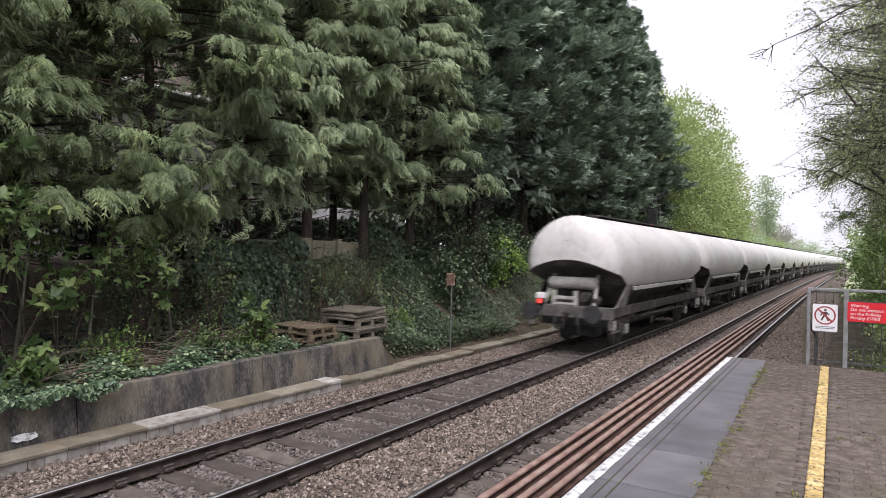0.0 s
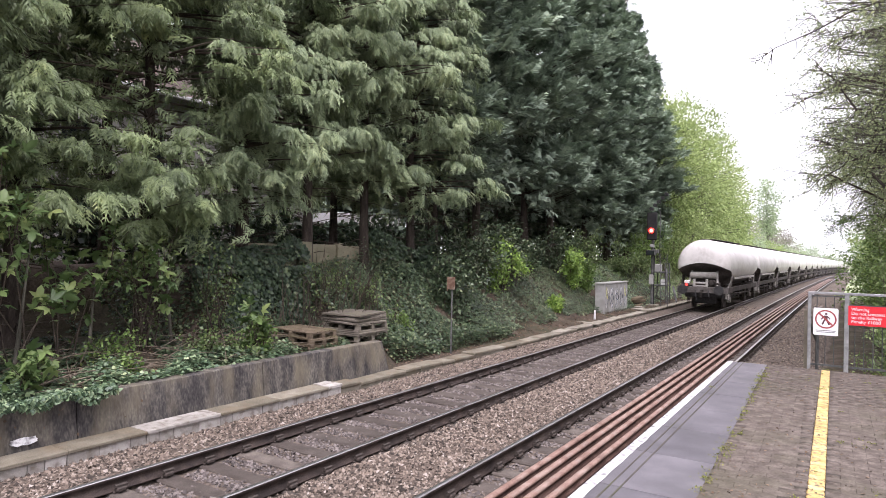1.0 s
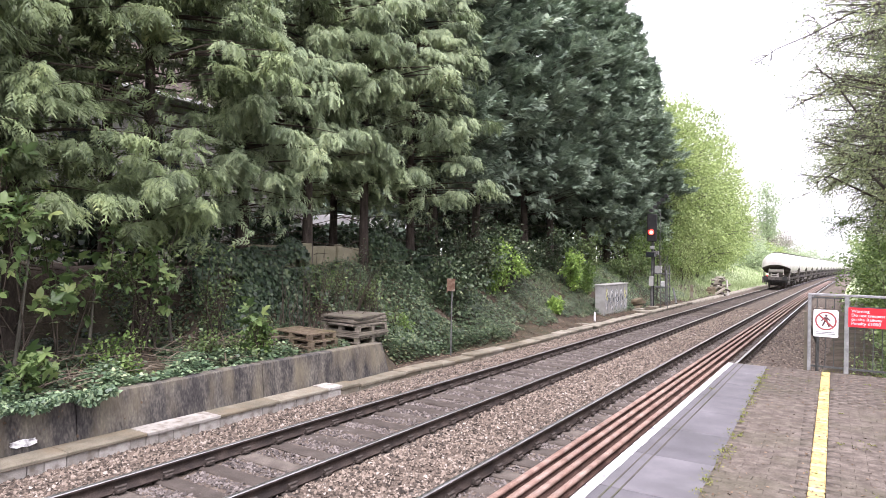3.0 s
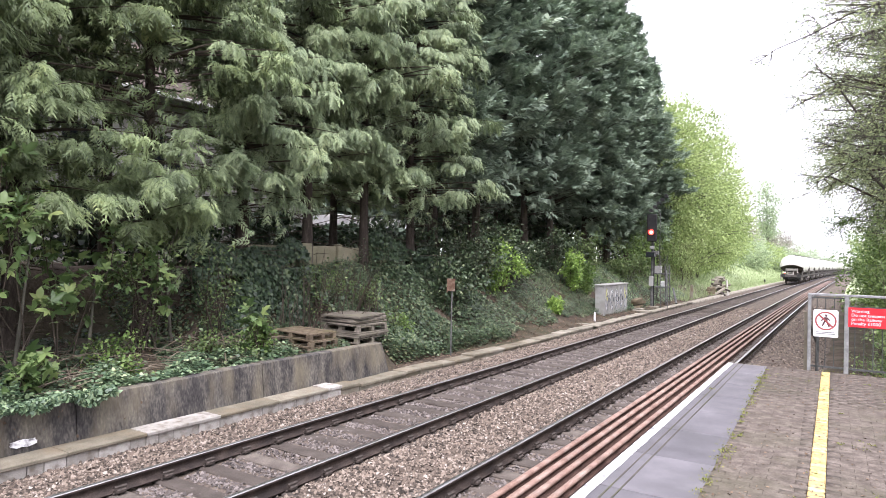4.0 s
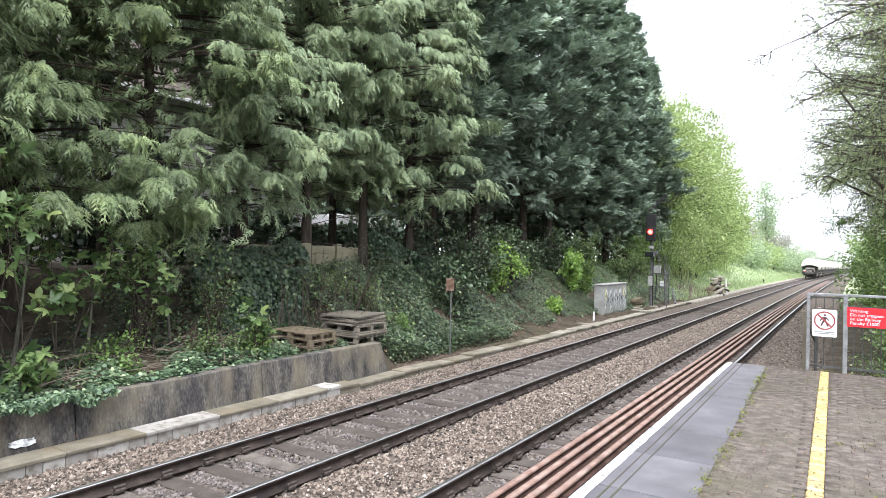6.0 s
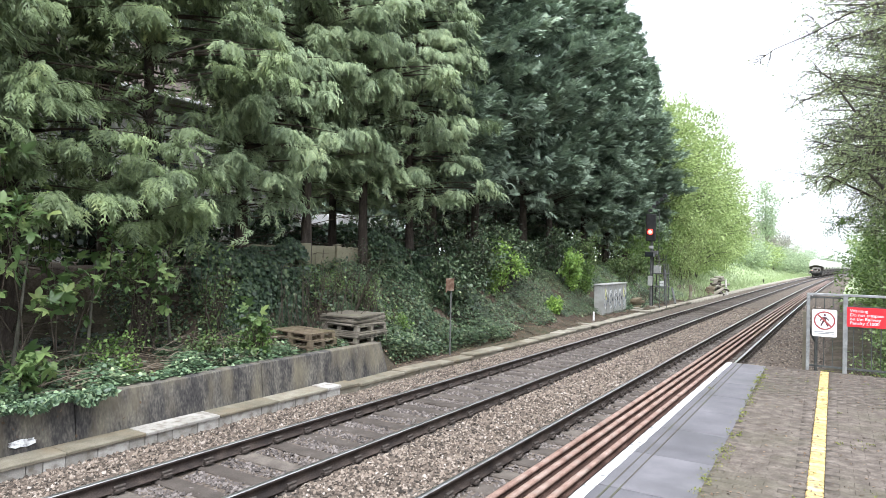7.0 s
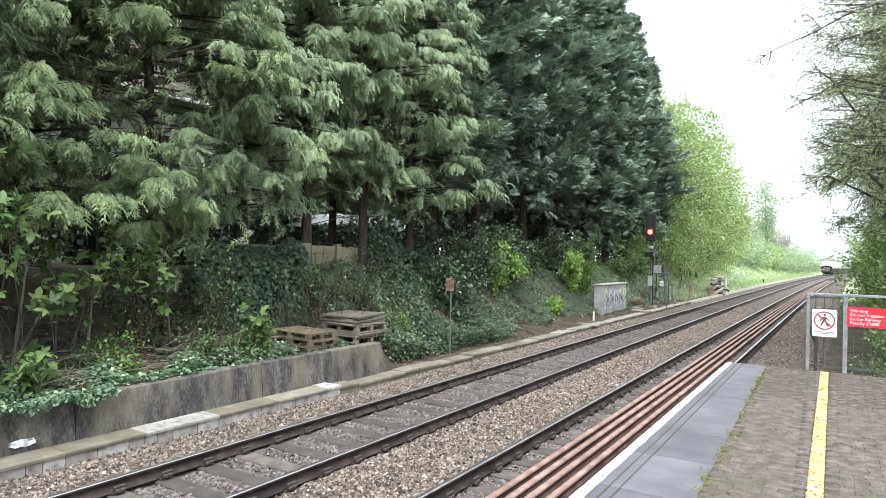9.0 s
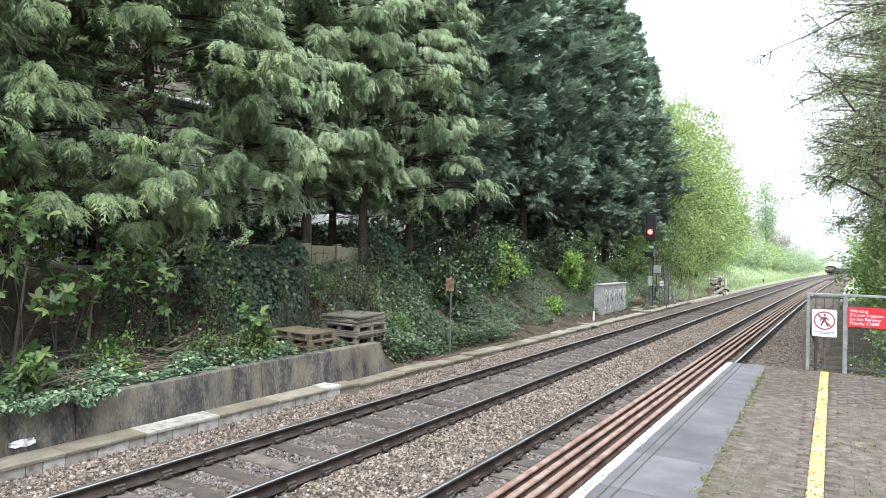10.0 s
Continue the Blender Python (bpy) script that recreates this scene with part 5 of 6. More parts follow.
# boughs of the platform-side trees that reach out over the fence and the line
def bough(main, twigs, leaves, leaf, seed, mat, reach, thick=0.055):
    limb = empty("overhanging_branch", Matrix.Identity(4), "long dark bough with sparse spring leaves", "branch", "boughs over the fence")
    r = np.random.RandomState(seed)
    n = len(main) - 1
    v, f = tubes([[(Vector(p), thick * (1.1 - 0.95 * k / n)) for k, p in enumerate(main)]], 6)
    arrays("bough", v, f, M["bark"], limb, smooth=True)
    paths, P = [], []
    for k in range(twigs):
        t = r.uniform(0.3, n - 0.01)
        o = main[int(t)] + (main[int(t) + 1] - main[int(t)]) * (t - int(t))
        e = o + V3(r.normal(-0.25, 0.4), r.normal(0, 0.6), r.normal(-0.2, 0.35)) * reach
        paths.append([(Vector(o), 0.012), (Vector((o + e) / 2 + r.normal(0, 0.05, 3)), 0.009), (Vector(e), 0.004)])
        P.append(o + (e - o) * r.uniform(0.3, 1.1, (leaves, 1)) + r.normal(0, 0.10 * reach, (leaves, 3)) * V3(1, 1, 0.6))
    v, f = tubes(paths, 4)
    tagged(arrays("twigwork", v, f, M["bark"], limb), kind="stuff")
    P = np.concatenate(P)
    v, f = scatter(LEAF, P, frames_from(r.normal(0, 1, P.shape) * V3(1, 1, 0.4) + V3(-0.3, 0, -0.4), r, 0.5), leaf * r.uniform(0.6, 1.3, len(P)))
    arrays("foliage", v, f, M[mat], limb)


bough([V3(2.6, 18, 9.6), V3(0.78, 18, 8.82), V3(0.02, 18, 8.65), V3(-0.68, 18, 8.32), V3(-1.54, 18, 8.04), V3(-1.95, 18, 7.76)], 34, 2, 0.065, 61, "spring", 0.5, 0.028)
bough([V3(1.63, 19.00, 8.76), V3(0.85, 19.30, 8.61), V3(0.28, 19.60, 8.59), V3(-0.25, 19.90, 8.59), V3(-0.90, 20.20, 9.58)], 60, 14, 0.062, 161, "spring", 0.9, 0.05)
bough([V3(1.76, 20.00, 5.49), V3(0.92, 20.30, 6.14), V3(0.23, 20.60, 6.81), V3(-0.35, 20.90, 7.85), V3(-0.78, 21.20, 8.31)], 60, 14, 0.062, 162, "spring", 0.9, 0.05)
bough([V3(1.87, 21.00, 3.83), V3(0.98, 21.30, 4.68), V3(0.40, 21.60, 5.44), V3(-0.20, 21.90, 6.03), V3(-0.79, 22.20, 6.33)], 60, 14, 0.062, 163, "spring", 0.9, 0.05)
bough([V3(2.14, 24.00, 3.82), V3(0.82, 24.30, 4.75), V3(-0.37, 24.60, 5.50), V3(-1.38, 24.90, 5.65)], 60, 14, 0.062, 164, "spring", 0.9, 0.05)
bough([V3(1.83, 21.00, 6.98), V3(0.85, 21.30, 7.63), V3(0.05, 21.60, 7.97), V3(-0.94, 21.90, 7.57), V3(-1.41, 22.20, 7.43)], 60, 14, 0.062, 165, "spring", 0.9, 0.05)
bough([V3(3.4, 23.5, 4.8), V3(1.6, 24.4, 5.7), V3(0.5, 25.0, 5.7), V3(-0.1, 25.4, 5.5), V3(-0.6, 25.6, 5.1)], 60, 36, 0.072, 63, "spring", 0.9)
bough([V3(3.6, 29.5, 6.4), V3(1.6, 30.0, 7.0), V3(0.3, 30.4, 7.0), V3(-0.4, 30.6, 6.8), V3(-0.9, 30.8, 6.5)], 60, 36, 0.079, 64, "spring", 1.0)
bough([V3(4.2, 37, 4.2), V3(2.0, 38.0, 5.0), V3(0.6, 38.4, 5.0), V3(-0.4, 38.6, 4.7)], 70, 36, 0.101, 65, "bush_bright", 1.1)
bough([V3(3.3, 17.5, 5.2), V3(1.8, 18.2, 5.6), V3(0.4, 18.6, 5.3), V3(-0.6, 18.8, 4.7)], 60, 30, 0.072, 66, "spring", 0.8)

# undergrowth: sycamore saplings, hawthorn, bramble
for i, (x, y, rad, h, many, bare) in enumerate([(-10.3, 4.2, 0.8, 3.1, 170, 1.3), (-10.9, 3.0, 0.9, 3.5, 200, 1.25), (-11.1, 4.9, 0.9, 3.7, 220, 1.35), (-11.3, 5.7, 0.8, 3.2, 110, 1.4), (-10.0, 3.5, 0.45, 1.3, 90, 0.9), (-9.75, 4.4, 0.4, 1.0, 70, 0.9), (-9.9, 8.6, 0.28, 1.15, 60, 0.6), (-11.2, 6.9, 0.6, 2.9, 120, 1.3)]):
    bush(x, y, rad, h, "sycamore", 210 + i, "young sycamore sapling with broad bright leaves", leaves=many, leaf=0.185, tpl=PALM, name="sycamore_sapling", stems=4, hollow=bare, category="sapling")
# the dark leaves on bushes at y 23 to 30 stand for shadow
for i, (x, y, rad, h, m) in enumerate([(-11.3, 7.2, 1.1, 2.7, "bush"), (-11.4, 8.9, 1.0, 2.4, "bush"), (-10.9, 6.2, 0.5, 0.7, "bush_bright"), (-10.4, 7.9, 0.45, 0.6, "bush"), (-9.85, 8.75, 0.30, 1.0, "bush_bright"), (-10.1, 8.3, 0.4, 0.55, "bush"),
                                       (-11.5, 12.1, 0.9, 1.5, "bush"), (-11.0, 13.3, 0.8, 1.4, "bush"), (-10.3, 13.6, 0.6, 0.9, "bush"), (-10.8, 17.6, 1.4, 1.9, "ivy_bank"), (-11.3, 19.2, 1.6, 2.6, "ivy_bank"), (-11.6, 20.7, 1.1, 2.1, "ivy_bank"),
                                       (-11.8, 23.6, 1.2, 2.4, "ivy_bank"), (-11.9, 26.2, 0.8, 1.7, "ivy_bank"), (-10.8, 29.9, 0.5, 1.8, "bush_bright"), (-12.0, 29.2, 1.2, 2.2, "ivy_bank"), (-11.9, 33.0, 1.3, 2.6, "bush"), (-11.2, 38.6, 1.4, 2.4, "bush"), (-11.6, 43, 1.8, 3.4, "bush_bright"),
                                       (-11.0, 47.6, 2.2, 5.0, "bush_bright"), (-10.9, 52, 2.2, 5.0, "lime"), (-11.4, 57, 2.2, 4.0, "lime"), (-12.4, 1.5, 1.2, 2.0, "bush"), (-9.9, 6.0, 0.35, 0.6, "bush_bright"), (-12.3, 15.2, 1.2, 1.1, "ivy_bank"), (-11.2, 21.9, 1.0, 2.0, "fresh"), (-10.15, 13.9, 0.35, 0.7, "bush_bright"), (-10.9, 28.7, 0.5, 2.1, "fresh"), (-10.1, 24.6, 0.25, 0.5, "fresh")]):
    near = y < 16
    bush(x, y, rad, h, m, 230 + i, "fresh green bush among ivy on the bank" if "bright" in m or m == "fresh" else "dark bush on the bank, for ivy and for shadow between trunks" if "ivy" in m else "green hawthorn and bramble bush on the bank", leaves=int(800 * max(0.6, rad)) if near else 2300, leaf=0.075 if near else 0.13, stems=9 if near else 14, hollow=0.1 if near else 0.35,
         tpl=PALM if m == "sycamore" else None)

carpet("ground_ivy", -10.6, -9.12, 1.0, 9.4, 24000, "ivy", 301, "glossy ivy over the top of the retaining wall", 0.068, 0.26, keep=-0.24, scale=1.3)
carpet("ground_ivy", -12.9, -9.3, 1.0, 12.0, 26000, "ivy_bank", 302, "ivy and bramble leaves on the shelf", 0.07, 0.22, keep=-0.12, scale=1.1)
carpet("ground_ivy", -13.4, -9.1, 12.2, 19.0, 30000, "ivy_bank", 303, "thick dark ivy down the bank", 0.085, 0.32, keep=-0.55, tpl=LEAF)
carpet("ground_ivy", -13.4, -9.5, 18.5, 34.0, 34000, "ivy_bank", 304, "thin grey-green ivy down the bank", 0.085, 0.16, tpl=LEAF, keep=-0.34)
carpet("ground_ivy", -13.0, -10.5, 34.0, 52.0, 9000, "bush", 305, "weeds and ivy under the trees", 0.13, 0.3, keep=-0.1)
carpet("ground_ivy", -12.8, -9.25, 30.0, 47.0, 16000, "ivy", 307, "ivy and weeds around the signal's foot", 0.10, 0.18, tpl=LEAF, keep=-0.3)
carpet("ground_ivy", -15.6, -11.0, 1.0, 9.0, 15000, "ivy_shaded", 308, "ivy on the slope under the conifers, coloured dark for shade", 0.075, 0.16, keep=0.05, scale=1.2)
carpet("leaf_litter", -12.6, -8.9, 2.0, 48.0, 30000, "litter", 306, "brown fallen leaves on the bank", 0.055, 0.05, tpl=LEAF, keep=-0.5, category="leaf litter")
ivy_sheet("ivy_curtain", -12.35, 8.7, 12.4, 0.6, 3.0, 10500, 311, "ivy climbing the garden boundary, darkened for shade")
ivy_sheet("ivy_curtain", -12.5, 15.2, 20.5, 1.2, 3.05, 9500, 312, "ivy climbing under the conifers, darkened for shade")
# ivy hanging over the wall
r = np.random.RandomState(320)
n = 7500
yy = 5.2 - 4.0 * r.uniform(0, 1, n) ** 0.85
hang = 0.42 * np.clip(0.35 + 0.9 * np.array([noise.noise((a * 1.7, 5, 0)) for a in yy]), 0.05, 1)
zz = 0.62 - r.uniform(0, 1, n) * hang
p = np.stack([-8.93 + (0.6 - zz) * 0.10 + r.uniform(0, 0.2, n), yy, zz + 0.04], -1)
d = np.stack([r.normal(0.3, 0.3, n), r.normal(0, 0.5, n), r.normal(-0.8, 0.4, n)], -1)
v, f = scatter(IVY, p, frames_from(d, r, 0.9), 0.07 * r.uniform(0.5, 1.3, n))
tagged(arrays("hanging_ivy", v, f, M["ivy"]), "glossy ivy trailing over the wall's face", "ivy", kind="stuff")
# thin bare trunks of self-sown saplings
for k, (x, y, h) in enumerate([(-11.2, 4.9, 2.6), (-11.25, 6.1, 1.8), (-11.6, 8.0, 2.6)]):
    o = Vector((x, y, float(bank(x, y)) - 0.05))
    v, f = tubes([[(o + Vector((0.12 * s * math.sin(k * 2.1), 0.25 * s * math.cos(k * 1.3), h * s)), 0.035 * (1.15 - s)) for s in (0, 0.25, 0.5, 0.75, 1.0)]], 7)
    tagged(arrays("sapling_trunk", v, f, M["bark_grey"], smooth=True), "thin grey sapling trunk under the conifers", "sapling", "self-sown saplings")
# dead sticks on the shelf
paths = []
for k in range(140):
    x, y = r.uniform(-11.8, -9.6), r.uniform(3.5, 10.5)
    a, ln = r.normal(1.2, 0.7), r.uniform(0.5, 2.2)
    lift = r.uniform(0, 0.9) ** 2
    a = a if x + math.cos(a) * ln < -9.3 else math.pi - a
    q = [(Vector((x + math.cos(a) * ln * s, y + math.sin(a) * ln * s, float(bank(x + math.cos(a) * ln * s, y + math.sin(a) * ln * s)) + 0.10 + r.uniform(0, 0.10) + 0.5 * lift * s * (1.4 - s))), 0.010 * (1.2 - s)) for s in (0, 0.3, 0.6, 1.0)]
    paths.append(q)
v, f = tubes(paths, 4)
tagged(arrays("dead_sticks", v, f, M["stick"]), "dry cut sticks lying among the ivy", "sticks", kind="stuff")
# bare bramble stems standing by the garden wall
paths = []
for k in range(110):
    x, y = r.uniform(-11.6, -10.4), r.uniform(10.6, 13.6)
    o = Vector((x, y, float(bank(x, y))))
    e = o + Vector((r.normal(0.1, 0.35), r.normal(0, 0.35), r.uniform(0.5, 1.7)))
    paths.append([(o, 0.010), (o.lerp(e, 0.5) + Vector(r.normal(0, 0.07, 3)), 0.008), (e, 0.003)])
v, f = tubes(paths, 4)
tagged(arrays("bare_stems", v, f, M["twig"]), "bare bramble and elder stems by the garden wall", "stems", kind="stuff")
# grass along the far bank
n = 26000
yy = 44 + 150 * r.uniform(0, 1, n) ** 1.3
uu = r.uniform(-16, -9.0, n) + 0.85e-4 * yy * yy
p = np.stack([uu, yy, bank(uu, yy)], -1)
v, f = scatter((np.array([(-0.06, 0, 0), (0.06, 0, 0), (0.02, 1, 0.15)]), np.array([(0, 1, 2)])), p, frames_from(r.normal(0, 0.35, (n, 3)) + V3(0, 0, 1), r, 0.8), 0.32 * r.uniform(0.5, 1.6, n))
tagged(arrays("grass", v, f, M["grass"]), "long green grass on the far bank, paled for haze", "grass", kind="stuff")


# ---------------------------------------------------------------- fence, signs
def text(name, words, size, m, mat, parent, label=""):
    c = bpy.data.curves.new(name, "FONT")
    c.body, c.size, c.extrude = words, size, 0.0006
    c.align_x = "LEFT"
    tmp = bpy.data.objects.new(name, c)
    scene.collection.objects.link(tmp)
    me = bpy.data.meshes.new_from_object(tmp.evaluated_get(bpy.context.evaluated_depsgraph_get()))
    bpy.data.objects.remove(tmp)
    me.materials.clear()
    me.materials.append(mat)
    ob = new(name, me)
    ob.matrix_basis = m
    ob.parent = parent
    return tagged(ob, label) if label else ob


FY = 12.0
fence = empty("platform_fence", pose(0, FY, PZ), "grey galvanised platform-end fence with upright bars", "fence")
for x, w in ((-0.465, 0.05), (0.05, 0.065), (1.55, 0.065), (3.05, 0.065), (4.55, 0.065)):
    bm = bmesh.new()
    box(bm, x - w / 2, x + w / 2, -w / 2, w / 2, -0.1, 1.235, 0.005)
    part("post", bm, M["galvanised"], fence)
bm = bmesh.new()
box(bm, -0.49, 4.6, -0.022, 0.022, 1.205, 1.245, 0.005)
part("top_rail", bm, M["galvanised"], fence)
for a, b in ((-0.44, 0.017), (0.083, 1.517), (1.583, 3.017), (3.083, 4.517)):
    bm = bmesh.new()
    box(bm, a, b, -0.012, 0.012, 0.045, 0.075)
    part("bottom_rail", bm, M["dark_steel"], fence)
    bm = bmesh.new()
    box(bm, a, b, -0.012, 0.012, 1.03, 1.06) if a > 0 else box(bm, a, b, -0.012, 0.012, 1.165, 1.19)
    part("middle_rail", bm, M["dark_steel"], fence)
    k = a + 0.08
    while k < b - 0.03:
        bm = bmesh.new()
        rod(bm, (k, 0, 0.06), (k, 0, 1.05 if a > 0 else 1.18), 0.0075, sides=6)
        part("bar", bm, M["dark_steel"], fence)
        k += 0.12
# old return post and stay behind the corner
bm = bmesh.new()
box(bm, -0.545, -0.475, 0.10, 0.17, -0.1, 0.93, 0.006)
part("return_post", bm, M["mossy"], fence, "mossy old post behind the corner")
bm = bmesh.new()
rod(bm, (-0.50, 0.14, 0.78), (-0.36, 0.34, 0.40), 0.028, sides=6)
rod(bm, (-0.36, 0.34, -0.1), (-0.36, 0.34, 0.85), 0.028, sides=6)
part("stay", bm, M["dark_steel"], fence)


def rounded(bm, x0, x1, z0, z1, y0, y1, rad, n=5):
    """A plate with rounded corners in the xz plane."""
    ring = []
    for cx, cz, a0 in ((x1 - rad, z1 - rad, 0), (x0 + rad, z1 - rad, 90), (x0 + rad, z0 + rad, 180), (x1 - rad, z0 + rad, 270)):
        for k in range(n + 1):
            a = radians(a0 + 90 * k / n)
            ring.append((cx + rad * math.cos(a), cz + rad * math.sin(a)))
    f0, f1 = [bm.verts.new((a, y0, b)) for a, b in ring], [bm.verts.new((a, y1, b)) for a, b in ring]
    bm.faces.new(f0), bm.faces.new(f1[::-1])
    for k in range(len(ring)):
        bm.faces.new((f0[k], f1[k], f1[(k + 1) % len(ring)], f0[(k + 1) % len(ring)]))
    return bm


def ring_plate(bm, cx, cz, r0, r1, y0, y1, n=40):
    q = []
    for k in range(n):
        a = 2 * math.pi * k / n
        q.append([bm.verts.new((cx + r * math.cos(a), y, cz + r * math.sin(a))) for r, y in ((r0, y0), (r1, y0), (r1, y1), (r0, y1))])
    for k in range(n):
        a, b = q[k], q[(k + 1) % n]
        for j in range(4):
            bm.faces.new((a[j], b[j], b[(j + 1) % 4], a[(j + 1) % 4]))
    return bm


sign = empty("prohibition_sign", pose(-0.235, FY - 0.03, PZ), "white no-entry-on-foot sign with dark red ring and slash", "sign")
bm = bmesh.new()
rounded(bm, -0.173, 0.173, 0.545, 0.985, -0.006, 0.0, 0.025)
part("plate", bm, M["sign_white"], sign)
bm = bmesh.new()
ring_plate(bm, 0, 0.805, 0.128, 0.150, -0.009, -0.005)
box(bm, -0.013, 0.013, -0.010, -0.006, 0.665, 0.945, 0, Matrix.Rotation(radians(-45), 4, "Y"))
part("ring", bm, M["sign_ring"], sign, "dark red ring with slash")
bm = bmesh.new()
ring_plate(bm, 0.004, 0.893, 0.0, 0.019, -0.0085, -0.006, 14)
for a, b, w in (((0, 0.865), (0.0, 0.785), 0.05), ((-0.012, 0.80), (-0.05, 0.72), 0.024), ((0.01, 0.80), (0.05, 0.715), 0.024), ((-0.02, 0.855), (-0.065, 0.80), 0.018), ((0.02, 0.855), (0.06, 0.81), 0.018)):
    d = math.atan2(b[0] - a[0], b[1] - a[1])
    ln = math.hypot(b[0] - a[0], b[1] - a[1])
    cx, cz = (a[0] + b[0]) / 2, (a[1] + b[1]) / 2
    box(bm, cx - w / 2, cx + w / 2, -0.0085, -0.006, cz - ln / 2, cz + ln / 2, 0, Matrix.Rotation(d, 4, "Y"))
part("pictogram", bm, M["sign_dark"], sign, "dark walking pictogram of plain bars")
for z, w in ((0.622, 0.28), (0.597, 0.26)):
    bm = bmesh.new()
    box(bm, -w / 2, w / 2, -0.0085, -0.006, z - 0.006, z + 0.006)
    part("text_bar", bm, M["galvanised"], sign)

warn = empty("warning_sign", pose(0.325, FY - 0.03, PZ), "red trespass warning sign with white lettering", "sign")
bm = bmesh.new()
rounded(bm, -0.255, 0.255, 0.735, 1.045, -0.006, 0.0, 0.008)
part("plate", bm, M["sign_red"], warn)
for i, words in enumerate(("Warning", "Do not trespass", "on the Railway", "Penalty £1000")):
    text("lettering", words, 0.068, pose(-0.215, -0.0075, 0.968 - 0.065 * i, 90, 0, 0), M["sign_white"], warn)

# ---------------------------------------------------------------- signal
SX, SY = -9.15, 36.6
sig = empty("railway_signal", pose(SX, SY, float(bank(SX, SY)) - 0.05), "grey colour-light signal post showing red, with ladder", "railway signal")
bm = bmesh.new()
rod(bm, (0, 0, 0), (0, 0, 4.2), 0.085, 0.075, 14)
part("post", bm, M["old_galvanised"], sig)
bm = bmesh.new()
box(bm, -0.28, 0.28, -0.30, -0.16, 3.75, 5.30, 0.05)
part("backboard", bm, M["black"], sig, "black signal head")
bm = bmesh.new()
rod(bm, (-0.02, -0.30, 4.28), (-0.02, -0.34, 4.28), 0.15, sides=20)
part("red_aspect", bm, M["red_light"], sig, "lit red lamp")
bm = bmesh.new()
rod(bm, (-0.02, -0.34, 4.28), (-0.02, -0.352, 4.28), 0.085, sides=20)
part("lamp_core", bm, M["red_core"], sig)
bm = bmesh.new()
for k in range(9):
    a0, a1 = radians(-10 + 200 * k / 9), radians(-10 + 200 * (k + 1) / 9)
    q = [bm.verts.new((-0.02 + 0.19 * math.cos(a), y, 4.28 + 0.19 * math.sin(a))) for a, y in ((a0, -0.3), (a1, -0.3), (a1, -0.52), (a0, -0.52))]
    bm.faces.new(q)
part("hood", bm, M["black"], sig)
bm = bmesh.new()
box(bm, -0.30, 0.24, -0.36, -0.10, 2.88, 3.17, 0.02)
part("lower_unit", bm, M["black"], sig, "black box-shaped lower signal unit")
bm = bmesh.new()
box(bm, -0.24, 0.18, -0.375, -0.36, 2.93, 3.12, 0.004)
part("lower_lens", bm, M["glass"], sig, "dark glass front")
bm = bmesh.new()
box(bm, 0.19, 0.27, -0.42, -0.36, 2.88, 3.17, 0.004)
part("side_shield", bm, M["old_galvanised"], sig)
bm = bmesh.new()
box(bm, -0.12, 0.12, -0.20, -0.08, 3.34, 3.50, 0.02)
part("clamp", bm, M["cabinet"], sig, "pale clamp under the head")
for z in (0.75, 2.15, 2.55):
    bm = bmesh.new()
    rod(bm, (0, 0, z), (0, 0, z + 0.07), 0.105, sides=12)
    part("band", bm, M["old_galvanised"], sig)
bm = bmesh.new()
rod(bm, (0.10, -0.03, 0.1), (0.10, -0.03, 3.3), 0.028, sides=6)
part("cable_pipe", bm, M["black"], sig, "black cable pipe strapped to the post")
bm = bmesh.new()
box(bm, -0.32, 0.32, -0.32, 0.32, -0.35, 0.12, 0.03)
part("footing", bm, M["concrete"], sig, "concrete footing")
bm = bmesh.new()
box(bm, -0.05, 0.32, -0.14, 0.10, 3.0, 3.22, 0.02)
part("bracket", bm, M["old_galvanised"], sig)
bm = bmesh.new()
box(bm, -0.13, 0.10, -0.26, -0.08, 1.25, 1.80, 0.02)
part("junction_box", bm, M["cabinet"], sig, "small pale junction box on the post")
for k in range(5):
    bm = bmesh.new()
    x, z = -0.05 + 0.2 * k, 5.5 + 0.2 * k
    rod(bm, (x, -0.22, z), (x, -0.36, z), 0.10, sides=12)
    box(bm, x - 0.09, x + 0.09, -0.22, -0.12, z - 0.09, z + 0.09, 0.01)
    part("route_lamp", bm, M["black"], sig, "unlit route indicator lamp")
for x, y in ((0.42, 0.25), (0.80, 0.25)):
    bm = bmesh.new()
    rod(bm, (x, y, 0.0), (x - 0.06, y - 0.05, 3.0), 0.022, sides=6)
    part("ladder_rail", bm, M["old_galvanised"], sig)
for k in range(10):
    bm = bmesh.new()
    z = 0.3 + 0.27 * k
    rod(bm, (0.42 - 0.1 * z / 5.2, 0.24, z), (0.80 - 0.1 * z / 5.2, 0.24, z), 0.011, sides=5)
    part("rung", bm, M["old_galvanised"], sig)
bm = bmesh.new()
rod(bm, (0.34, 0.2, 2.8), (0.34, 0.2, 5.35), 0.02, sides=6)
rod(bm, (0.34, 0.2, 5.35), (0.20, 0.15, 5.62), 0.02, sides=6)
rod(bm, (0.20, 0.15, 5.62), (0.02, 0.1, 5.66), 0.02, sides=6)
part("safety_hoop", bm, M["old_galvanised"], sig)
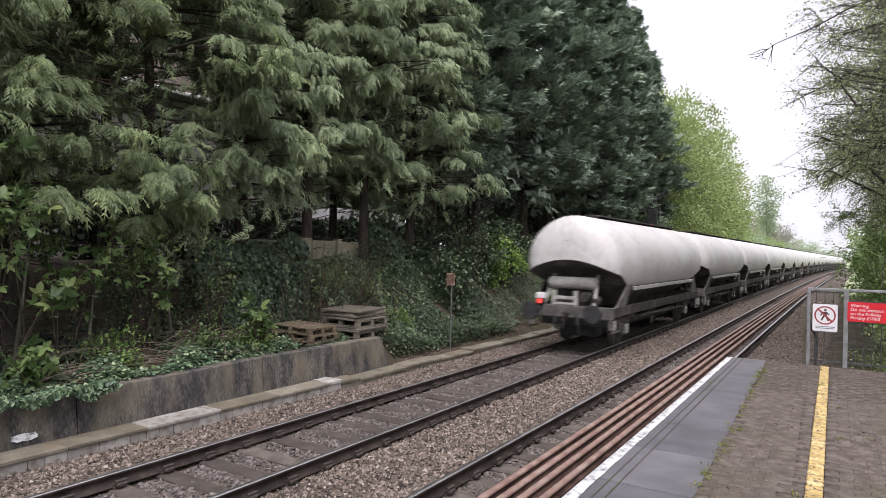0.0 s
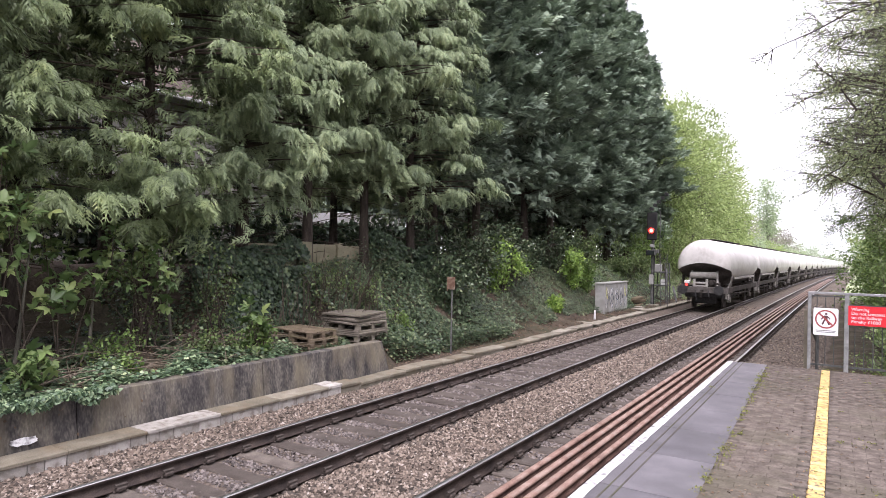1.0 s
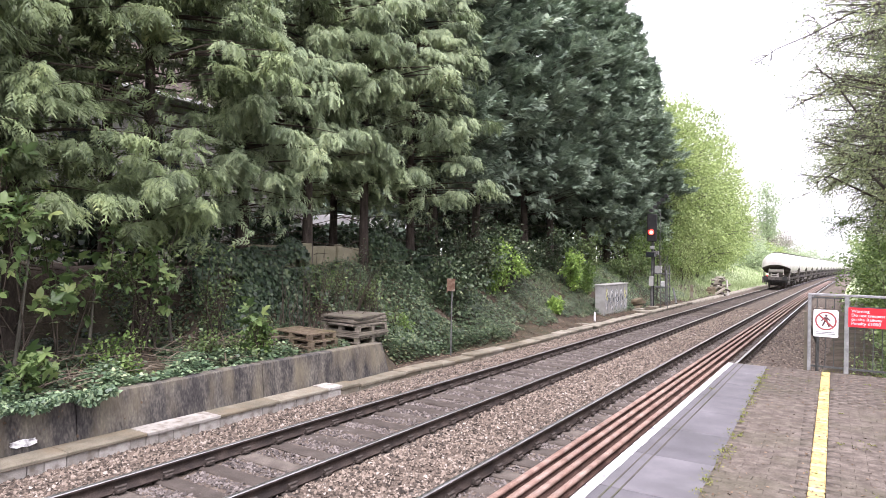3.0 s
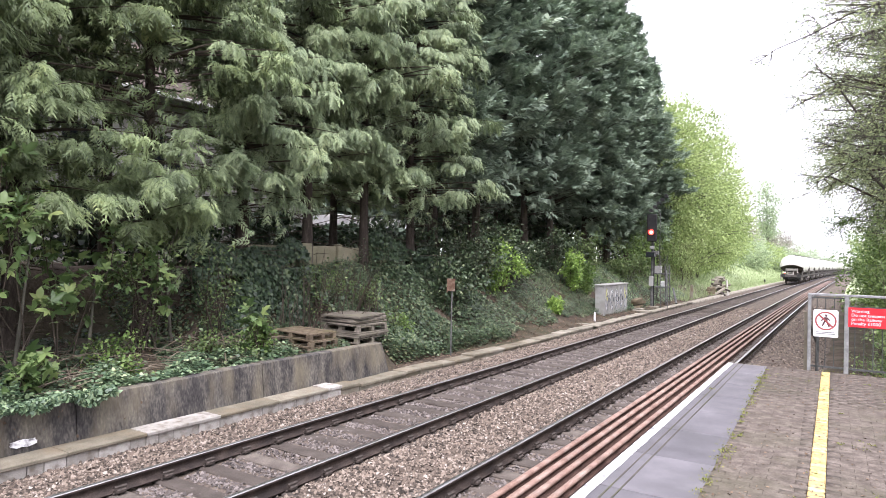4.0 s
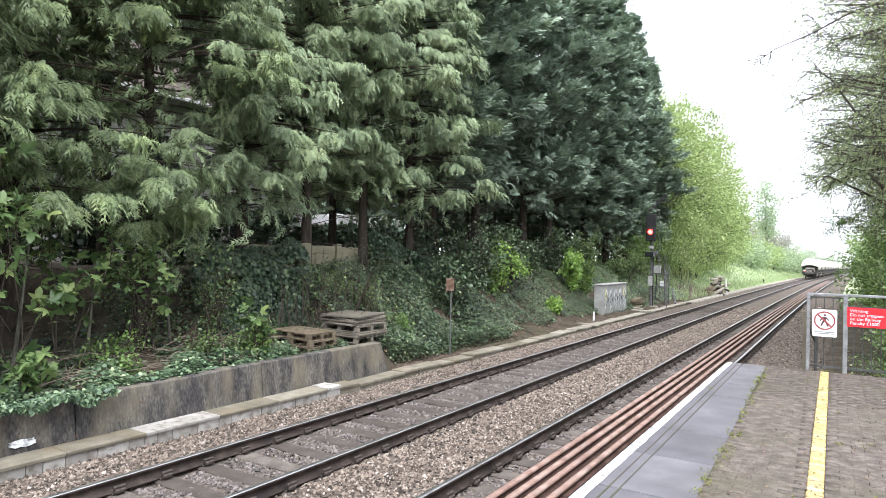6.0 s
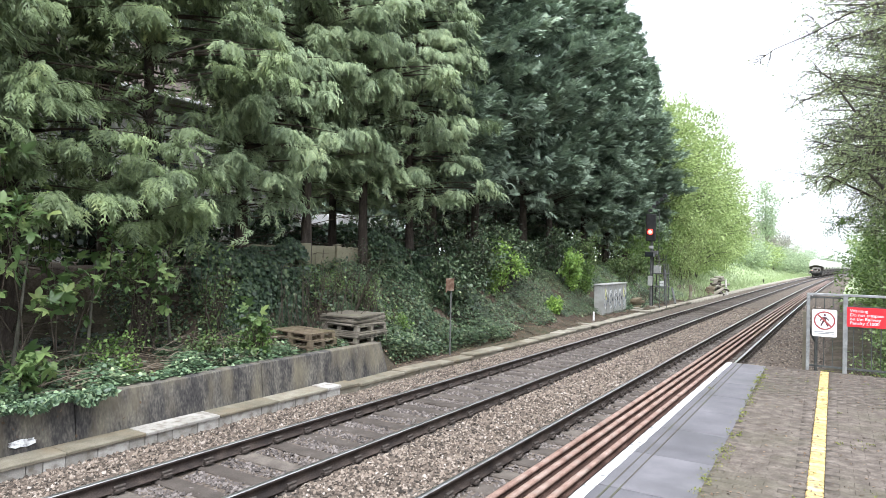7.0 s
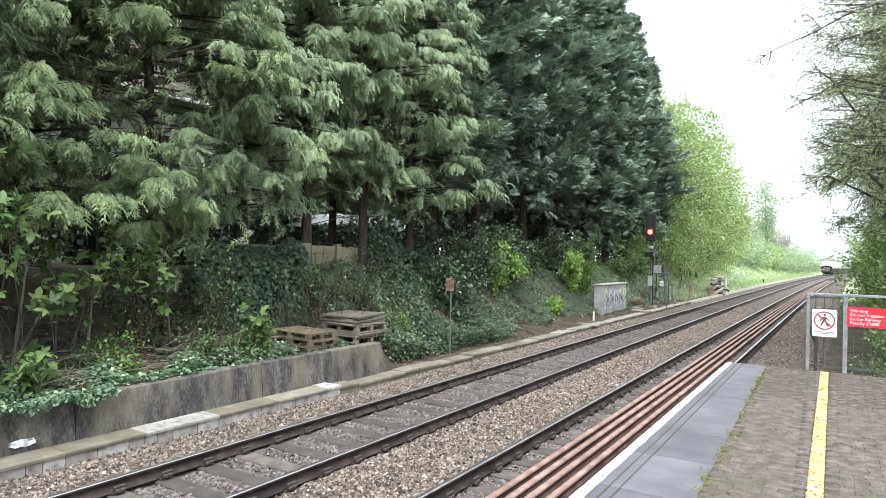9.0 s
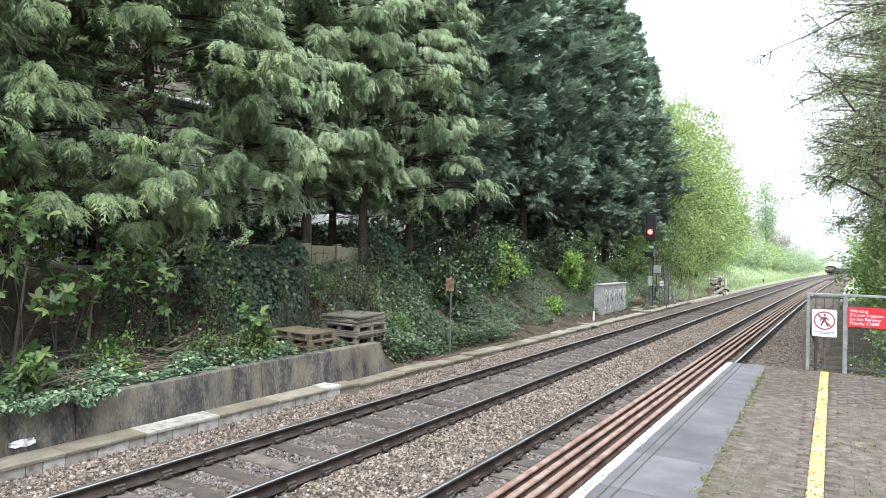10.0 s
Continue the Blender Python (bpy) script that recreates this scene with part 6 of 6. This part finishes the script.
# trestle with small equipment cases behind the post
frame_ob = empty("equipment_stand", pose(-9.35, 39.6, float(bank(-9.35, 39.6))), "galvanised trestle with small grey equipment cases", "equipment stand")
for x, y in ((-0.4, -0.5), (-0.4, 0.5), (0.4, -0.5), (0.4, 0.5)):
    bm = bmesh.new()
    rod(bm, (x, y, -0.2), (x * 0.8, y, 2.35), 0.035, sides=6)
    part("leg", bm, M["old_galvanised"], frame_ob)
for z in (0.95, 1.75):
    bm = bmesh.new()
    box(bm, -0.42, 0.42, -0.55, 0.55, z, z + 0.06)
    part("shelf", bm, M["old_galvanised"], frame_ob)
bm = bmesh.new()
box(bm, -0.35, 0.0, -0.45, 0.15, 1.81, 2.25, 0.02)
part("case", bm, M["cabinet"], frame_ob)
bm = bmesh.new()
box(bm, 0.05, 0.35, -0.5, -0.2, 1.02, 1.34, 0.02)
part("pale_case", bm, M["sign_white"], frame_ob, "small white case")
bm = bmesh.new()
rod(bm, (0.4, -0.6, 2.0), (0.75, -1.6, 0.0), 0.035, sides=6)
rod(bm, (0.6, 0.4, 0.9), (1.0, -0.5, 0.05), 0.06, sides=6)
part("brace", bm, M["old_galvanised"], frame_ob)

# ---------------------------------------------------------------- equipment cabinet
cz = -0.02
cab = empty("equipment_cabinet", pose(-9.66, 30.52, cz), "pale grey trackside cabinet with faded graffiti on doors", "cabinet")
bm = bmesh.new()
box(bm, -0.10, 0.33, -1.82, 1.82, 0.0, 1.38, 0.01)
part("body", bm, M["cabinet"], cab)
bm = bmesh.new()
box(bm, -0.14, 0.38, -1.87, 1.87, 1.38, 1.44, 0.015)
part("roof", bm, M["cabinet"], cab)
rg = np.random.RandomState(7)
for k in range(5):
    y0 = -1.80 + k * 0.72
    bm = bmesh.new()
    box(bm, 0.33, 0.352, y0 + 0.015, y0 + 0.705, 0.06, 1.34, 0.006)
    door = part("door", bm, M["cabinet"], cab)
    bm = bmesh.new()
    box(bm, 0.352, 0.375, y0 + 0.60, y0 + 0.64, 0.6, 0.8)
    part("handle", bm, M["dark_steel"], door)
    for d0, d1, e0, e1 in ((0.05, 0.67, 1.28, 1.31), (0.05, 0.67, 0.09, 0.12), (0.05, 0.08, 0.12, 1.28), (0.64, 0.67, 0.12, 1.28)):
        bm = bmesh.new()
        box(bm, 0.352, 0.366, y0 + d0, y0 + d1, e0, e1)
        part("door_rib", bm, M["cabinet"], door)
    w = [(Vector((0.357, y0 + 0.34 + 0.20 * math.cos(a), 0.72 + 0.42 * math.sin(a))), 0.05) for a in np.linspace(0.6, rg.uniform(4.5, 6.6), 14)]
    v, f = tubes([w], 4)
    v[:, 0] = 0.3535 + (v[:, 0] - 0.3535) * 0.08
    arrays("graffiti_stroke", v, f, M["spray_white"], door, label="faded white scrawl")
    pts = [Vector((0.356, y0 + 0.10 + 0.5 * rg.uniform(0, 1), z)) for z in np.linspace(0.22, 1.18, 7)]
    v, f = tubes([[(p, 0.028) for p in pts], [(Vector((0.356, y0 + 0.34 + 0.24 * math.cos(a), 0.6 + 0.3 * math.sin(a))), 0.026) for a in np.linspace(0, rg.uniform(3, 6), 10)]], 4)
    v[:, 0] = 0.3565 + (v[:, 0] - 0.3535) * 0.12
    arrays("graffiti_stroke", v, f, M["graffiti"], door, label="faded blue-grey scrawl")
    if k in (0, 4):
        v, f = tubes([[(Vector((0.357, y0 + 0.15 + 0.12 * s, 0.7 + 0.55 * s)), 0.04) for s in (0, 0.5, 1)], [(Vector((0.357, y0 + 0.27 + 0.12 * s, 1.25 - 0.55 * s)), 0.04) for s in (0, 0.5, 1)]], 4)
        v[:, 0] = 0.355 + (v[:, 0] - 0.355) * 0.12
        arrays("graffiti_stroke", v, f, M["graffiti_yellow"], door, label="faded yellow scrawl")
peg = empty("marker_peg", pose(-9.05, 26.6, -0.1), "short white marker peg beside the trough", "marker peg")
bm = bmesh.new()
rod(bm, (0, 0, -0.1), (0, 0, 0.42), 0.045, 0.04, 8)
part("peg", bm, M["sign_white"], peg)
for x, y, h in ((-9.1, 46.5, 1.0), (-9.4, 92, 0.55)):
    post = empty("marker_post", pose(x + bend(y), y, float(bank(x + bend(y), y))), "mossy short concrete marker post", "marker post")
    bm = bmesh.new()
    box(bm, -0.09, 0.09, -0.09, 0.09, -0.2, h, 0.02)
    part("post", bm, M["mossy"] if y < 60 else M["black"], post)

# thin post with a rusted plate
sp = empty("plate_post", pose(-8.98, 14.66, -0.1), "thin grey post with rusted square plate", "sign post")
bm = bmesh.new()
rod(bm, (0, 0, -0.1), (0.0, 0, 1.82), 0.02, sides=8)
part("post", bm, M["old_galvanised"], sp)
bm = bmesh.new()
box(bm, -0.125, 0.115, -0.05, -0.025, 1.76, 2.10, 0.008)
box(bm, -0.125, -0.10, -0.08, -0.05, 1.72, 2.10, 0.003)
part("plate", bm, M["rust_plate"], sp, "rusted blank plate")


# ---------------------------------------------------------------- pallets
def pallet(m, wood, label, lx=1.2, ly=0.8, group="stacked pallets", tilt=0.0):
    p = empty("pallet", m, label, "pallet", group)
    for k in range(7):
        y = -ly / 2 + 0.05 + k * (ly - 0.1) / 6
        bm = bmesh.new()
        box(bm, -lx / 2, lx / 2, y - 0.047, y + 0.047, 0.122, 0.144, 0.003)
        part("top_board", bm, M[wood], p)
    for x in (-lx / 2 + 0.05, 0, lx / 2 - 0.05):
        bm = bmesh.new()
        box(bm, x - 0.05, x + 0.05, -ly / 2, ly / 2, 0.1, 0.122, 0.003)
        part("stringer", bm, M[wood], p)
    for y in (-ly / 2 + 0.05, 0, ly / 2 - 0.05):
        bm = bmesh.new()
        box(bm, -lx / 2, lx / 2, y - 0.05, y + 0.05, 0.0, 0.022, 0.003)
        part("bottom_board", bm, M[wood], p)
        for x in (-lx / 2 + 0.06, 0, lx / 2 - 0.06):
            bm = bmesh.new()
            box(bm, x - 0.06, x + 0.06, y - 0.05, y + 0.05, 0.022, 0.1, 0.004)
            part("block", bm, M[wood], p)
    return p


z = 0.45
for k in range(3):
    pallet(pose(-10.20 + random.uniform(-0.02, 0.02), 10.36 + random.uniform(-0.015, 0.015), z, 0.6, 1.2, random.uniform(-1.5, 1.5)), "wood_brown", "old brown timber pallet with mossy boards", 1.2, 0.82)
    z += 0.147
z = 0.50
pallet(pose(-10.15, 12.06, z, 0, 0, 1), "wood_grey", "weathered grey pallet under a pile of boards", 1.1, 1.2)


def board(m, lx, ly, h, wood, label):
    bm = bmesh.new()
    box(bm, -lx / 2, lx / 2, -ly / 2, ly / 2, 0, h, 0.004)
    b = part("board", bm, M[wood], None)
    b.matrix_basis = m
    return tagged(b, label, "board", "boards piled on the pallet")


z = 0.648
for k in range(3):
    board(pose(-10.1 + random.uniform(-0.04, 0.04), 12.08 + random.uniform(-0.05, 0.05), z, 0, 0, random.uniform(-4, 4)), 1.05, 1.2, 0.035, "wood_grey", "grey weathered board in the pile")
    z += 0.042
pallet(pose(-10.15, 12.04, z, 0, 0, 2), "wood_grey", "weathered grey pallet halfway up the pile", 1.1, 1.15)
z += 0.15
for k in range(5):
    board(pose(-10.2 + random.uniform(-0.05, 0.05), 12.02 + random.uniform(-0.05, 0.05), z, random.uniform(-0.5, 2), random.uniform(0, 2.5), random.uniform(-7, 7)), 1.12, 1.16, 0.042, "wood_grey", "mossy grey board near the top of the pile")
    z += 0.047
# loose timbers by the signal
for k, (x, y, zz, ln, a) in enumerate([(-9.35, 34.6, -0.02, 1.9, 8), (-9.45, 34.7, 0.16, 2.0, -4), (-9.4, 34.5, 0.34, 1.8, 5), (-9.35, 33.6, 0.0, 1.2, 70), (-8.75, 33.0, 0.0, 1.0, 85), (-8.7, 24.9, -0.05, 1.0, 75)]):
    bm = bmesh.new()
    box(bm, -ln / 2, ln / 2, -0.14, 0.14, 0, 0.16 if k < 3 else 0.08, 0.02)
    b = part("timber", bm, M["wood_brown" if k < 3 else "concrete"], None)
    b.matrix_basis = pose(x, y, zz + float(bank(x, y)) * (1 if k < 3 else 0.3), 0, 0, 90 + a)
    tagged(b, "old dark timber stacked by the signal" if k < 3 else "loose concrete lid beside the trough", "timber" if k < 3 else "trough lid", "loose timbers and lids")
# jumbled pile of old sleepers
rp = random.Random(44)
for layer in range(8):
    many = (6, 6, 5, 4, 3, 3, 2, 1)[layer]
    for c in range(many):
        ln, wd, th = rp.uniform(0.30, 0.75), rp.uniform(0.10, 0.17), rp.uniform(0.12, 0.22)
        bm = bmesh.new()
        box(bm, -ln, ln, -wd, wd, 0, th, 0.035)
        b = part("old_sleeper", bm, M[rp.choice(("wood_grey", "concrete", "concrete", "chair_iron"))], None)
        x = -8.95 + rp.uniform(-0.45, 0.45) * (1 - layer / 9)
        y = 57.9 + (c - (many - 1) / 2) * 0.85 + rp.uniform(-0.3, 0.3)
        b.matrix_basis = pose(x, y, float(bank(-8.9, 58)) - 0.05 + layer * 0.185, rp.uniform(-30, 30), rp.uniform(-32, 32), rp.uniform(10, 150))
        tagged(b, "old weathered sleeper in a jumbled heap beside the track", "sleeper", "heap of old sleepers")
for k in range(4):
    bm = bmesh.new()
    box(bm, -0.9, 0.9, -0.13, 0.13, 0, 0.15, 0.025)
    b = part("old_sleeper", bm, M["wood_brown"], None)
    b.matrix_basis = pose(-9.0, 54.6 + 0.06 * k, float(bank(-9.0, 54.6)) + 0.155 * k, 0, 0, 82 + 5 * (k % 2))
    tagged(b, "dark old sleeper in a low neat stack beside the heap", "sleeper", "low stack of sleepers")
b = empty("pole", pose(-8.3, 58.2, float(bank(-8.3, 58.2))), "pale pole leaning on the sleeper heap", "pole")
bm = bmesh.new()
rod(bm, (0.2, -0.9, -0.1), (-0.1, 0.2, 1.35), 0.07, sides=8)
part("shaft", bm, M["block"], b)

# ---------------------------------------------------------------- garden wall and house behind the conifers
gw = empty("garden_wall", Matrix.Identity(4), "ochre concrete panel wall at the top of the bank", "wall", kind="structure")
for a, b, top in ((9.3, 10.4, 2.78), (10.44, 12.35, 2.8), (12.95, 13.98, 2.82), (14.02, 16.2, 2.8)):
    bm = bmesh.new()
    box(bm, -12.60, -12.52, a, b, 1.2, top, 0.01)
    part("panel", bm, M["garden_wall"], gw)
for y in (10.42, 12.62, 14.0, 16.2):
    bm = bmesh.new()
    box(bm, -12.62, -12.42, y - 0.10 - 0.16 * (abs(y - 12.62) < 0.1), y + 0.10 + 0.12 * (abs(y - 12.62) < 0.1), 1.0, 2.88, 0.02)
    part("post", bm, M["garden_wall"], gw)

house = empty("house", pose(-21.0, 3.0, 2.3), "grey rendered house with brown tiled roof behind trees", "house")
bm = bmesh.new()
box(bm, -8, 0, -11, 18, -0.6, 5.9)
part("wall", bm, M["render_wall"], house)
bm = bmesh.new()
q = [bm.verts.new(c) for c in [(0.45, -11.4, 5.9), (0.45, 18.4, 5.9), (-4, 18.4, 8.9), (-4, -11.4, 8.9), (-8.45, 18.4, 5.9), (-8.45, -11.4, 5.9)]]
for k in ((0, 1, 2, 3), (3, 2, 4, 5), (0, 3, 5), (1, 4, 2)):
    bm.faces.new([q[i] for i in k])
part("roof", bm, M["roof_tile"], house)
bm = bmesh.new()
box(bm, 0.40, 0.54, -11.4, 18.4, 5.77, 5.9, 0.02)
part("gutter", bm, M["sign_white"], house, "white gutter")
for y in (-7.5, -3.5, 0.5, 4.2, 8.0, 11.0, 14.6):
    for zz in (0.4, 3.2):
        bm = bmesh.new()
        box(bm, -0.02, 0.05, y - 0.7, y + 0.7, zz, zz + 1.3, 0.01)
        wdw = part("window", bm, M["cabinet"], house, "pale framed window")
        for s in (-1, 1):
            bm = bmesh.new()
            box(bm, 0.045, 0.056, y + s * 0.33 - 0.29, y + s * 0.33 + 0.29, zz + 0.08, zz + 1.22)
            part("pane", bm, M["glass"], wdw)
# pale low outbuilding glimpsed beyond the garden wall
shed = empty("outbuilding", pose(-23.5, 28.4, 2.2), "pale flat-roofed outbuilding behind the trees", "outbuilding")
bm = bmesh.new()
box(bm, -3, 0, -2.2, 3.2, -0.4, 1.95)
part("wall", bm, M["render_wall"], shed)
bm = bmesh.new()
box(bm, -3.2, 0.25, -2.4, 3.4, 1.95, 2.55, 0.03)
part("roof", bm, M["sign_white"], shed, "white flat roof")

# a painted patch at the foot of the retaining wall
blot = bmesh.new()
rg = np.random.RandomState(3)
rim = [blot.verts.new((-8.872 - 0.12 * (z + 0.0), y, z)) for y, z in [(4.02 + 0.19 * math.cos(a) * rg.uniform(0.75, 1.1), 0.105 + 0.055 * math.sin(a) * rg.uniform(0.7, 1.15)) for a in np.linspace(0, 6.1, 18)]]
blot.faces.new(rim)
bp = part("paint_patch", blot, M["white_paint"], wall, "splash of white paint")

# ---------------------------------------------------------------- weeds on the platform
rg = np.random.RandomState(21)
spots = [(joint_x(q) + 0.02 + rg.normal(0, 0.03), q) for q in 4.0 + 7.6 * rg.uniform(0, 1, 90)] + [(0.15 + rg.uniform(-0.35, 0.5), rg.uniform(5.5, 11.7)) for k in range(16)] + [(rg.uniform(-0.9, -0.2), rg.uniform(5, 11.7)) for k in range(9)] + [(-1.55 + rg.normal(0, 0.02), y) for y in (9.2, 10.1)] + [(rg.uniform(-0.4, 0.9), 11.86) for k in range(14)]
P, D, S = [], [], []
for x, y in spots:
    m, w = rg.randint(6, 22), rg.uniform(0.010, 0.035)
    P.append(np.stack([x + rg.normal(0, w, m), y + rg.normal(0, w * 1.6, m), np.full(m, PZ + 0.009)], -1))
    D.append(np.stack([rg.normal(0, 0.6, m), rg.normal(0, 0.6, m), rg.uniform(0.2, 1, m)], -1))
    S.append(rg.uniform(0.008, 0.024, m))
P, D, S = np.concatenate(P), np.concatenate(D), np.concatenate(S)
v, f = scatter(LEAF, P, frames_from(D, rg, 0.6), S)
tagged(arrays("weeds", v, f, M["moss_weed"]), "small green weeds in the platform joints", "weeds", kind="stuff")
n = 1300
p = np.stack([rg.uniform(-0.9, 1.4, n), rg.uniform(3.5, 11.8, n), np.full(n, PZ + 0.012)], -1)
v, f = scatter(IVY, p, frames_from(rg.normal(0, 1, (n, 3)) * V3(1, 1, 0.1), rg, 0.3), 0.022 * rg.uniform(0.4, 1.3, n))
tagged(arrays("leaf_scraps", v, f, M["litter"]), "dry leaf scraps scattered on the paving", "leaf scraps", kind="stuff")

# ---------------------------------------------------------------- paving blocks
bm = bmesh.new()
box(bm, -0.0993, 0.0993, -0.0493, 0.0493, -0.06, 0.0, 0.002)
block_me = bpy.data.meshes.new("paving_block")
bm.to_mesh(block_me)
bm.free()
block_me.materials.append(M["paver"])
bm = bmesh.new()
box(bm, -0.059, 0.059, -0.041, 0.041, -0.06, 0.001, 0.008)
slim_me = bpy.data.meshes.new("yellow_block")
bm.to_mesh(slim_me)
bm.free()
slim_me.materials.append(M["yellow_paint"])
singles, rest_v, rest_f = 0, [], []
rg = np.random.RandomState(5)
row = 0
y = 11.75
cube = [(-1, -1), (1, -1), (1, 1), (-1, 1)]
while y > -12:
    mid, edge = stripe_x(y), joint_x(y)
    for zone0, zone1 in ((edge, mid - 0.062), (mid + 0.062, 6.0)):
        x = zone0 - (0.1 if row % 2 else 0.0)
        while x < zone1:
            a, b = max(x, zone0) + 0.0007, min(x + 0.2, zone1) - 0.0007
            x += 0.2
            if b - a < 0.03:
                continue
            zz = PZ + 0.005 + rg.uniform(-0.001, 0.002)
            if singles < 300 and b - a > 0.18 and 4.8 < y < 9.2 and a < 0.5:
                o = new("paving_block", block_me)
                o.location, o.parent = ((a + b) / 2, y, zz), platform
                o.rotation_euler = (rg.normal(0, 0.005), rg.normal(0, 0.005), rg.normal(0, 0.006))
                singles += 1
                continue
            k = len(rest_v)
            if y < 3 or a > 2.2:
                rest_v += [(a if s < 0 else b, y + q * 0.0493, zz) for s, q in cube]
                rest_f.append((k, k + 1, k + 2, k + 3))
                continue
            rest_v += [(a if s < 0 else b, y + q * 0.0493, zz - d) for d in (0, 0.05) for s, q in cube]
            rest_f += [(k, k + 1, k + 2, k + 3), (k, k + 4, k + 5, k + 1), (k + 1, k + 5, k + 6, k + 2), (k + 2, k + 6, k + 7, k + 3), (k + 3, k + 7, k + 4, k)]
    if y > -12:
        o = new("yellow_block", slim_me)
        o.location, o.parent = (mid, y, PZ + 0.005 + rg.uniform(-0.001, 0.003)), platform
    y -= 0.1
    row += 1
tagged(arrays("paving_rest", rest_v, rest_f, M["paver_rest"], platform), kind="stuff")


motions()
